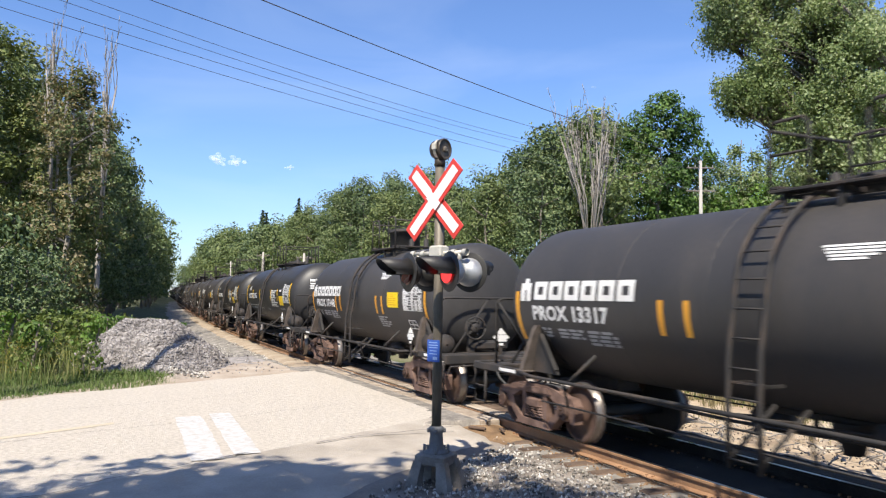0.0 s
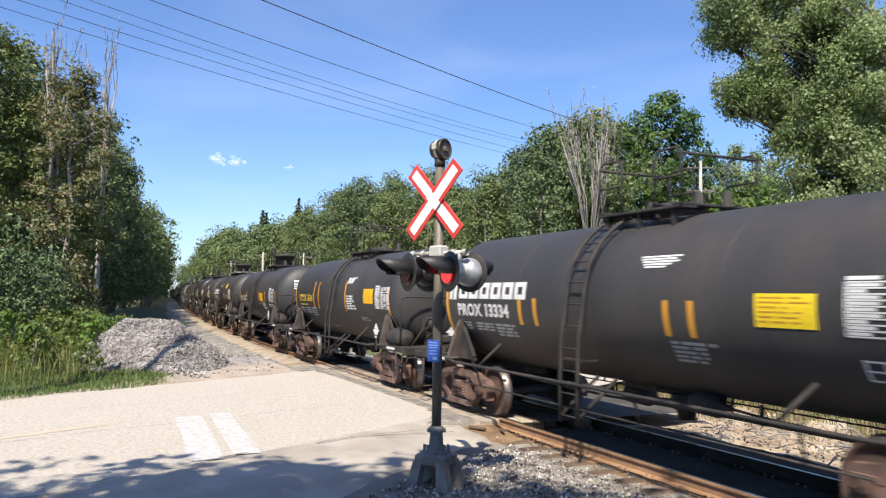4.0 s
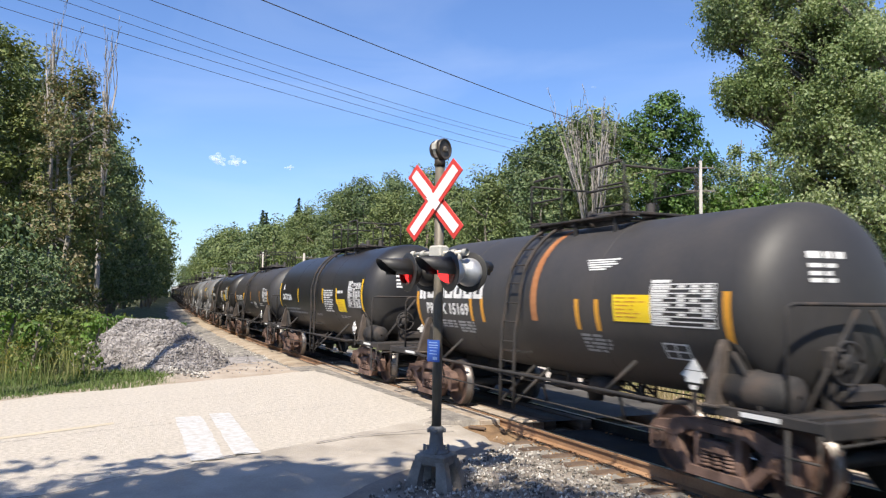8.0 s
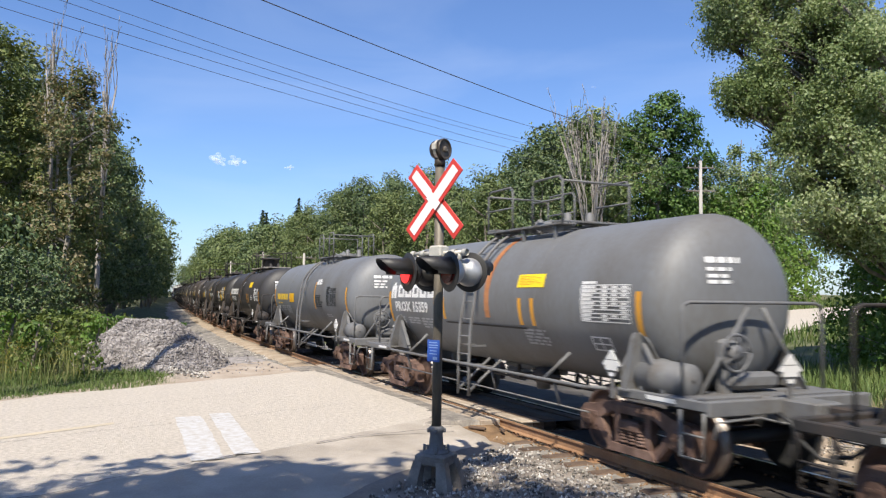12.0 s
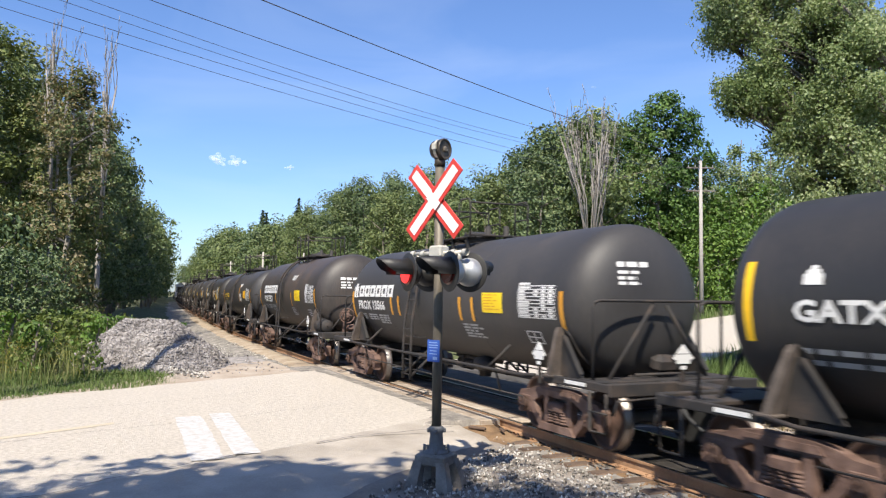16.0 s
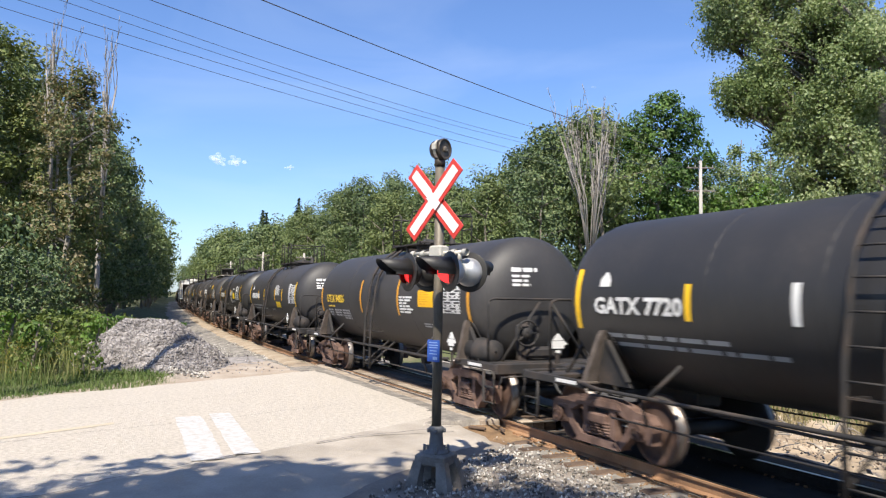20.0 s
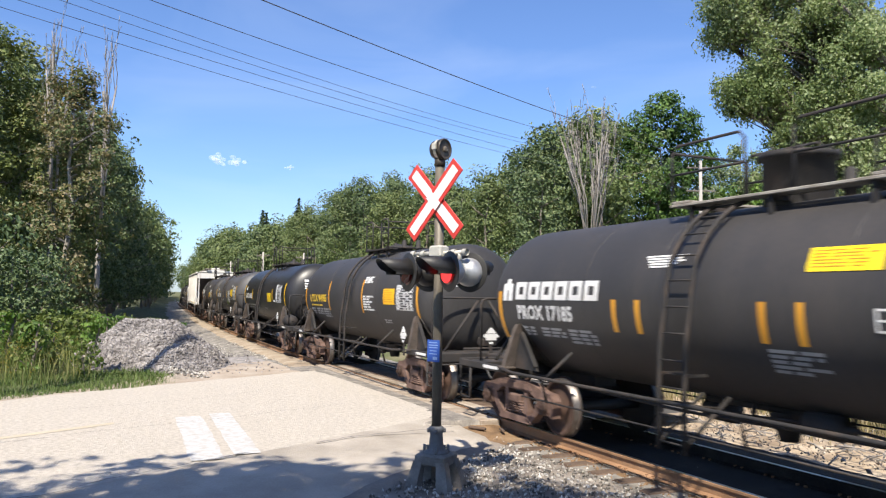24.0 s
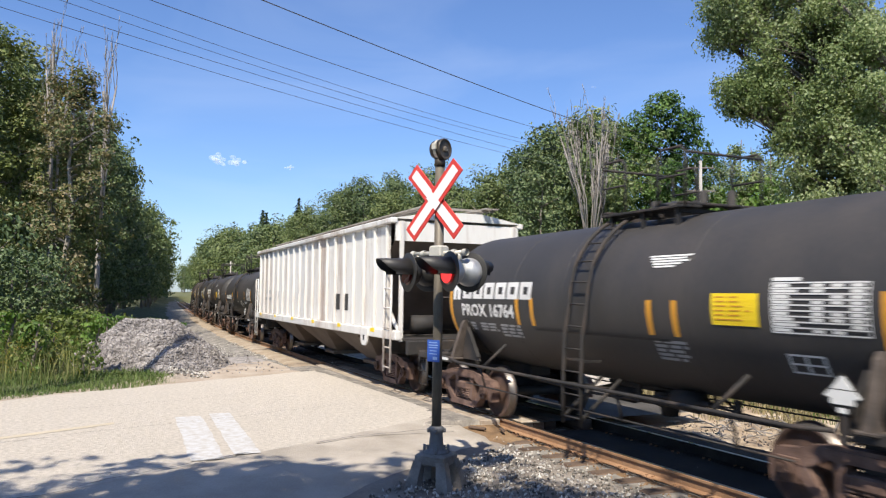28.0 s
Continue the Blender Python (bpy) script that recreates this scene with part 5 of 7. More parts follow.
                    x0, a0 = at(2.95) + xa + (xb - xa) * u, -2 + aa + (ab - aa) * u
                    round_patch(b, x0, x0 + 0.03 + abs(xb - xa) / 6, a0 - 0.7 - abs(ab - aa) / 12, a0 + 0.7 + abs(ab - aa) / 12, r, zc, -1, 0.007 + 0.0002 * k, 0, 1)
        part("paint_scrawl", b, M["letter_white"], car)
        for colour, xm, am, wide, high, n, seed in (("scrawl_green", 5.42, -18.5, 0.30, 6.5, 90, 1.0), ("scrawl_green", 5.62, -21.0, 0.34, 3.5, 50, 4.0), ("panel_grey", 5.98, -15.0, 0.20, 5.0, 60, 7.0), ("panel_grey", 1.35, -22.0, 0.30, 3.0, 50, 11.0)):
            b = Build()
            line = [(at(xm) + wide * (0.75 * math.sin(0.61 * i + seed) + 0.35 * math.sin(0.23 * i)), am + high * (0.7 * math.cos(0.47 * i + seed) + 0.4 * math.sin(0.19 * i))) for i in range(n)]
            for (xa, aa), (xb, ab) in zip(line, line[1:]):
                for k in range(3):
                    x0, a0 = xa + (xb - xa) * k / 3, aa + (ab - aa) * k / 3
                    round_patch(b, x0 - 0.01 - abs(xb - xa) / 6, x0 + 0.01 + abs(xb - xa) / 6, a0 - 0.4 - abs(ab - aa) / 6, a0 + 0.4 + abs(ab - aa) / 6, r, zc, -1, 0.008 + 0.0001 * k, 0, 1)
            part("paint_scrawl", b, M[colour], car, "faded green paint scrawl" if "green" in colour else "faint grey paint scrawl")
        for x0, x1, a0, a1 in ((at(0.3), at(3.6), 46, 74), (at(5.2), at(8.6), 50, 74), (at(4.6), at(4.75), -10, 40)):
            b = Build()
            n = 28
            vs = []
            for i in range(n + 1):
                x = x0 + (x1 - x0) * i / n
                low = a0 + 9 * noise.noise(Vector((x * 1.7, 3.0, 0.0))) + 4 * noise.noise(Vector((x * 6.0, 1.0, 0.0))) + (14 * (2 * i / n - 1) ** 6 if a1 > 60 else 0)
                for k in range(7):
                    a = radians(low + (a1 - low) * k / 6)
                    vs.append((x, -(r + 0.003) * math.cos(a), zc + (r + 0.003) * math.sin(a)))
            b.add(vs, [(7 * i + k, 7 * i + 7 + k, 7 * i + 8 + k, 7 * i + 1 + k) for i in range(n) for k in range(6)], 0, True)
            part("rust_stain", b, M["rust_faded"], car, "faded rust stain")
        for x0, x1, a0, a1 in ((at(5.75), at(7.1), -30, 6), (at(7.1), at(8.2), -30, -12)):
            b = Build()
            round_patch(b, x0, x1, a0, a1, r, zc, -1, 0.0035, 0, 8)
            part("repaint_patch", b, M["tank_gloss"], car)
    return car


def hopper_car():
    """The pale covered hopper: ribbed side walls, sloped ends, a roof walk and end ladders."""
    car = thing("covered_hopper_car", "off-white covered hopper car with streaked ribbed sides", "hopper car")
    L, W, z0, z1 = 7.85, 1.5, 1.35, 3.74
    b = Build()
    b.box((0, -W, (z0 + z1) / 2), (2 * L - 0.8, 0.03, z1 - z0))
    b.box((0, W, (z0 + z1) / 2), (2 * L - 0.8, 0.03, z1 - z0))
    part("side_wall", b, M["hopper_white"], car)
    n = 19
    for s in (-1, 1):
        for i in range(n):
            x = -L + 0.46 + i * (2 * L - 0.92) / (n - 1)
            part("side_post", shared("hpost", lambda: Build().box((0, 0, 0), (0.09, 0.07, z1 - z0 - 0.1), None, 0.01).mesh("side_post", [M["hopper_white"]])), None, car).location = (x, s * (W + 0.05), (z0 + z1) / 2)
    b = Build()
    for s in (-1, 1):
        b.box((0, s * (W + 0.05), z1 + 0.02), (2 * L, 0.16, 0.12), None, 0.02)
        b.box((0, s * (W + 0.04), z0 - 0.06), (2 * L + 0.6, 0.14, 0.2), None, 0.02)
    part("side_sill", b, M["hopper_white"], car)
    part("jacking_plate", Build().plate([(-0.28, 0.12), (0.28, 0.12), (0.24, -0.16), (0.12, -0.26), (-0.12, -0.26), (-0.24, -0.16)], 0.03, Matrix(((1, 0, 0, L - 1.75), (0, 0, 1, -W - 0.115), (0, 1, 0, z0 - 0.12), (0, 0, 0, 1)))), M["hopper_white"], car)
    b = Build()
    out = [(-W - 0.1, z1 + 0.06), (W + 0.1, z1 + 0.06), (0.55, z1 + 0.25), (-0.55, z1 + 0.25)]
    b.plate(out, 2 * L, Matrix(((0, 0, 1, 0), (1, 0, 0, 0), (0, 1, 0, 0), (0, 0, 0, 1))))
    part("roof", b, M["hopper_white"], car)
    b = Build()
    for y in (-0.8, -0.6, 0.6, 0.8):
        b.box((0, y, z1 + 0.36), (2 * L + 0.4, 0.16, 0.03))
    for i in range(9):
        b.box((-L + i * L / 4, 0, z1 + 0.32), (0.06, 1.7, 0.05))
    part("roof_walk", b, M["deck_light"], car)
    b = Build()
    for i in range(5):
        b.lathe([(0, 0.36), (0.18, 0.36), (0.22, 0.3), (0.22, 0.02)], (-L + 1.6 + i * 3.16, 0, z1 + 0.23), (0, 0, 1), 18)
    part("hatch", b, M["hopper_white"], car)
    for s in (-1, 1):
        b = Build()
        b.box((s * (L - 0.06), 0, z1 - 0.21), (0.05, 2 * W, 0.42))
        part("end_bulkhead", b, M["hopper_white"], car)
        b = Build()
        b.add([(s * (L - 0.1), W, z1 - 0.42), (s * (L - 0.1), -W, z1 - 0.42), (s * (L - 2.6), W, 1.1), (s * (L - 2.6), -W, 1.1)], [(0, 2, 3, 1)])
        b.add([(s * (L - 0.15), W, z1 - 0.42), (s * (L - 0.15), -W, z1 - 0.42), (s * (L - 2.65), W, 1.1), (s * (L - 2.65), -W, 1.1)], [(1, 3, 2, 0)])
        # The sheet's dark colour includes the shadow below the roof's end.
        part("end_slope", b, M["hopper_dirt_shade"], car, "dark sloped end sheet with shade in its colour")
        for y in (-W + 0.1, W - 0.1):
            b = Build()
            b.box((s * (L - 0.02), y - math.copysign(0.03, y), 2.45), (0.07, 0.08, 2.6))
            b.tube([(s * L, y, 1.3), (s * (L - 1.3), y, 2.3)], 0.05, 6)
            part("end_post", b, M["hopper_white"], car)
        b = Build()
        for y in (-W - 0.12, W + 0.12):
            for dx in (-0.38, 0.05):
                b.tube([(s * (L + dx), y, 0.5), (s * (L + dx), y, 2.72)], 0.025, 6)
            for i in range(6):
                b.tube([(s * (L - 0.38), y, 0.6 + 0.42 * i), (s * (L + 0.05), y, 0.6 + 0.42 * i)], 0.018, 5)
        part("end_ladder", b, M["hopper_white"], car)
        b = Build()
        b.box((s * (L + 0.25), 0, 0.93), (1.9, 0.45, 0.3), None, 0.02)
        b.box((s * (L + 0.55), 0, 1.05), (0.12, 2.9, 0.3), None, 0.02)
        b.box((s * (L - 0.5), 0, 1.2), (2.1, 2.7, 0.05))
        b.box((s * (L - 0.9), 0, 1.0), (0.3, 2.7, 0.35), None, 0.03)
        coupler(b, s * (L + 1.05), s)
        part("end_sill", b, M["iron"], car)
        b = Build()
        b.box((s * (L + 0.35), 0.1, 1.75), (0.25, 0.5, 0.45), None, 0.08)
        part("brake_gear", b, M["iron"], car)
        b = Build()
        b.lathe([(-0.35, 0.02), (-0.33, 0.2), (0.33, 0.2), (0.35, 0.02)], (s * (L - 0.5), -0.6, 1.5), (0, 1, 0), 16)
        part("air_reservoir", b, M["iron"], car)
    # discharge bays
    for i in range(3):
        x = -3.9 + 3.9 * i
        b = Build()
        b.add([(x - 1.9, -W, 1.3), (x + 1.9, -W, 1.3), (x + 1.9, W, 1.3), (x - 1.9, W, 1.3), (x - 0.45, -0.6, 0.42), (x + 0.45, -0.6, 0.42), (x + 0.45, 0.6, 0.42), (x - 0.45, 0.6, 0.42)],
              [(0, 4, 5, 1), (1, 5, 6, 2), (2, 6, 7, 3), (3, 7, 4, 0), (7, 6, 5, 4), (0, 1, 2, 3)])
        b.box((x, 0, 0.38), (1.0, 1.5, 0.1), None, 0.02)
        part("discharge_bay", b, M["hopper_dirt_shade"], car)
    # yellow flashes and stencils
    b = Build()
    for i in range(6):
        b.box((-L + 1.0 + i * 2.7, -W - 0.112, z0 + 0.0), (0.28, 0.008, 0.09))
    part("reflector", b, M["placard_yellow"], car)
    b = Build()
    for x in (L - 4.35, L - 3.6):
        b.box((x, -W - 0.02, 1.95), (0.34, 0.008, 0.42))
    # Not print: a black square painted in for the jacking plate's dark hole.
    b.box((L - 1.75, -W - 0.134, z0 - 0.20), (0.10, 0.008, 0.12))
    part("stencil", b, M["letter_black"], car)
    b = Build()
    b.box((-L + 2.0, -W - 0.02, 2.2), (0.7, 0.008, 0.14))
    b.box((-L + 2.0, -W - 0.02, 1.95), (1.1, 0.008, 0.10))
    b.box((-L + 3.6, -W - 0.02, 2.1), (0.5, 0.008, 0.3))
    part("faded_lines", b, M["panel_grey"], car)
    for x in (-6.45, 6.45):
        truck(x, car)
    return car


# ---- the train ----
SPEED = 12.25
TRAIN = [  # place of the rear stripe at the start, distance to the front one, and the looks
    (-1.95, dict(style="gatx", paint="tank_black", words=None, span=9.2, stripes=[3.1, 5.6, 7.25], text=(0.58, 2.38), panel_at=(7.4, 8.13, 1, -15), grid=(8.13, 9.16), ladder=4.55, bars=(5.85, 7.1))),
    (10.69, dict(style="procor", paint="tank_black", words="PROX 13317", span=9.5, stripes=[3.38, 3.83, 6.4, 6.85], text=(0.45, 2.35), panel_at=(7.2, 7.95, 8, -8), grid=(8.25, 9.33), ladder=4.87)),
    (23.43, dict(style="procor", paint="tank_black", words="PROX 17148", span=8.95, stripes=[2.46, 2.87, 5.89, 6.3], text=(0.45, 2.35), panel_at=(6.7, 7.4, 8, -8), grid=(7.7, 8.78), ladder=4.35, dome=True, lamp_mark=5.95)),
    (36.16, dict(style="gatx", paint="tank_gloss", words="CGTX 70575", span=9.3, stripes=[1.58, 3.28, 5.77, 7.1], text=(0.63, 2.6), panel_at=(7.4, 8.13, 1, -15), grid=(8.13, 9.16), ladder=4.55, bars=(5.85, 7.1))),
    (48.95, dict(style="gatx", paint="tank_gloss", words="CGTX 70623", span=9.3, stripes=[3.3, 5.56, 7.03], text=(0.7, 2.69), panel_at=(7.18, 7.93, -4, -19), grid=(8.13, 9.16), ladder=4.55, bars=(5.72, 6.92))),
    (62.36, dict(style="procor", paint="tank_black", words="PROX 13334", span=9.8, stripes=[2.7, 3.16, 6.14, 6.56], text=(0.45, 2.35), panel_at=(7.5, 8.25, 8, -8), grid=(8.55, 9.63), ladder=4.42)),
    (74.78, dict(style="utlx", paint="tank_black", words="UTLX 1624", span=9.15, stripes=[2.36, 2.9, 5.7], text=(0.56, 2.22), panel_at=(7.3, 8.05, 12, -5), grid=(8.2, 9.2), ladder=4.75)),
    (87.53, dict(style="tilx", paint="tank_black", words="TILX 101231", span=9.1, stripes=[2.08, 3.45, 5.4, 6.85], text=(0.3, 2.12), panel_at=(5.62, 6.36, 6, -10), grid=(7.8, 8.78), ladder=4.45, dome=True)),
    (100.31, dict(style="procor", paint="tank_black", words="PROX 17292", span=8.95, stripes=[3.0, 3.47, 5.55, 5.99], text=(0.55, 2.08), panel_at=(6.0, 6.8, 30, 18), grid=(7.7, 8.78), ladder=4.38, dome=True, pale_deck=True, lamp_mark=3.55, box=(6.75, -8), logo_end=2.75)),
    (112.83, dict(style="procor", paint="tank_black", words="PROX 15169", long_deck=True, span=8.6, stripes=[2.44, 2.87, 5.77, 6.24], text=(0.45, 2.35), panel_at=(6.6, 7.34, 7, -9), grid=(7.35, 8.43), ladder=4.17, rust_band=True, lamp_mark=5.85)),
    (125.90, dict(style="gatx", paint="tank_jet", radius=1.29, lift=-0.02, words="GATX 206", long_deck=True, span=9.62, stripes=[2.75, 5.85, 7.33], text=(0.42, 1.82), panel_at=(7.36, 8.12, -1, -17), grid=(8.43, 9.5), ladder=5.16, bars=(6.0, 7.2))),
    (138.24, dict(style="tilx", paint="tank_black", words="TILX 100373", span=9.26, stripes=[4.93, 7.28], text=(0.5, 2.42), panel_at=(2.68, 3.48, 6, -10), grid=(8.07, 9.15), ladder=4.22, reservoir=False)),
    (151.00, dict(style="gatx", paint="tank_jet", words="GATX 6054", span=9.32, stripes=[3.08, 5.73, 7.32], text=(0.58, 2.38), panel_at=(7.4, 8.13, 1, -15), grid=(8.13, 9.16), ladder=4.55, bars=(5.85, 7.1))),
    (163.50, dict(style="procor", paint="tank_grey", words="PROX 15359", long_deck=True, span=8.8, stripes=[2.52, 2.9, 5.84, 6.22], text=(0.34, 2.15), panel_at=(5.75, 6.55, 22, 12), grid=(7.55, 8.63), ladder=4.28, rust_band=True, lamp_mark=2.35, long_strip=True)),
    (176.35, dict(style="utlx", paint="tank_grey", words=None, span=9.4, stripes=[6.0], text=(0.46, 2.2), panel_at=(2.46, 3.15, 6, -8), grid=(7.38, 8.38), ladder=4.76)),
    (189.09, dict(style="procor", paint="tank_black", words="PROX 17153", span=8.95, stripes=[3.03, 3.48, 5.55, 5.99], text=(0.55, 2.08), panel_at=(6.0, 6.8, 30, 18), grid=(7.7, 8.78), ladder=4.38, dome=True, pale_deck=True, lamp_mark=3.55, box=(6.75, -8), logo_end=2.75)),
    (201.95, dict(style="gatx", paint="tank_gloss", words="GATX 6891", span=9.3, stripes=[3.12, 5.5, 7.26], text=(0.58, 2.38), panel_at=(7.4, 8.13, 1, -15), grid=(8.13, 9.16), ladder=4.55, bars=(5.85, 7.1))),
    (215.27, dict(style="procor", paint="tank_black", words="PROX 13566", span=9.83, stripes=[2.78, 3.24, 6.4, 6.92], text=(0.45, 2.35), panel_at=(7.32, 8.05, 8, -8), grid=(8.58, 9.66), ladder=4.35, reservoir=False, rusty_tail=True)),
    (228.16, dict(style="procor", paint="tank_brown", words="PROX 55021", rusty_brake=True, span=9.09, stripes=[3.14, 5.8], text=(0.92, 2.55), panel_at=(6.3, 7.1, 7, -8), grid=(7.84, 8.92), ladder=4.3, radius=1.26, logo_end=3.5, emblem=False)),
    (241.40, dict(style="utlx", paint="tank_black", words="UTLX 95224", span=9.97, stripes=[3.53, 6.35], text=(0.78, 2.56), panel_at=(7.68, 8.46, 10, -6), grid=(8.58, 9.6), ladder=4.78, reservoir=False)),
    (254.02, dict(style="gatx", paint="tank_gloss", words="GATX 7720", span=9.2, stripes=[2.18, 3.68, 5.7, 7.2], text=(0.4, 2.1), panel_at=(7.4, 8.13, 1, -15), grid=(8.13, 9.16), ladder=4.55, bars=(5.85, 7.1), white_stripe=2, reservoir=False)),
    (267.38, dict(style="utlx", paint="tank_black", words="UTLX 94826", span=9.9, stripes=[3.66, 6.3], text=(0.58, 2.22), panel_at=(7.5, 8.3, 10, -6), grid=(8.5, 9.55), ladder=4.88)),
    (280.23, dict(style="gatx", paint="tank_black", words=None, span=9.25, stripes=[2.14, 3.36, 5.65, 7.0], text=(0.58, 2.38), panel_at=(5.83, 6.65, -9, -19), grid=(8.13, 9.16), ladder=4.55, bars=(5.74, 6.7))),
    (292.65, dict(style="gatx", paint="tank_gloss", words=None, span=9.0, stripes=[2.1, 2.8, 5.08], text=(0.58, 2.38), panel_at=(6.1, 6.9, 6, -8), grid=(7.3, 8.4), ladder=4.55, bars=(5.2, 6.0))),
    (305.26, dict(style="procor", paint="tank_black", words="PROX 17185", span=8.97, stripes=[3.04, 3.52, 5.49, 5.96], text=(0.55, 2.08), panel_at=(6.0, 6.8, 30, 18), grid=(7.72, 8.8), ladder=4.38, dome=True, pale_deck=True, lamp_mark=3.55, box=(6.75, -8), logo_end=2.75, reservoir=False)),
    (318.34, dict(style="utlx", paint="tank_black", words="UTLX 94985", span=9.45, stripes=[2.65, 5.72], text=(0.56, 2.4), panel_at=(7.33, 8.08, 12, -5), grid=(8.2, 9.2), ladder=4.75, reservoir=False)),
    (330.89, dict(style="gatx", paint="tank_jet", words="GATX 6938", span=9.2, stripes=[2.21, 3.57, 6.83], text=(0.37, 2.11), panel_at=(5.77, 6.51, 6, -10), grid=(7.55, 8.6), ladder=4.55, bars=None)),
    (343.66, dict(style="gatx", paint="tank_worn", words="GATX 6685", span=9.35, stripes=[1.62, 3.95, 5.42, 7.12], text=(0.7, 2.53), panel_at=(7.25, 7.95, 14, -3), grid=(8.25, 9.2), ladder=4.55, bars=(5.95, 7.0), scrawl=True)),
    (356.19, dict(style="procor", paint="tank_black", words="PROX 16764", span=8.8, stripes=[2.45, 2.9, 5.67, 6.12], text=(0.45, 2.35), panel_at=(6.72, 7.38, 8, -8), grid=(7.55, 8.63), ladder=4.33, red_mark=0.16, long_strip=True)),
    (387.49, dict(style="tilx", paint="tank_black", words=None, span=9.2, stripes=[4.9, 7.2], text=(0.5, 2.4), panel_at=(2.68, 3.48, 6, -10), grid=(8.0, 9.1), ladder=4.3)),
    (400.12, dict(style="procor", paint="tank_black", words=None, span=9.2, stripes=[2.6, 3.05, 5.7, 6.15], text=(0.45, 2.35), panel_at=(6.7, 7.4, 8, -8), grid=(7.95, 9.03), ladder=4.35)),
    (412.85, dict(style="gatx", paint="tank_gloss", words=None, span=9.2, stripes=[3.1, 5.6, 7.25], text=(0.58, 2.38), panel_at=(7.4, 8.13, 1, -15), grid=(8.13, 9.16), ladder=4.55, bars=(5.85, 7.1))),
    (425.47, dict(style="gatx", paint="tank_brown", words=None, span=9.2, stripes=[3.1, 5.6, 7.25], text=(0.58, 2.38), panel_at=(7.4, 8.13, 1, -15), grid=(8.13, 9.16), ladder=4.55, bars=(5.85, 7.1))),
]
LOOKS = {"procor": "white block lettering and orange stripes", "gatx": "bright yellow stripes and panel", "utlx": "yellow lettering and an orange panel", "tilx": "white lettering and an orange panel"}
COLOURS = {"tank_black": "Dusty black", "tank_gloss": "Glossy black", "tank_jet": "Deep black", "tank_brown": "Brown-stained black", "tank_worn": "Scrawled grey", "tank_grey": "Light grey"}
train = []
for i, (rear, spec) in enumerate(TRAIN):
    spec["seed"] = i
    spec["label"] = COLOURS[spec["paint"]] + " tank car with " + LOOKS[spec["style"]]
    centres = spec["span"] - 0.6
    train.append((tank_car(spec, centres), rear - spec["span"] / 2, centres))
train.append((hopper_car(), 366.15, 12.9))


# ---- the crossing signal ----
lamp_turners = []


def crossing_signal():
    """A mast with crossed boards, a bell and two back-to-back pairs of hooded lamps on a concrete pier."""
    foot = Vector((-8.12, -3.765, -0.04))
    face = math.atan2(-0.94, 0.35)  # the way the boards look
    sig = thing("crossing_signal", "railway crossing signal mast with crossed boards and red lamps", "crossing signal", pose(*foot))
    g = Matrix.Rotation(face + math.pi / 2, 4, "Z")  # local -y becomes the face

    def put(ob, x=0, y=0, z=0, extra=None):
        ob.matrix_basis = g @ Matrix.Translation((x, y, z)) @ (extra or Matrix.Identity(4))
        return ob

    b = Build().tube([(0, 0, 0.62), (0, 0, 2.0), (0, 0, 3.75)], 0.056, 20)
    put(part("mast", b, M["mast"], sig, "streaked steel mast"))
    b = Build()
    b.lathe([(0.375, 0.145), (0.40, 0.145), (0.405, 0.10), (0.43, 0.09), (0.60, 0.072), (0.62, 0.086), (0.66, 0.09), (0.68, 0.065)], (0, 0, 0), (0, 0, 1), 20)
    for j in range(4):
        u = 0.785 + 1.571 * j
        b.tube([(0.135 * math.cos(u), 0.135 * math.sin(u), 0.36), (0.135 * math.cos(u), 0.135 * math.sin(u), 0.47)], 0.018, 6)
        b.box((0.088 * math.cos(u), 0.088 * math.sin(u), 0.63), (0.04, 0.04, 0.05), None, 0.008)
        b.box((0.095 * math.cos(u), 0.095 * math.sin(u), 0.44), (0.035, 0.035, 0.05), None, 0.008)
    put(part("socket", b, M["iron_grey"], sig, "bolted iron socket"))
    b = Build()
    b.box((0, 0, 0.31), (0.38, 0.38, 0.13), None, 0.02)
    for sx in (-1, 1):
        for sy in (-1, 1):
            a, c = Vector((sx * 0.14, sy * 0.14, 0.30)), Vector((sx * 0.21, sy * 0.21, -0.06))
            w0, w1 = 0.055, 0.075
            vs = [(a.x + dx * w0, a.y + dy * w0, a.z) for dx, dy in ((-1, -1), (1, -1), (1, 1), (-1, 1))] + [(c.x + dx * w1, c.y + dy * w1, c.z) for dx, dy in ((-1, -1), (1, -1), (1, 1), (-1, 1))]
            b.add(vs, [(0, 1, 2, 3), (7, 6, 5, 4), (0, 4, 5, 1), (1, 5, 6, 2), (2, 6, 7, 3), (3, 7, 4, 0)])
    put(part("concrete_pier", b, M["concrete"], sig, "worn concrete pier on four legs"), 0, 0, 0, Matrix.Rotation(0.35, 4, "Z"))
    # bell
    b = Build().tube([(0, 0, 3.69), (0, 0, 3.79)], 0.064, 16)
    b.box((0, 0.03, 3.80), (0.07, 0.12, 0.05), None, 0.01)
    bell = put(part("bell", b, M["bell"], sig, "round brown warning bell"))
    turn = Matrix.Translation((0, 0, 3.895)) @ Matrix.Rotation(radians(98), 4, "Z")
    b = Build().lathe([(-0.070, 0.01), (-0.070, 0.098), (-0.0702, 0.1), (-0.080, 0.102), (-0.080, 0.122), (-0.079, 0.124), (-0.05, 0.128), (-0.049, 0.127), (-0.045, 0.113), (0.06, 0.112), (0.085, 0.10), (0.086, 0.098), (0.09, 0.01)], (0, 0, 0), (0, 1, 0), 28)
    part("gong", b, M["bell"], bell).matrix_basis = turn
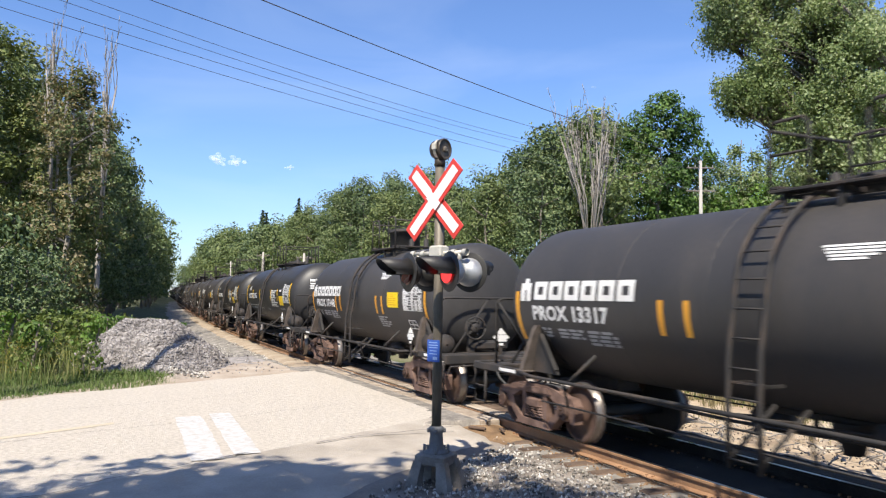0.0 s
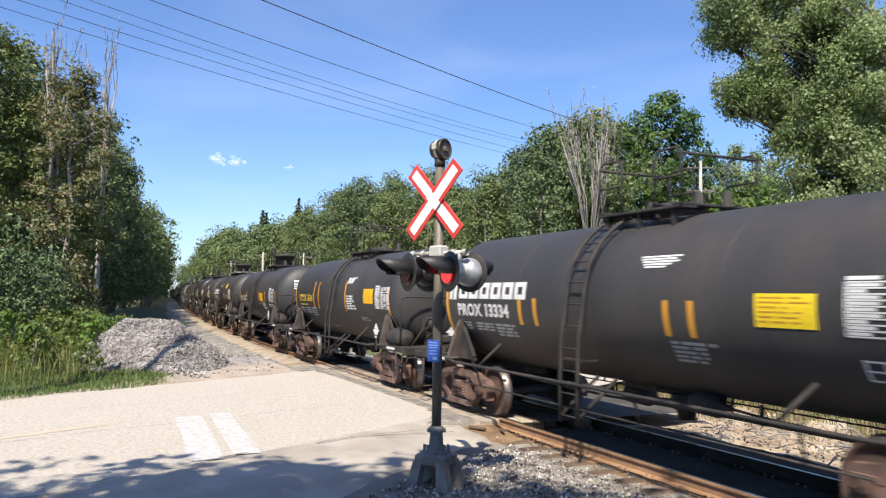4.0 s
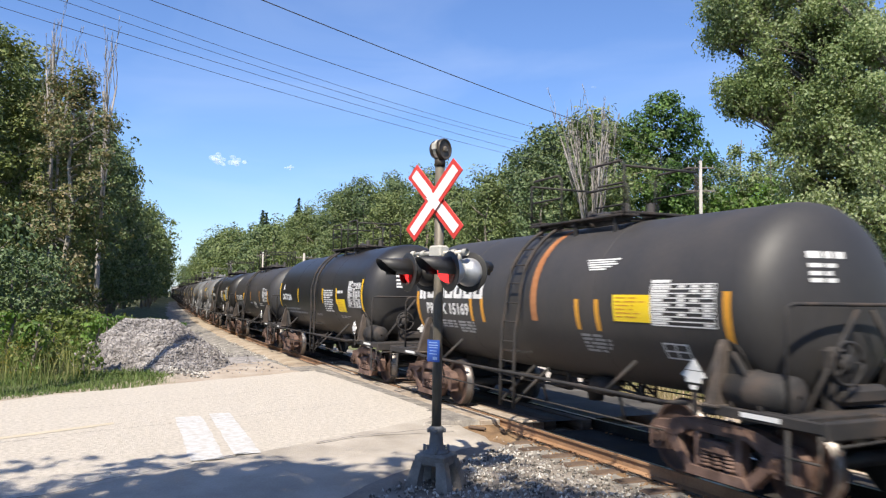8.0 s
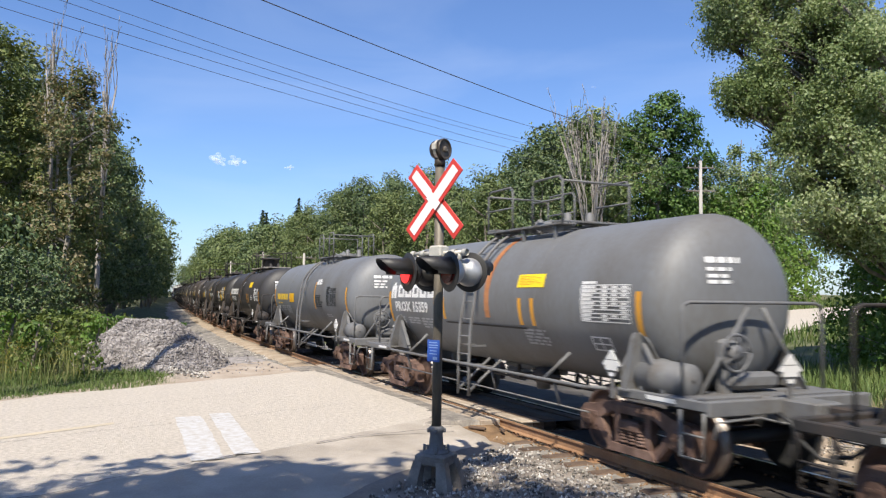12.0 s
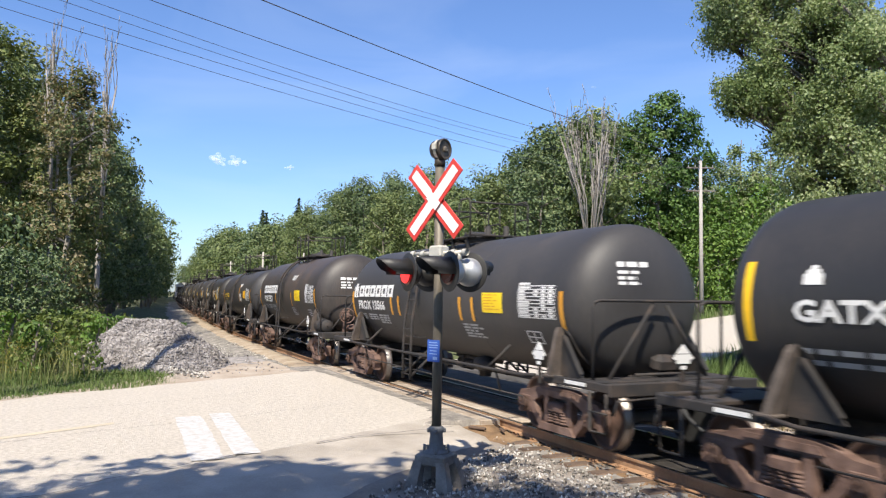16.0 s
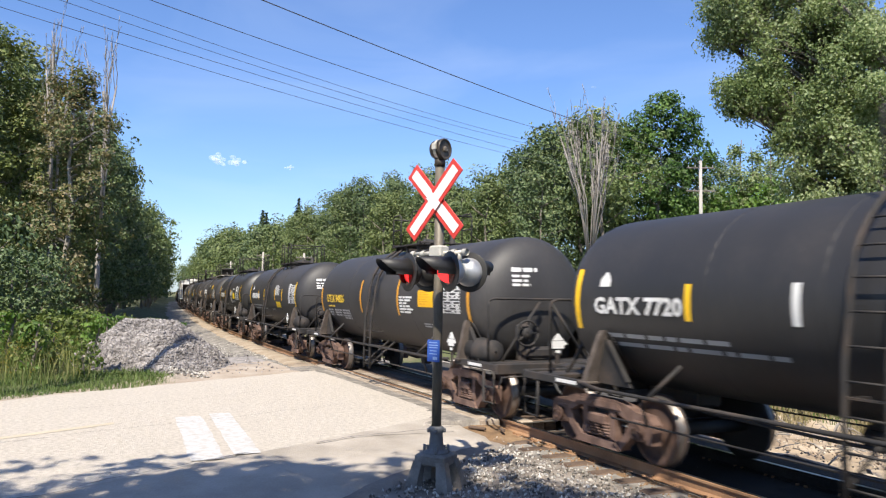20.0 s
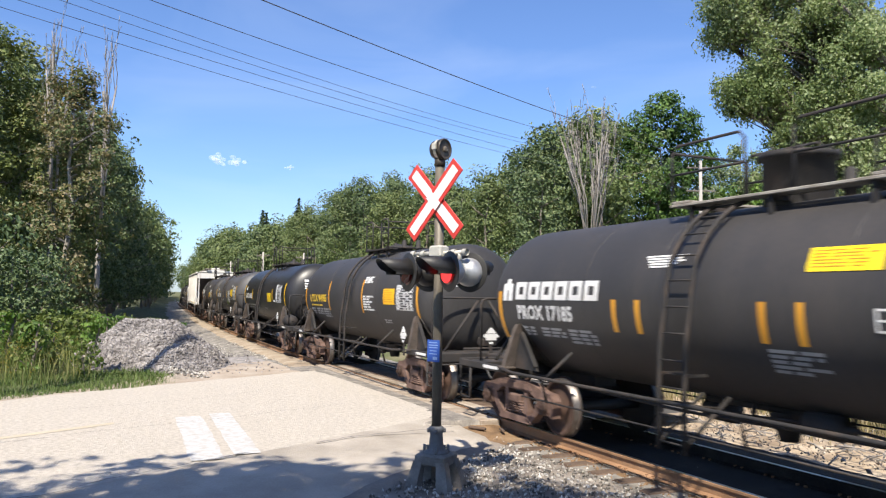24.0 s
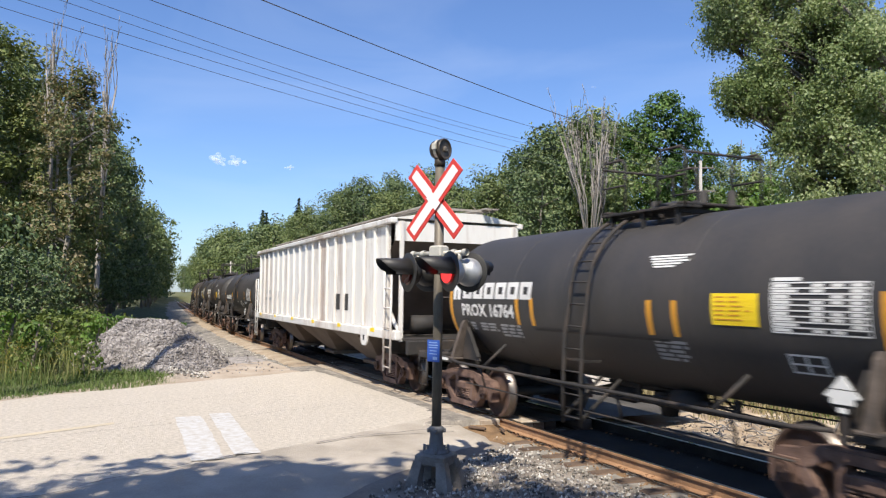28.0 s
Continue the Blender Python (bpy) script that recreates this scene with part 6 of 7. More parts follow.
    b = Build().lathe([(-0.02, 0.121), (0.02, 0.121)], (0, 0, 0), (0, 1, 0), 28)
    b.box((-0.12, 0.0, 0.02), (0.035, 0.06, 0.08), None, 0.008)
    part("band", b, M["silver"], bell, "bright clamp band").matrix_basis = turn
    b = Build().box((0.0, -0.082, -0.01), (0.09, 0.014, 0.035), None, 0.006)
    b.lathe([(0.074, 0.035), (0.084, 0.03), (0.086, 0.005)], (0, 0, 0), (0, -1, 0), 12)
    part("clapper", b, M["mast"], bell).matrix_basis = turn
    # boards
    for k, s in enumerate((1, -1)):
        y = -0.075 - 0.022 * k
        t = Matrix.Rotation(radians(45 * s), 4, "Y")
        b = Build().box((0, 0, 0), (1.10, 0.012, 0.215), None, 0.003)
        board = put(part("crossed_board", b, M["sign_red"], sig, "white crossed board with red border"), 0, y, 3.28, t)
        b = Build().box((0, -0.0075, 0), (1.00, 0.004, 0.115))
        part("white_face", b, M["sign_white"], board)
        if k == 1:
            b = Build().box((0, -0.0095, 0), (0.115, 0.004, 0.213))
            part("white_face", b, M["sign_white"], board)
    b = Build()
    for dz in (-0.07, 0.07):
        b.box((0, -0.045, 3.28 + dz), (0.16, 0.03, 0.03))
    put(part("board_bracket", b, M["mast"], sig))
    # lamp arms
    b = Build()
    b.box((0, 0, 2.69), (0.20, 0.16, 0.14), None, 0.02)
    b.tube([(-0.42, 0, 2.67), (0.42, 0, 2.67)], 0.028, 10)
    for x in (-0.42, -0.25, 0.25, 0.42):
        b.lathe([(-0.03, 0.04), (0.03, 0.04)], (x, 0, 2.67), (1, 0, 0), 12)
    for x in (-0.34, 0.34):
        b.tube([(x, 0, 2.67), (x, 0, 2.57)], 0.025, 8)
    put(part("lamp_arm", b, M["silver"], sig, "aluminium lamp arm and junction box"))
    disc = Build().lathe([(-0.004, 0.01), (-0.004, 0.225), (0.0, 0.23), (0.004, 0.225), (0.004, 0.01)], (0, 0, 0), (0, 1, 0), 36).mesh("lamp_disc", [M["signal_black"]])
    hood = Build()
    vs, fs = [], []
    n = 18
    for i in range(n + 1):
        u = radians(-12 + 204 * i / n)
        for q, (yy, rr) in enumerate(((-0.01, 0.165), (-0.40, 0.150), (-0.40, 0.145), (-0.01, 0.160))):
            reach = yy if q in (0, 3) else yy * (0.55 + 0.45 * max(0.0, math.sin(u)) ** 0.6)
            vs.append((rr * math.cos(u), reach, rr * math.sin(u)))
    for i in range(n):
        for q in range(4):
            fs.append((4 * i + q, 4 * i + (q + 1) % 4, 4 * i + 4 + (q + 1) % 4, 4 * i + 4 + q))
    hood.add(vs, fs, 0, True)
    hood_mesh = hood.mesh("hood", [M["signal_black"]])
    back = Build().lathe([(0.0, 0.165), (0.05, 0.165), (0.10, 0.14), (0.15, 0.085), (0.17, 0.01)], (0, 0, 0), (0, 1, 0), 28).mesh("lamp_back", [M["dome"]])
    back_dark = Build().lathe([(0.0, 0.165), (0.05, 0.165), (0.10, 0.14), (0.15, 0.085), (0.17, 0.01)], (0, 0, 0), (0, 1, 0), 28).mesh("lamp_back", [M["signal_black"]])
    lens = Build().lathe([(-0.012, 0.15), (-0.03, 0.10), (-0.036, 0.01)], (0, 0, 0), (0, 1, 0), 28).mesh("lens", [M["lamp_dim"]])
    for facing, yo in ((0, -0.17), (180, 0.17)):
        for x in (-0.34, 0.34):
            m = Matrix.Translation((x, yo, 2.45)) @ Matrix.Rotation(radians(facing + (-17 if facing == 0 else 13)), 4, "Z")
            head = part("signal_lamp", disc, None, sig, "round black lamp target with a hood")
            head.matrix_basis = g @ m
            part("hood", hood_mesh, None, head)
            part("lamp_back", back if x > 0 else back_dark, None, head)
            part("lens", lens, None, head)
            if facing == 0:
                # an added glowing disc turns its bright face out to imitate the lamp's flash
                b = Build().lathe([(-0.040, 0.134), (-0.05, 0.08), (-0.053, 0.005)], (0, 0, 0), (0, 1, 0), 24, 0, True)
                b.lathe([(0.040, 0.135), (0.044, 0.005)], (0, 0, 0), (0, 1, 0), 24, 1, True)
                r = part("reflector", b, [M["lamp_lit"], M["lamp_dim"]], head)
                lamp_turners.append((r, x))
    for x in (-0.34, 0.34):
        b = Build().tube([(x, -0.17, 2.57), (x, 0.17, 2.57)], 0.022, 8)
        put(part("lamp_bracket", b, M["silver"], sig))
    # small blue notice
    b = Build().box((0, 0, 0), (0.20, 0.006, 0.25), None, 0.002)
    notice = put(part("notice", b, M["sign_blue"], sig, "small blue notice with white lines"), 0.0, -0.066, 1.54)
    b = Build()
    for zz, w in ((0.095, 0.13), (0.065, 0.15), (0.038, 0.14), (0.0, 0.11), (-0.035, 0.12)):
        b.box((0, -0.0045, zz), (w, 0.002, 0.009))
    b.box((0.03, -0.0045, -0.085), (0.07, 0.002, 0.035))
    part("notice_lines", b, M["sign_pale"], notice)


# ---- plants ----
def leaf_cloud(centres, radii, n, size, rng, axis, flat=0.8, face=0.75, rise=0.40):
    """n leaves as quads in round tufts; they face outwards from the axis of the crown and a little up."""
    k = len(centres)
    w = np.asarray(radii) ** 2
    idx = rng.choice(k, n, p=w / w.sum())
    d = rng.normal(size=(n, 3))
    d /= np.linalg.norm(d, axis=1)[:, None]
    rad = np.asarray(radii)[idx][:, None] * (0.25 + 0.85 * rng.random((n, 1)) ** 0.6)
    c = np.asarray(centres)[idx] + d * rad * np.array([1, 1, flat])
    out = c - np.asarray(axis)
    out[:, 2] *= 0.35
    out /= np.linalg.norm(out, axis=1)[:, None] + 1e-6
    nrm = d * 0.5 + out * face + rng.normal(size=(n, 3)) * 0.55 + np.array([0, 0, rise])
    nrm /= np.linalg.norm(nrm, axis=1)[:, None]
    a = np.cross(nrm, rng.normal(size=(n, 3)))
    a /= np.linalg.norm(a, axis=1)[:, None]
    b = np.cross(nrm, a)
    sz = size * (0.55 + 0.9 * rng.random((n, 1)))
    a, b = a * sz * 0.5, b * sz * 0.38
    bend = nrm * sz * 0.12
    v = np.stack([c - a, c - b * 0.9 + bend, c + a, c + b * 0.9 + bend], 1).reshape(-1, 3)
    return v, np.arange(4 * n).reshape(-1, 4)


def limb_path(a, b, rng, n=5, wob=0.06):
    a, b = Vector(a), Vector(b)
    L = (b - a).length
    return [a.lerp(b, i / n) + Vector((rng.uniform(-1, 1), rng.uniform(-1, 1), rng.uniform(-0.5, 0.8))) * wob * L * math.sin(math.pi * i / n) for i in range(n + 1)]


def tree(name, label, H, R, n, leaf, seed, leaf_mat="leaf", base=0.22, limbs=26, wood=14, bark="bark", category="tree", tuft=0.07, lobes=None, full=0.75, gap=0.0, face=0.75, rise=0.40):
    """A tapered trunk with limbs, and leaves gathered in tufts along the outer part of each limb.
    lobes: (x, y, z, radius) of the crown's masses, where it is lopsided; gap: share of tufts left out."""
    rng = np.random.default_rng(seed)
    pr = random.Random(seed)
    t = thing(name, label, category)
    b = Build()
    trunk = limb_path((0, 0, -0.3), (pr.uniform(-0.3, 0.3), pr.uniform(-0.3, 0.3), H * 0.93), pr, 6, 0.02)
    b.tube(trunk, 0.011 * H + 0.03, 6, 0.02)
    cen, rad = [], []

    def on_trunk(z):
        v = max(0.0, min(0.999, (z + 0.3) / (H * 0.93 + 0.3)))
        k = min(5, int(v * 6))
        return trunk[k].lerp(trunk[k + 1], v * 6 - k)

    for x, y, z, r in lobes or ():
        c = Vector((x, y, z))
        path = limb_path(on_trunk(max(H * 0.1, z - 0.7 * c.xy.length)), c, pr, 4, 0.07)
        b.tube(path, 0.0055 * H, 5, 0.03)
        for i in range(int(16 + 22 * r)):
            d = Vector((pr.gauss(0, 1), pr.gauss(0, 1), pr.gauss(0, 1))).normalized()
            q = c + Vector((d.x, d.y, d.z * 0.85)) * r * pr.uniform(0.62, 1.0)
            cen.append(tuple(q))
            rad.append(tuft * H * pr.uniform(0.6, 1.3))
            if i % 4 == 0:
                b.tube([path[3].lerp(c, pr.random()), q], 0.022, 4, 0.008)
    for i in range(0 if lobes else limbs):
        u = (i + pr.random()) / limbs
        z = H * (base + (0.95 - base) * u)
        prof = math.sin(math.pi * min(1.0, 0.20 + 0.78 * u) ** 0.9) ** full
        reach = R * prof * pr.uniform(0.55, 1.12)
        a = 2.399 * i + pr.uniform(-0.6, 0.6)
        tip = Vector((reach * math.cos(a), reach * math.sin(a), min(H, z + reach * pr.uniform(0.0, 0.5))))
        path = limb_path(on_trunk(max(H * 0.08, z - 0.35 * reach)), tip, pr, 3, 0.08)
        if i * wood // limbs != (i - 1) * wood // limbs:
            b.tube(path, 0.005 * H, 4, 0.01)
        for j in range(4):
            if pr.random() < gap:
                continue
            w = 0.45 + 0.55 * (j + pr.random()) / 4
            q = path[min(2, int(w * 3))].lerp(path[min(3, int(w * 3) + 1)], w * 3 - int(w * 3)) if w < 1 else tip
            off = R * 0.16
            cen.append((q.x + pr.gauss(0, off), q.y + pr.gauss(0, off), q.z + pr.gauss(0, off * 0.8)))
            rad.append(H * tuft * pr.uniform(0.5, 1.3))
    for i in range(0 if lobes else 6):
        cen.append((trunk[-1].x + pr.gauss(0, 0.04 * H), trunk[-1].y + pr.gauss(0, 0.04 * H), H * pr.uniform(0.86, 0.99)))
        rad.append(H * tuft * 0.7)
    part("trunk", b, M[bark], t)
    axis = np.mean(np.array(cen), axis=0)
    v, f = leaf_cloud(cen, rad, n, leaf, rng, axis, 0.8, face, rise)
    part("crown", soup("crown", v, f, M[leaf_mat]), None, t)
    return t


def spruce(H, R, n, leaf, seed):
    rng = np.random.default_rng(seed)
    t = thing("spruce", "dark green pointed spruce tree in the woods", "tree")
    part("trunk", Build().tube([(0, 0, -0.3), (0, 0, H * 0.98)], 0.014 * H, 8, 0.015), M["bark"], t)
    u = rng.random(n) ** 0.6
    z = H * (1.0 - 0.92 * u)
    tier = 0.75 + 0.25 * np.cos(z * 5.5)
    r = R * u * tier * (0.35 + 0.65 * rng.random(n) ** 0.5)
    a = rng.random(n) * 6.283
    c = np.stack([r * np.cos(a), r * np.sin(a), z - 0.25 * r], -1)
    out = np.stack([np.cos(a), np.sin(a), -0.35 + 0.2 * rng.normal(size=n)], -1)
    side = np.stack([-np.sin(a), np.cos(a), 0.3 * rng.normal(size=n)], -1)
    sz = leaf * (0.6 + 0.8 * rng.random((n, 1)))
    v = np.stack([c - out * sz * 0.5, c - side * sz * 0.22, c + out * sz * 0.6, c + side * sz * 0.22], 1).reshape(-1, 3)
    part("crown", soup("crown", v, np.arange(4 * n).reshape(-1, 4), M["needle"]), None, t)
    return t


def bare_tree(name, label, H, spread, seed, stems=3, twig=0.012, depth=4, girth=0.009, fan=0.22, first=0.5, fork=0.0):
    """A dead tree: stems that fork again and again into thin rising twigs."""
    pr = random.Random(seed)
    t = thing(name, label, "tree")
    b = Build()

    def grow(p, d, L, r, level):
        q = p + d * L
        bow = Vector((pr.uniform(-1, 1), pr.uniform(-1, 1), 0)) * L * 0.06
        b.tube([p, p.lerp(q, 0.5) + bow, q], r, 6 if level < 2 else 3, r * 0.5)
        if level >= depth:
            return
        for i in range((2 if first < 0.6 else 6) if level == 0 else 4):
            nd = (d + Vector((pr.uniform(-1, 1), pr.uniform(-1, 1), pr.uniform(-0.2, 0.3))) * spread).normalized()
            nd = (nd + Vector((0, 0, 0.22))).normalized()
            k = pr.uniform(0.35, 1.0)
            s = p.lerp(q, k) + bow * (0.8 if k < 0.9 else 0)
            grow(s, nd, L * (pr.uniform(0.42, 0.75) if first < 0.6 else pr.uniform(0.2, 0.42)), max(twig, r * (1 - 0.5 * k) * pr.uniform(0.45, 0.75)), level + 1)

    for i in range(stems):
        a = 6.283 * i / stems + pr.uniform(-0.4, 0.4)
        f = fan * pr.uniform(0.35, 1.25)
        d = Vector((math.cos(a) * f, math.sin(a) * f, 1)).normalized()
        b = Build()
        grow(Vector((math.cos(a) * 0.12, math.sin(a) * 0.12, fork - 0.3)), d, H * first * pr.uniform(0.85, 1.1), girth * H, 0)
        part("stem", b, M["bark_dead"], t)
    part("trunk", Build().tube([(0, 0, -0.3), (0.06, 0, fork * 0.5), (0, 0, fork)], 0.14, 8, 0.11), M["bark_dead"], t)
    return t


def place(proto, x, y, scale, turn, z=None, label=""):
    m = Matrix.Translation((x, y, land(x, y) if z is None else z)) @ Matrix.Rotation(turn, 4, "Z")
    proto.scale = (scale, scale, scale)
    ob = copy_thing(proto, m)
    if label:
        ob["label"] = label
    return ob


def woods():
    rng = random.Random(21)
    wood = "leafy green tree at the edge of the woods"
    shades = ("leaf", "leaf_dark", "leaf_dark", "leaf", "leaf_dark")
    protos_near = [tree("tree", wood, 10, 1.9, 13000, 0.12, 31 + i, ("leaf_olive", "leaf", "leaf_olive", "leaf_olive")[i], 0.04, 52, 30, "bark_pale", tuft=0.042, face=1.1) for i in range(4)]
    protos_mid = [tree("tree", wood, 10, (2.7, 2.2, 2.9, 2.4, 1.9)[i], 7000, 0.155, 131 + i, shades[i], 0.10, 40, 10, tuft=0.055) for i in range(5)]
    protos_back = [tree("tree", wood, 10, (2.6, 2.2, 2.8)[i], 4200, 0.18, 141 + i, ("leaf", "leaf_dark", "leaf")[i], 0.45, 26, 4, tuft=0.055) for i in range(3)]
    protos_far = [tree("tree", "green tree in the distant woods", 10, (2.9, 2.4, 3.0)[i], 1900, 0.30, 41 + i, ("leaf", "leaf_dark", "leaf")[i], 0.15, 34, 0) for i in range(3)]
    firs = spruce(10, 1.7, 1500, 0.6, 51)

    def open_view(p):
        """Keeps trees out of the line to the maple and to the leafless tree, which stand free of the woods."""
        for x, y, w in ((-48.2, 34.2, 3.8), (-36.0, 18.5, 3.4)):
            d = Vector((x, y + 7.5))
            k = Vector((p.x, p.y + 7.5)).dot(d) / d.length_squared
            if k < 1.08 and (Vector((p.x, p.y + 7.5)) - d * k).length < w:
                return False
        return True

    # far side of the track, nearest row; the woods stand lower where the line of the road is cut into them
    DIP = 27.2
    def far_row(s0, s1, lat0, lat1, step, h0, h1, protos, h_far=None):
        s = s0
        while s < s1:
            lat = rng.uniform(lat0, lat1)
            p = on_track(s, lat)
            if not in_road(p.x, p.y, 8.0) and open_view(p):
                u = (s - s0) / max(1e-6, s1 - s0)
                bearing = math.degrees(math.atan2(p.y + 7.5, -p.x))
                h = (h0 + (h1 - h0) * u) * rng.uniform(0.84, 1.08) * (1 - 0.20 * math.exp(-((bearing - DIP) / 2.6) ** 2))
                place(rng.choice(protos), p.x, p.y, h / 10, rng.uniform(0, 6.28))
            s += step * rng.uniform(0.75, 1.25)
    far_row(34, 62, 16, 19, 2.8, 11.0, 13.0, protos_mid)
    far_row(36, 120, 20, 25, 3.4, 14.0, 16.0, protos_back)
    far_row(62, 125, 13, 17, 3.2, 12.5, 14.0, protos_mid)
    far_row(125, 330, 11, 16, 4.6, 14.0, 17.0, protos_far)
    far_row(120, 300, 18, 26, 7.0, 15.5, 21.0, protos_far)
    far_row(330, 700, 8, 20, 13.0, 17.0, 22.0, protos_far)
    far_row(190, 340, 9.5, 12.0, 6.0, 17.0, 20.5, protos_far)
    far_row(44, 120, 27, 33, 5.0, 15.0, 16.0, protos_back)
    for s, lat, h in ((128, 17, 17.5), (170, 16, 19.5), (230, 15, 21), (180, 18, 20)):
        p = on_track(s, lat)
        place(firs, p.x, p.y, h / 10, rng.uniform(0, 6.28))
    # near side, on the left of the heap
    def near_row(s0, s1, lat0, lat1, step, h0, h1, protos):
        s = s0
        while s < s1:
            p = on_track(s, -rng.uniform(lat0, lat1))
            u = (s - s0) / (s1 - s0)
            place(rng.choice(protos), p.x, p.y, (h0 + (h1 - h0) * u) * rng.uniform(0.88, 1.07) / 10, rng.uniform(0, 6.28))
            s += step * rng.uniform(0.75, 1.25)
    for i, (x, y, top) in enumerate(((-41.0, -12.2, 15.0), (-45.1, -11.6, 15.6), (-49.0, -10.8, 16.4), (-41.4, -10.6, 11.6), (-53.2, -10.2, 15.4), (-44.5, -9.9, 11.0), (-48.0, -9.4, 11.5), (-39.0, -12.6, 12.0))):
        place(protos_near[i % 4], x, y, (top - land(x, y)) / 10, rng.uniform(0, 6.28))
    near_row(46, 76, 10.6, 12.2, 2.6, 13.0, 17.0, protos_mid)
    near_row(44, 66, 12.5, 15, 4.0, 13.0, 15.0, protos_back)
    for i, (x, y, h) in enumerate(((-47.0, -8.6, 11.0), (-50.5, -8.0, 13.0), (-55.0, -7.4, 14.4), (-59.0, -7.6, 15.2), (-63.0, -6.6, 14.6), (-68.0, -6.2, 14.4), (-73.0, -5.6, 14.0))):
        place(protos_mid[i % 5], x, y, h / 10, rng.uniform(0, 6.28))
    near_row(76, 112, 8.4, 9.8, 3.2, 15.0, 15.5, protos_mid)
    near_row(110, 330, 5.8, 7.0, 5.0, 14.5, 16.0, protos_far)
    near_row(70, 300, 10, 13, 12.0, 15.0, 17.0, protos_far)
    near_row(330, 700, 6.0, 12.0, 14.0, 16.0, 18.0, protos_far)
    # browning tree and dead tops
    tr = tree("tree", "tree with browning withered leaves", 12.2, 2.2, 14000, 0.15, 61, "leaf_brown", 0.06, 60, 24, "bark_pale", tuft=0.036)
    tr.matrix_basis = Matrix.Translation((-36.9, -8.35, land(-36.9, -8.35)))
    for x, y, h, sd in ((-40.6, -7.05, 15.7, 71), (-40.9, -9.15, 15.6, 72)):
        d = bare_tree("dead_tree", "bare grey dead tree rising above the leaves", h - 5.0, 0.22, sd, 4, 0.011, 3, 0.0066, 0.06, 0.78, 5.0)
        d.matrix_basis = Matrix.Translation((x, y, land(x, y)))
    # leafless tree before the far woods
    d = bare_tree("dead_tree", "bare pale grey dead tree with many stems", 9.6, 0.30, 73, 12, 0.012, 3, 0.0050, 0.25, 0.74, 4.2)
    d.matrix_basis = Matrix.Translation((-36.0, 18.5, land(-36.0, 18.5)))
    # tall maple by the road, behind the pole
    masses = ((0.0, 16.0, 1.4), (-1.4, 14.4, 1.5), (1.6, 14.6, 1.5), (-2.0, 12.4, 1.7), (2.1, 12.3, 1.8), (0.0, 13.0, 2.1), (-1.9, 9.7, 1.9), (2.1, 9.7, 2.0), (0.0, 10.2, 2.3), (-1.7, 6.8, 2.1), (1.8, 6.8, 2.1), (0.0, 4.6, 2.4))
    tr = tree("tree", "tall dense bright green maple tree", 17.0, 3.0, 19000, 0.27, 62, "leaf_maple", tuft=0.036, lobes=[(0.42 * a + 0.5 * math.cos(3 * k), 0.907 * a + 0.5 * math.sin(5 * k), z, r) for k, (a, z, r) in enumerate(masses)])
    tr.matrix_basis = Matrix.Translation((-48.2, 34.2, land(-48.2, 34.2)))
    # taller trees behind the leafless one and round the maple
    for i, (x, y, top) in enumerate(((-53.5, 31.4, 18.0), (-49.5, 27.1, 16.2), (-52.1, 26.2, 16.2), (-53.0, 39.0, 15.5), (-54.6, 34.3, 15.8), (-50.5, 36.0, 13.0), (-49.8, 22.8, 14.6), (-51.5, 29.0, 16.0), (-54.5, 38.5, 13.0), (-57.0, 36.0, 12.0), (-53.5, 42.0, 12.0), (-52.0, 33.0, 11.0))):
        place(protos_back[1] if i in (0, 2) else protos_mid[(1, 0, 1, 4, 1, 3, 2, 1, 1, 2, 1, 1)[i]], x, y, (top - land(x, y)) / 10, rng.uniform(0, 6.28))
    # the woods where the far road bends away
    for i, (x, y, h) in enumerate(((-60.5, 50.6, 13.5), (-65.8, 58.1, 16.0), (-61.9, 57.1, 12.5), (-65.3, 63.8, 15.5), (-61.3, 63.0, 13.0), (-61.7, 67.0, 15.5), (-56.0, 47.0, 11.0))):
        place(protos_mid[(3, 4, 3, 2, 0, 3, 2)[i]], x, y, h / 10, rng.uniform(0, 6.28))
    for pr in protos_near + protos_mid + protos_back + protos_far + [firs]:
        for o in (*pr.children_recursive, pr):
            bpy.data.objects.remove(o)


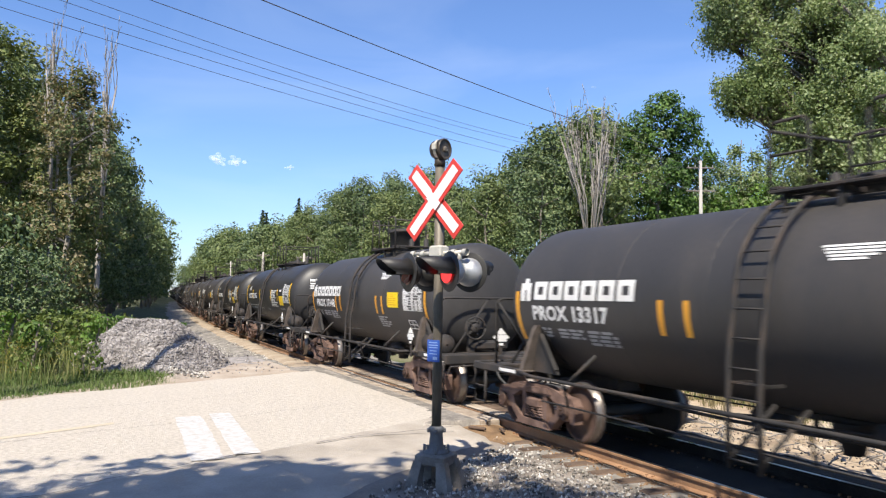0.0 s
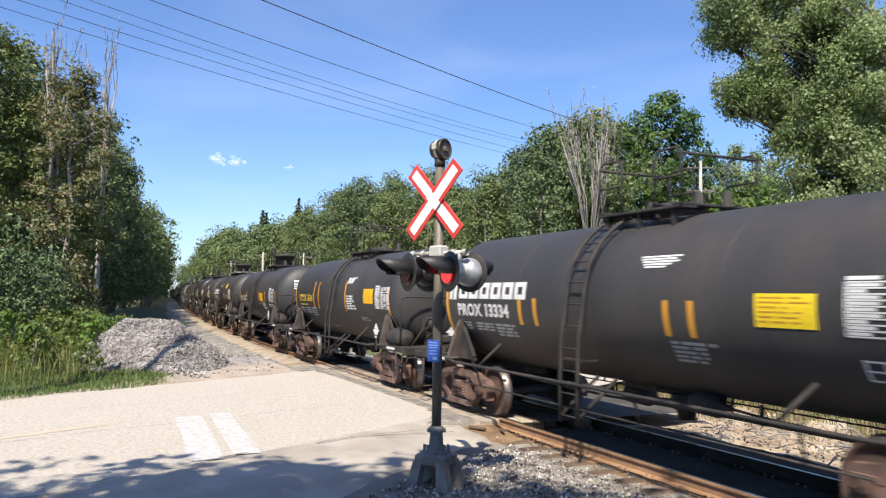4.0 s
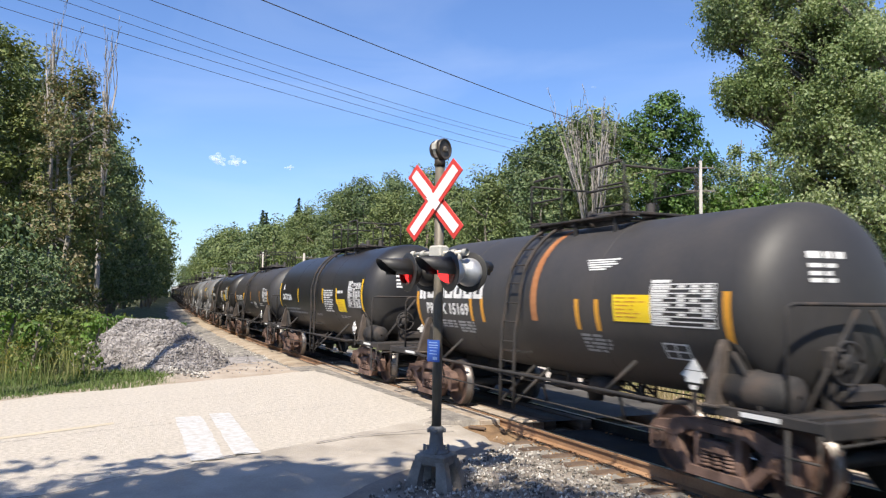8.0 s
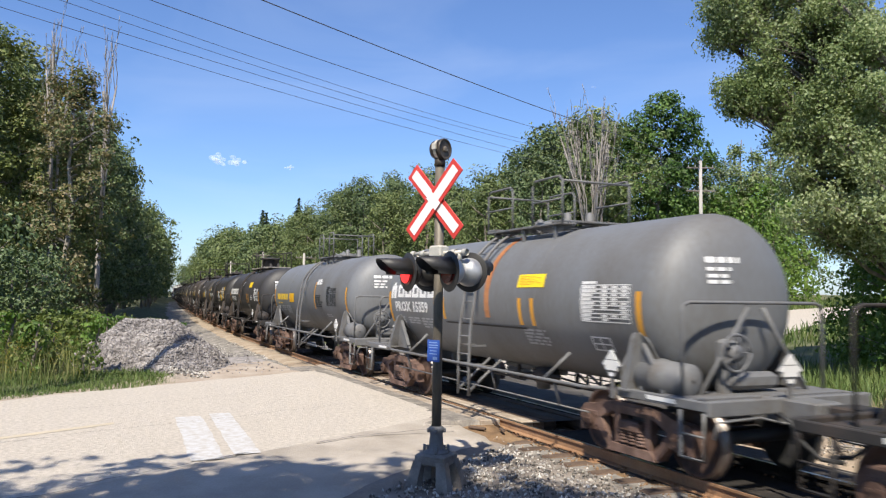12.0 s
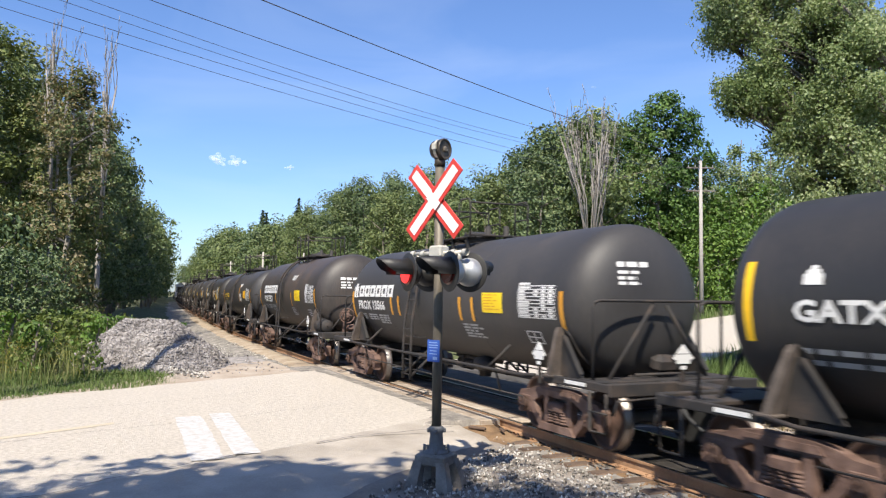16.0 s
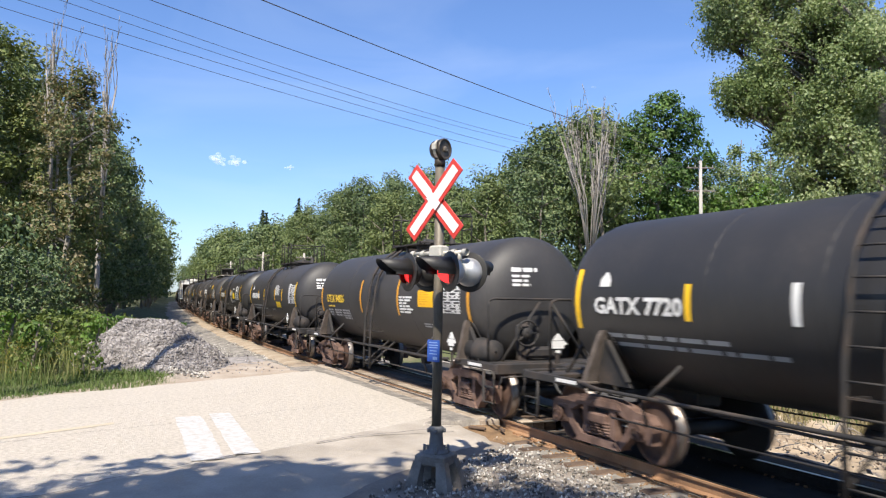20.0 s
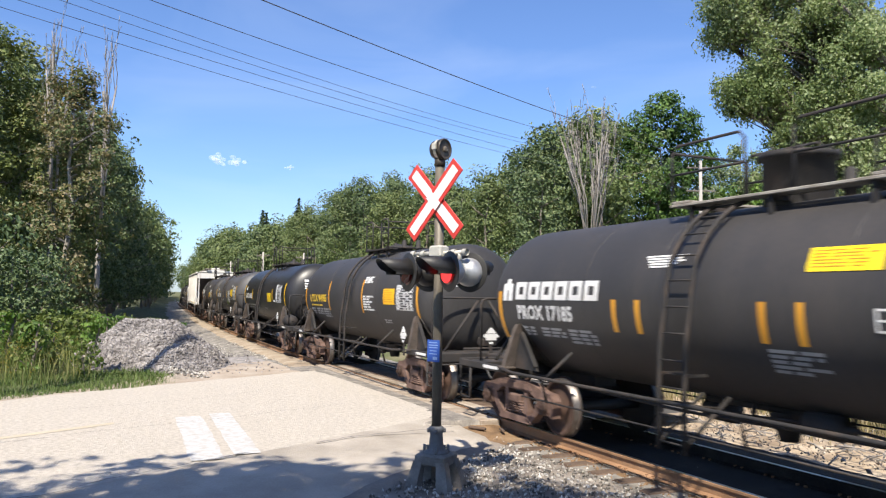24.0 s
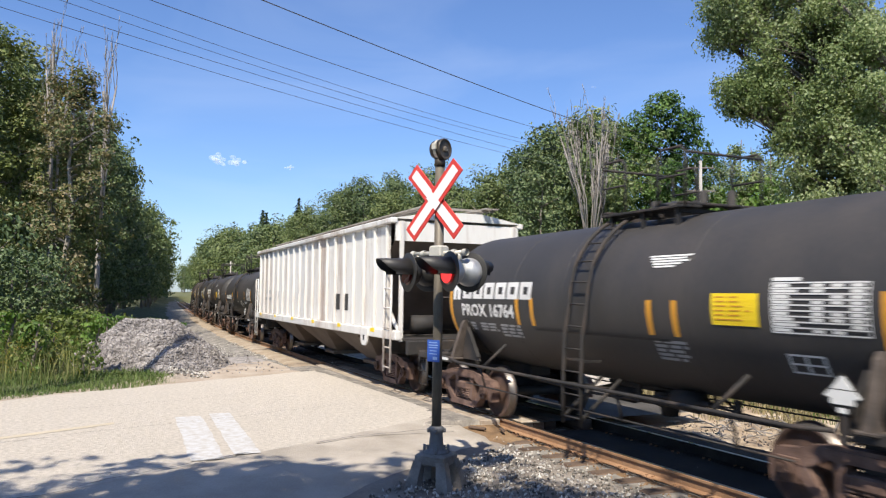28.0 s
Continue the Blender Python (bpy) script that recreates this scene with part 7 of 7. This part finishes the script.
def roadside():
    """The poplar and shrubs by the far road, and trees behind the camera that shade the foreground."""
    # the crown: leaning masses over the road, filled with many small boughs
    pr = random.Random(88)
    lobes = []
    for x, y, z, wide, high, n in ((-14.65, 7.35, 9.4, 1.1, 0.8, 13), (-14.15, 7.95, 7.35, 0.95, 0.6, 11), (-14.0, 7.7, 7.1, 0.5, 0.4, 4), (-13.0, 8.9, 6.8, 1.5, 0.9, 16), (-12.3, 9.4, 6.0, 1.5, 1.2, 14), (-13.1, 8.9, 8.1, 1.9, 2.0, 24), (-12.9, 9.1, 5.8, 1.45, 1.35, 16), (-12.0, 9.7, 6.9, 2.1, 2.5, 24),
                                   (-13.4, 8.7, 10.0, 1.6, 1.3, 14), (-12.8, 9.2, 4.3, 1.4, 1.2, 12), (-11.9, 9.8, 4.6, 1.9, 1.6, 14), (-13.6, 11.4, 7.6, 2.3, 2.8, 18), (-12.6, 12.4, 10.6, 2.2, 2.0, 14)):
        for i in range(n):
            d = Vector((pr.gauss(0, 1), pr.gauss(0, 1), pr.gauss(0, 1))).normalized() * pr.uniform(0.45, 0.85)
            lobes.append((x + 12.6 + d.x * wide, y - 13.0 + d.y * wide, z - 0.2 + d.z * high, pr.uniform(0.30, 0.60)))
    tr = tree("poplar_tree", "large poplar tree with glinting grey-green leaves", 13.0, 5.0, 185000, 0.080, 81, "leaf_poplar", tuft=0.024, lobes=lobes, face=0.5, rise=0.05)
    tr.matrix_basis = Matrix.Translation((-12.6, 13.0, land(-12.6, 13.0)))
    young = tree("tree", "slender young poplar rising behind the far shrubs", 9.0, 1.0, 2600, 0.13, 84, "leaf_poplar", tuft=0.035, wood=10, lobes=[(0, 0, 7.7, 0.35), (0, -0.1, 6.8, 0.5), (0.1, 0.3, 6.0, 0.55), (0.1, 0.1, 4.8, 0.65), (0.1, 0.1, 3.4, 0.8)])
    for x, y, s, a in ((-46.5, 40.6, 1.62, 0.0), (-46.0, 42.2, 1.55, 2.0), (-44.9, 43.0, 1.45, 4.0)):
        place(young, x, y, s, a)
    for o in (*young.children_recursive, young):
        bpy.data.objects.remove(o)
    shrub = [tree("shrub", "bright green leafy shrub by the road", 4.5, 2.3, 1900, 0.18, 82 + i, ("leaf_bright", "leaf_olive", "leaf_dark")[i], 0.0, 34, 8, category="shrub", tuft=0.10) for i in range(3)]
    rng = random.Random(4)
    for x, y, s in ((-16.6, 17.6, 1.0), (-14.2, 16.2, 1.0), (-30, 41, 1.9), (-34, 48, 2.1), (-29, 47, 2.2), (-15, 19, 0.9), (-52, 44, 2.0), (-49, 38, 1.7), (-56, 50, 2.2), (-40, 54, 2.4)):
        place(rng.choice(shrub[:2]), x, y, s, rng.uniform(0, 6.28))
    for x, y, s in ((-15.2, 13.2, 0.72), (-14.0, 12.6, 0.8), (-12.4, 11.8, 0.85), (-13.2, 14.4, 0.95), (-11.2, 13.0, 0.9), (-42.6, 32.6, 1.15), (-42.0, 34.2, 1.4), (-42.0, 36.4, 1.5), (-41.6, 38.6, 1.55), (-48.0, 38.2, 1.9), (-46.8, 39.6, 2.0), (-45.6, 41.0, 2.0), (-44.6, 43.0, 2.05)):
        place(shrub[0], x, y, s, rng.uniform(0, 6.28))
    for x, y, s in ((-26.5, -12.5, 0.75), (-28.0, -11.0, 0.8), (-25.0, -13.5, 0.7), (-29.5, -9.8, 0.75), (-31.5, -8.8, 0.7), (-27.5, -14.0, 1.0), (-31, -11.5, 1.1), (-34, -9.4, 0.8)):
        place(shrub[2], x, y, s, rng.uniform(0, 6.28), None, "green leafy shrub at the foot of the woods")
    for pr in shrub:
        for o in (*pr.children_recursive, pr):
            bpy.data.objects.remove(o)
    shade = tree("tree", "leafy tree standing behind the viewpoint", 13.0, 3.1, 5000, 0.34, 91, "leaf", 0.48, 36, gap=0.25)
    for x, y, s, a in ((-1.2, -11.6, 1.0, 0.3), (1.0, -9.2, 1.02, 1.9), (-2.3, -16.0, 1.0, 4.0), (3.6, -9.4, 0.95, 2.6), (1.4, -13.5, 1.1, 5.0)):
        place(shade, x, y, s, a)
    for o in (*shade.children_recursive, shade):
        bpy.data.objects.remove(o)


def blades(name, label, region, n, h0, h1, width, material, seed, heads=None):
    """Grass as one mass of bent blades. region: a function that gives a place or None."""
    rng = np.random.default_rng(seed)
    P = []
    while len(P) < n:
        q = region(rng)
        if q is not None:
            P.append(q)
    P = np.array(P)
    h = (h0 + (h1 - h0) * rng.random((n, 1)) ** 1.5)
    a = rng.random((n, 1)) * 6.283
    d = np.concatenate([np.cos(a), np.sin(a), np.zeros((n, 1))], 1)
    w = np.concatenate([-np.sin(a), np.cos(a), np.zeros((n, 1))], 1) * width * (0.6 + 0.8 * rng.random((n, 1)))
    up = np.array([0, 0, 1.0])
    lean = 0.15 + 0.45 * rng.random((n, 1))
    mid, tip = P + up * h * 0.6 + d * h * lean * 0.3, P + up * h + d * h * lean
    v = np.stack([P - w, P + w, mid + w * 0.8, tip + w * 0.15, mid - w * 0.8, tip - w * 0.15], 1).reshape(-1, 3)
    k = 6 * np.arange(n)[:, None]
    f = np.concatenate([k + np.array([0, 1, 2, 4]), k + np.array([4, 2, 3, 5])])
    ob = tagged(new(name, soup(name, v, f, M[material])), label, "grass", kind="stuff")
    if heads:
        sel = np.where(rng.random(n) < heads)[0]
        c = tip[sel]
        m = len(sel)
        q = rng.normal(size=(m, 6, 3)) * np.array([0.035, 0.035, 0.07])
        cc = np.repeat((c[:, None] + q).reshape(-1, 3), 1, 0)
        e = 0.035
        vv = (cc[:, None] + np.array([(-e, 0, 0), (0, -e * 0.6, e * 0.6), (e, 0, 0), (0, e * 0.6, -e * 0.6)])).reshape(-1, 3)
        tagged(new("goldenrod_flowers", soup("goldenrod_flowers", vv, np.arange(len(vv)).reshape(-1, 4), M["flower"])), "yellow goldenrod flower heads among the weeds", "flowers", kind="stuff")
    return ob


def grasses():
    def weeds(rng):
        x, y = rng.uniform(-34, -16), rng.uniform(-19, -4)
        u = road_x(y) - x
        if u < 6.9 + 0.5 * math.sin(y * 1.7):
            return None
        if (x + 24.3) ** 2 / 6.5 + (y + 5.3) ** 2 / 6.5 < 1.0:
            return None
        if y > -7.3 and x > -27:
            return None
        return x, y, land(x, y)

    herb = tree("weed_plant", "leafy green weed at the roadside", 1.0, 0.42, 240, 0.11, 95, "leaf_weed", 0.05, 14, 5, category="weed", tuft=0.14)
    herb2 = tree("weed_plant", "bright leafy weed at the roadside", 1.0, 0.36, 240, 0.095, 96, "leaf_bright", 0.05, 14, 5, category="weed", tuft=0.13)
    pr = np.random.default_rng(33)
    k = 0
    while k < 320:
        q = weeds(pr)
        if q is None or road_x(q[1]) - q[0] < 7.5:
            continue
        ob = place((herb, herb2)[k % 2], q[0], q[1], pr.uniform(0.6, 1.5), pr.uniform(0, 6.28))
        ob["group"] = "weeds beside the road"
        k += 1
    for pl in (herb, herb2):
        for o in (*pl.children_recursive, pl):
            bpy.data.objects.remove(o)

    blades("tall_weeds", "tall green and straw-coloured weeds beside the road", weeds, 12000, 0.2, 1.0, 0.009, "grass", 1, 0.14)

    def lawn(rng):
        x, y = rng.uniform(-26, -15.5), rng.uniform(-14, -5.3)
        u = road_x(y) - x
        if u < 4.75 + 0.25 * math.sin(y * 2.1) + 0.3 * noise.noise(Vector((x, y, 0))) or u > 8.4:
            return None
        return x, y, land(x, y)

    blades("short_grass", "short green grass along the road edge", lawn, 15000, 0.04, 0.17, 0.008, "grass_lawn", 2)

    def bank_z(lat):
        return float(np.interp(lat, (2.3, 2.9, 3.6, 4.4, 5.6, 6.6, 7.8), (-0.27, -0.26, -0.18, -0.08, 0.02, 0.0, 0.0)))

    def beyond(rng):
        s, lat = rng.uniform(-4, 20), rng.uniform(4.6, 12)
        q = on_track(s, lat)
        if in_road(q.x, q.y, 4.3):
            return None
        return q.x, q.y, max(land(q.x, q.y), bank_z(lat) - 0.02 if lat < 6.6 and s < 15 else -9)

    blades("rough_grass", "rough sunlit grass beyond the track", beyond, 18000, 0.15, 0.6, 0.010, "grass_lawn", 3)

    def dry(rng):
        s, lat = rng.uniform(-4, 15.0), 3.4 + 2.2 * rng.random() ** 0.8
        q = on_track(s, lat)
        if noise.noise(Vector((q.x * 1.1, q.y * 1.1, 0))) < 0.25 * (4.3 - lat):
            return None
        return q.x, q.y, bank_z(lat) - 0.02

    blades("dry_grass", "dry straw-coloured grass along the track bank", dry, 8000, 0.12, 0.5, 0.009, "grass_dry", 4)

    def verge(rng):
        x, y = rng.uniform(-70, -20), rng.uniform(12, 62)
        u = abs(x - road_x(y))
        if u < 4.2 or u > 11:
            return None
        return x, y, land(x, y)

    blades("verge_grass", "sunlit grass verge beside the far road", verge, 9000, 0.2, 0.6, 0.03, "grass_lawn", 5)


def bank():
    """Pale earth and litter on the far side of the track."""
    rows = [[on_track(s, u, z + 0.08 * noise.noise(Vector((s * 0.9, u * 1.3, 3)))) for u, z in ((2.3, -0.27), (2.9, -0.26), (3.6, -0.18), (4.4, -0.08), (5.6, 0.02), (6.6, 0.0))] for s in np.arange(-12, 15.2, 0.5)]
    tagged(new("track_bank", strip("track_bank", rows, M["earth_pale"])), "pale stony earth bank beside the track", "bank", kind="structure")
    rng = random.Random(17)
    b = Build()
    for i in range(420):
        p = on_track(rng.uniform(-2, 11), rng.uniform(2.3, 5.0), -0.16 + rng.uniform(0, 0.12))
        a, L = rng.uniform(0, 6.28), rng.uniform(0.15, 0.7)
        b.tube([p, p + Vector((math.cos(a) * L / 2, math.sin(a) * L / 2, rng.uniform(0, 0.12))), p + Vector((math.cos(a) * L, math.sin(a) * L, rng.uniform(-0.05, 0.1)))], rng.uniform(0.006, 0.016), 5)
    tagged(part("fallen_twigs", b, M["bark_dead"]), "broken twigs littered on the bank", "twigs", kind="stuff")
    nr = np.random.default_rng(19)
    P, Z = [], []
    for i in range(3200):
        q = on_track(nr.uniform(-3, 11.2), nr.uniform(2.2, 4.9))
        P.append((q.x, q.y, -0.2 + nr.uniform(0, 0.1)))
        Z.append(nr.uniform(0.03, 0.055) if nr.random() < 0.03 else nr.uniform(0.008, 0.026))
    stones("bank_stones", P, Z, M["stone_tan"], 20, "scattered stones on the earth bank")


# ---- poles, wires, sign ----
def pole(x, y, top, arms, label, lean=0.0):
    p = thing("utility_pole", label, "utility pole", Matrix.Translation((x, y, land(x, y))))
    h = top - land(x, y)
    part("post", Build().tube([(0, 0, -0.3), (lean * 0.5, 0, h / 2), (lean, 0, h)], 0.15, 10, 0.10), M["pole_wood"], p)
    for z, w in arms:
        b = Build().box((lean * z / h, 0, z - land(x, y)), (0.08, w, 0.085), Matrix.Rotation(-0.43, 3, "Z"), 0.01)
        arm = part("cross_arm", b, M["bark"], p)
        b = Build()
        for u in (-0.45, -0.2, 0.2, 0.45):
            q = Matrix.Rotation(-0.43, 3, "Z") @ Vector((0, u * w, 0))
            b.lathe([(0, 0.012), (0.05, 0.03), (0.09, 0.028), (0.12, 0.01)], (q.x, q.y, z - land(x, y) + 0.06), (0, 0, 1), 8)
        part("insulators", b, M["panel_grey"], arm)
    return p


def wires():
    pole(-37.9, 28.6, 11.2, ((10.72, 1.75), (9.2, 1.9)), "weathered grey wooden utility pole with two cross-arms")
    pole(-15.7, -10.9, 14.0, (), "tall wooden utility pole among the roadside weeds")
    ends = (((-37.84, 28.56, 11.24), (-15.71, -11.54, 9.97), 0.45),
            ((-37.85, 28.57, 10.91), (-15.77, -11.5, 8.94), 0.7),
            ((-38.05, 28.17, 10.76), (-15.79, -11.49, 8.56), 1.0),
            ((-37.68, 28.98, 10.7), (-15.8, -11.48, 8.33), 1.1),
            ((-38.15, 28.16, 9.36), (-15.81, -11.47, 7.98), 0.5),
            ((-37.72, 29.1, 9.26), (-15.83, -11.46, 7.75), 0.7))
    for i, (a, b, sag) in enumerate(ends):
        a, b = Vector(a), Vector(b)
        pts = [a.lerp(b, u) - Vector((0, 0, 4 * sag * u * (1 - u))) for u in (k / 30 for k in range(31))]
        tagged(part("overhead_wire", Build().tube(pts, (0.016, 0.010, 0.0065, 0.0065, 0.007, 0.007)[i], 5), M["wire"]), "thin dark overhead wire", "wire", group="overhead wires")
    # the line beyond the pole
    for a, b in (((-37.6, 28.2, 10.9), (-70, 62, 14.0)), ((-37.4, 27.8, 9.35), (-70, 62, 12.5)), ((-38.4, 29.5, 9.35), (-71, 63, 12.5))):
        a, b = Vector(a), Vector(b)
        pts = [a.lerp(b, u) - Vector((0, 0, 4 * 0.6 * u * (1 - u))) for u in (i / 12 for i in range(13))]
        tagged(part("overhead_wire", Build().tube(pts, 0.016, 5), M["wire"]), "thin dark overhead wire", "wire", group="overhead wires")
    for s, lat, h in ((83, 6.0, 6.6), (64, 7.0, 5.6), (125, 6, 7.2)):
        p = on_track(s, lat)
        pole(p.x, p.y, h, ((h - 0.4, 1.4),), "old grey telegraph pole beside the track")


def road_sign():
    x, y = -42.5, 39.0
    z = land(x, y)
    s = thing("road_sign", "back of a diamond road sign on a post", "road sign", Matrix.Translation((x, y, z)))
    part("post", Build().box((0, 0, (4.05 - z) / 2 - 0.1), (0.07, 0.07, 4.05 - z + 0.2)), M["silver"], s)
    part("sign_plate", Build().box((-0.03, -0.05, 3.75 - z), (0.62, 0.012, 0.62), Matrix.Rotation(0.85, 3, "Z") @ Matrix.Rotation(radians(45), 3, "Y")), M["sign_back"], s)
    x, y = -43.06, 32.85
    z = land(x, y)
    s = thing("road_sign", "narrow pale marker sign on a thin post", "road sign", Matrix.Translation((x, y, z)))
    part("post", Build().box((0, 0, (3.75 - z) / 2 - 0.1), (0.06, 0.06, 3.75 - z + 0.2)), M["silver"], s)
    part("sign_plate", Build().box((0.03, -0.045, 3.5 - z), (0.26, 0.012, 0.6), Matrix.Rotation(0.85, 3, "Z")), M["sign_back"], s)


def clouds():
    rng = random.Random(2)
    f = Vector((-0.9071, 0.4202, 0)).normalized()
    right = Vector((f.y, -f.x, 0))
    for px, py, w, h in ((395, 290, 34, 15), (510, 299, 9, 5), (1050, 146, 16, 3)):
        d = 2600.0
        c = Vector(EYE) + f * d + right * ((px - 784) / 1354 * d) + Vector((0, 0, (524 - py) / 1354 * d))
        b = Build()
        for i in range(9 if w == 16 else 24):
            u = max(-1, min(1, rng.gauss(0, 0.42)))
            o = c + right * u * w / 1354 * d + Vector((0, 0, rng.gauss(0.1, 0.4) * h / 1354 * d * (1 - u * u)))
            q = rng.uniform(0.22, 0.42) * h / 1354 * d
            b.lathe([(-q * 0.7, q * 0.1), (-q * 0.5, q * 0.7), (0, q), (q * 0.5, q * 0.75), (q * 0.7, q * 0.1)], o, (0, 0, 1), 10)
        tagged(part("cloud", b, M["cloud"]), "small white fair-weather cloud", "cloud", kind="structure")


ground()
road()
track()
crossing()
gravel_heap()
bank()
crossing_signal()
wires()
road_sign()
woods()
roadside()
grasses()
clouds()


# ---- what moves ----
def motions():
    times = [0.5 * i for i in range(57)]
    for car, middle, centres in train:
        rows = []
        for t in times:
            s = middle - SPEED * t
            a, b = on_track(s + centres / 2), on_track(s - centres / 2)
            d = b - a
            rows.append((t, Matrix.Translation((a + b) / 2) @ Matrix.Rotation(math.atan2(d.y, d.x), 4, "Z")))
        walk(car, rows)
    # the wheels roll without slipping; all wheelsets of one place in the truck turn alike
    firsts = {}
    for w in wheelsets:
        key = round(w.location.x, 3)
        if key not in firsts:
            rows = []
            for i in range(28 * FPS + 1):
                t = i / FPS
                rows.append((t, Matrix.Translation((key, 0, 0.445)) @ Matrix.Rotation(SPEED * t / 0.445, 4, "Y")))
            walk(w, rows)
            firsts[key] = w
        else:
            src = firsts[key].animation_data
            w.rotation_mode = "QUATERNION"
            w.animation_data_create()
            w.animation_data.action = src.action
            w.animation_data.action_slot = src.action_slot
    # the two lamps flash in turn
    period, shift = FLASH
    for r, x in lamp_turners:
        lit_first = x > 0
        edges = [shift + period / 2 * i for i in range(-4, 70)]
        rows = []
        for i, e in enumerate(edges):
            lit = (i % 2 == 0) == lit_first
            a0, a1 = (180.0, 0.0) if lit else (0.0, 180.0)
            for q in range(4):
                rows.append((e + q / FPS, a0 + (a1 - a0) * q / 3))
        rows = [w for w in rows if 0.0 < w[0] < 28.0]
        first = rows[0][1]
        rows = [(0.0, first)] + rows + [(28.0, rows[-1][1])]
        walk(r, [(t, pose(0, 0, 0, 0, 0, a)) for t, a in rows])


FLASH = (1.0442, 0.64)
motions()
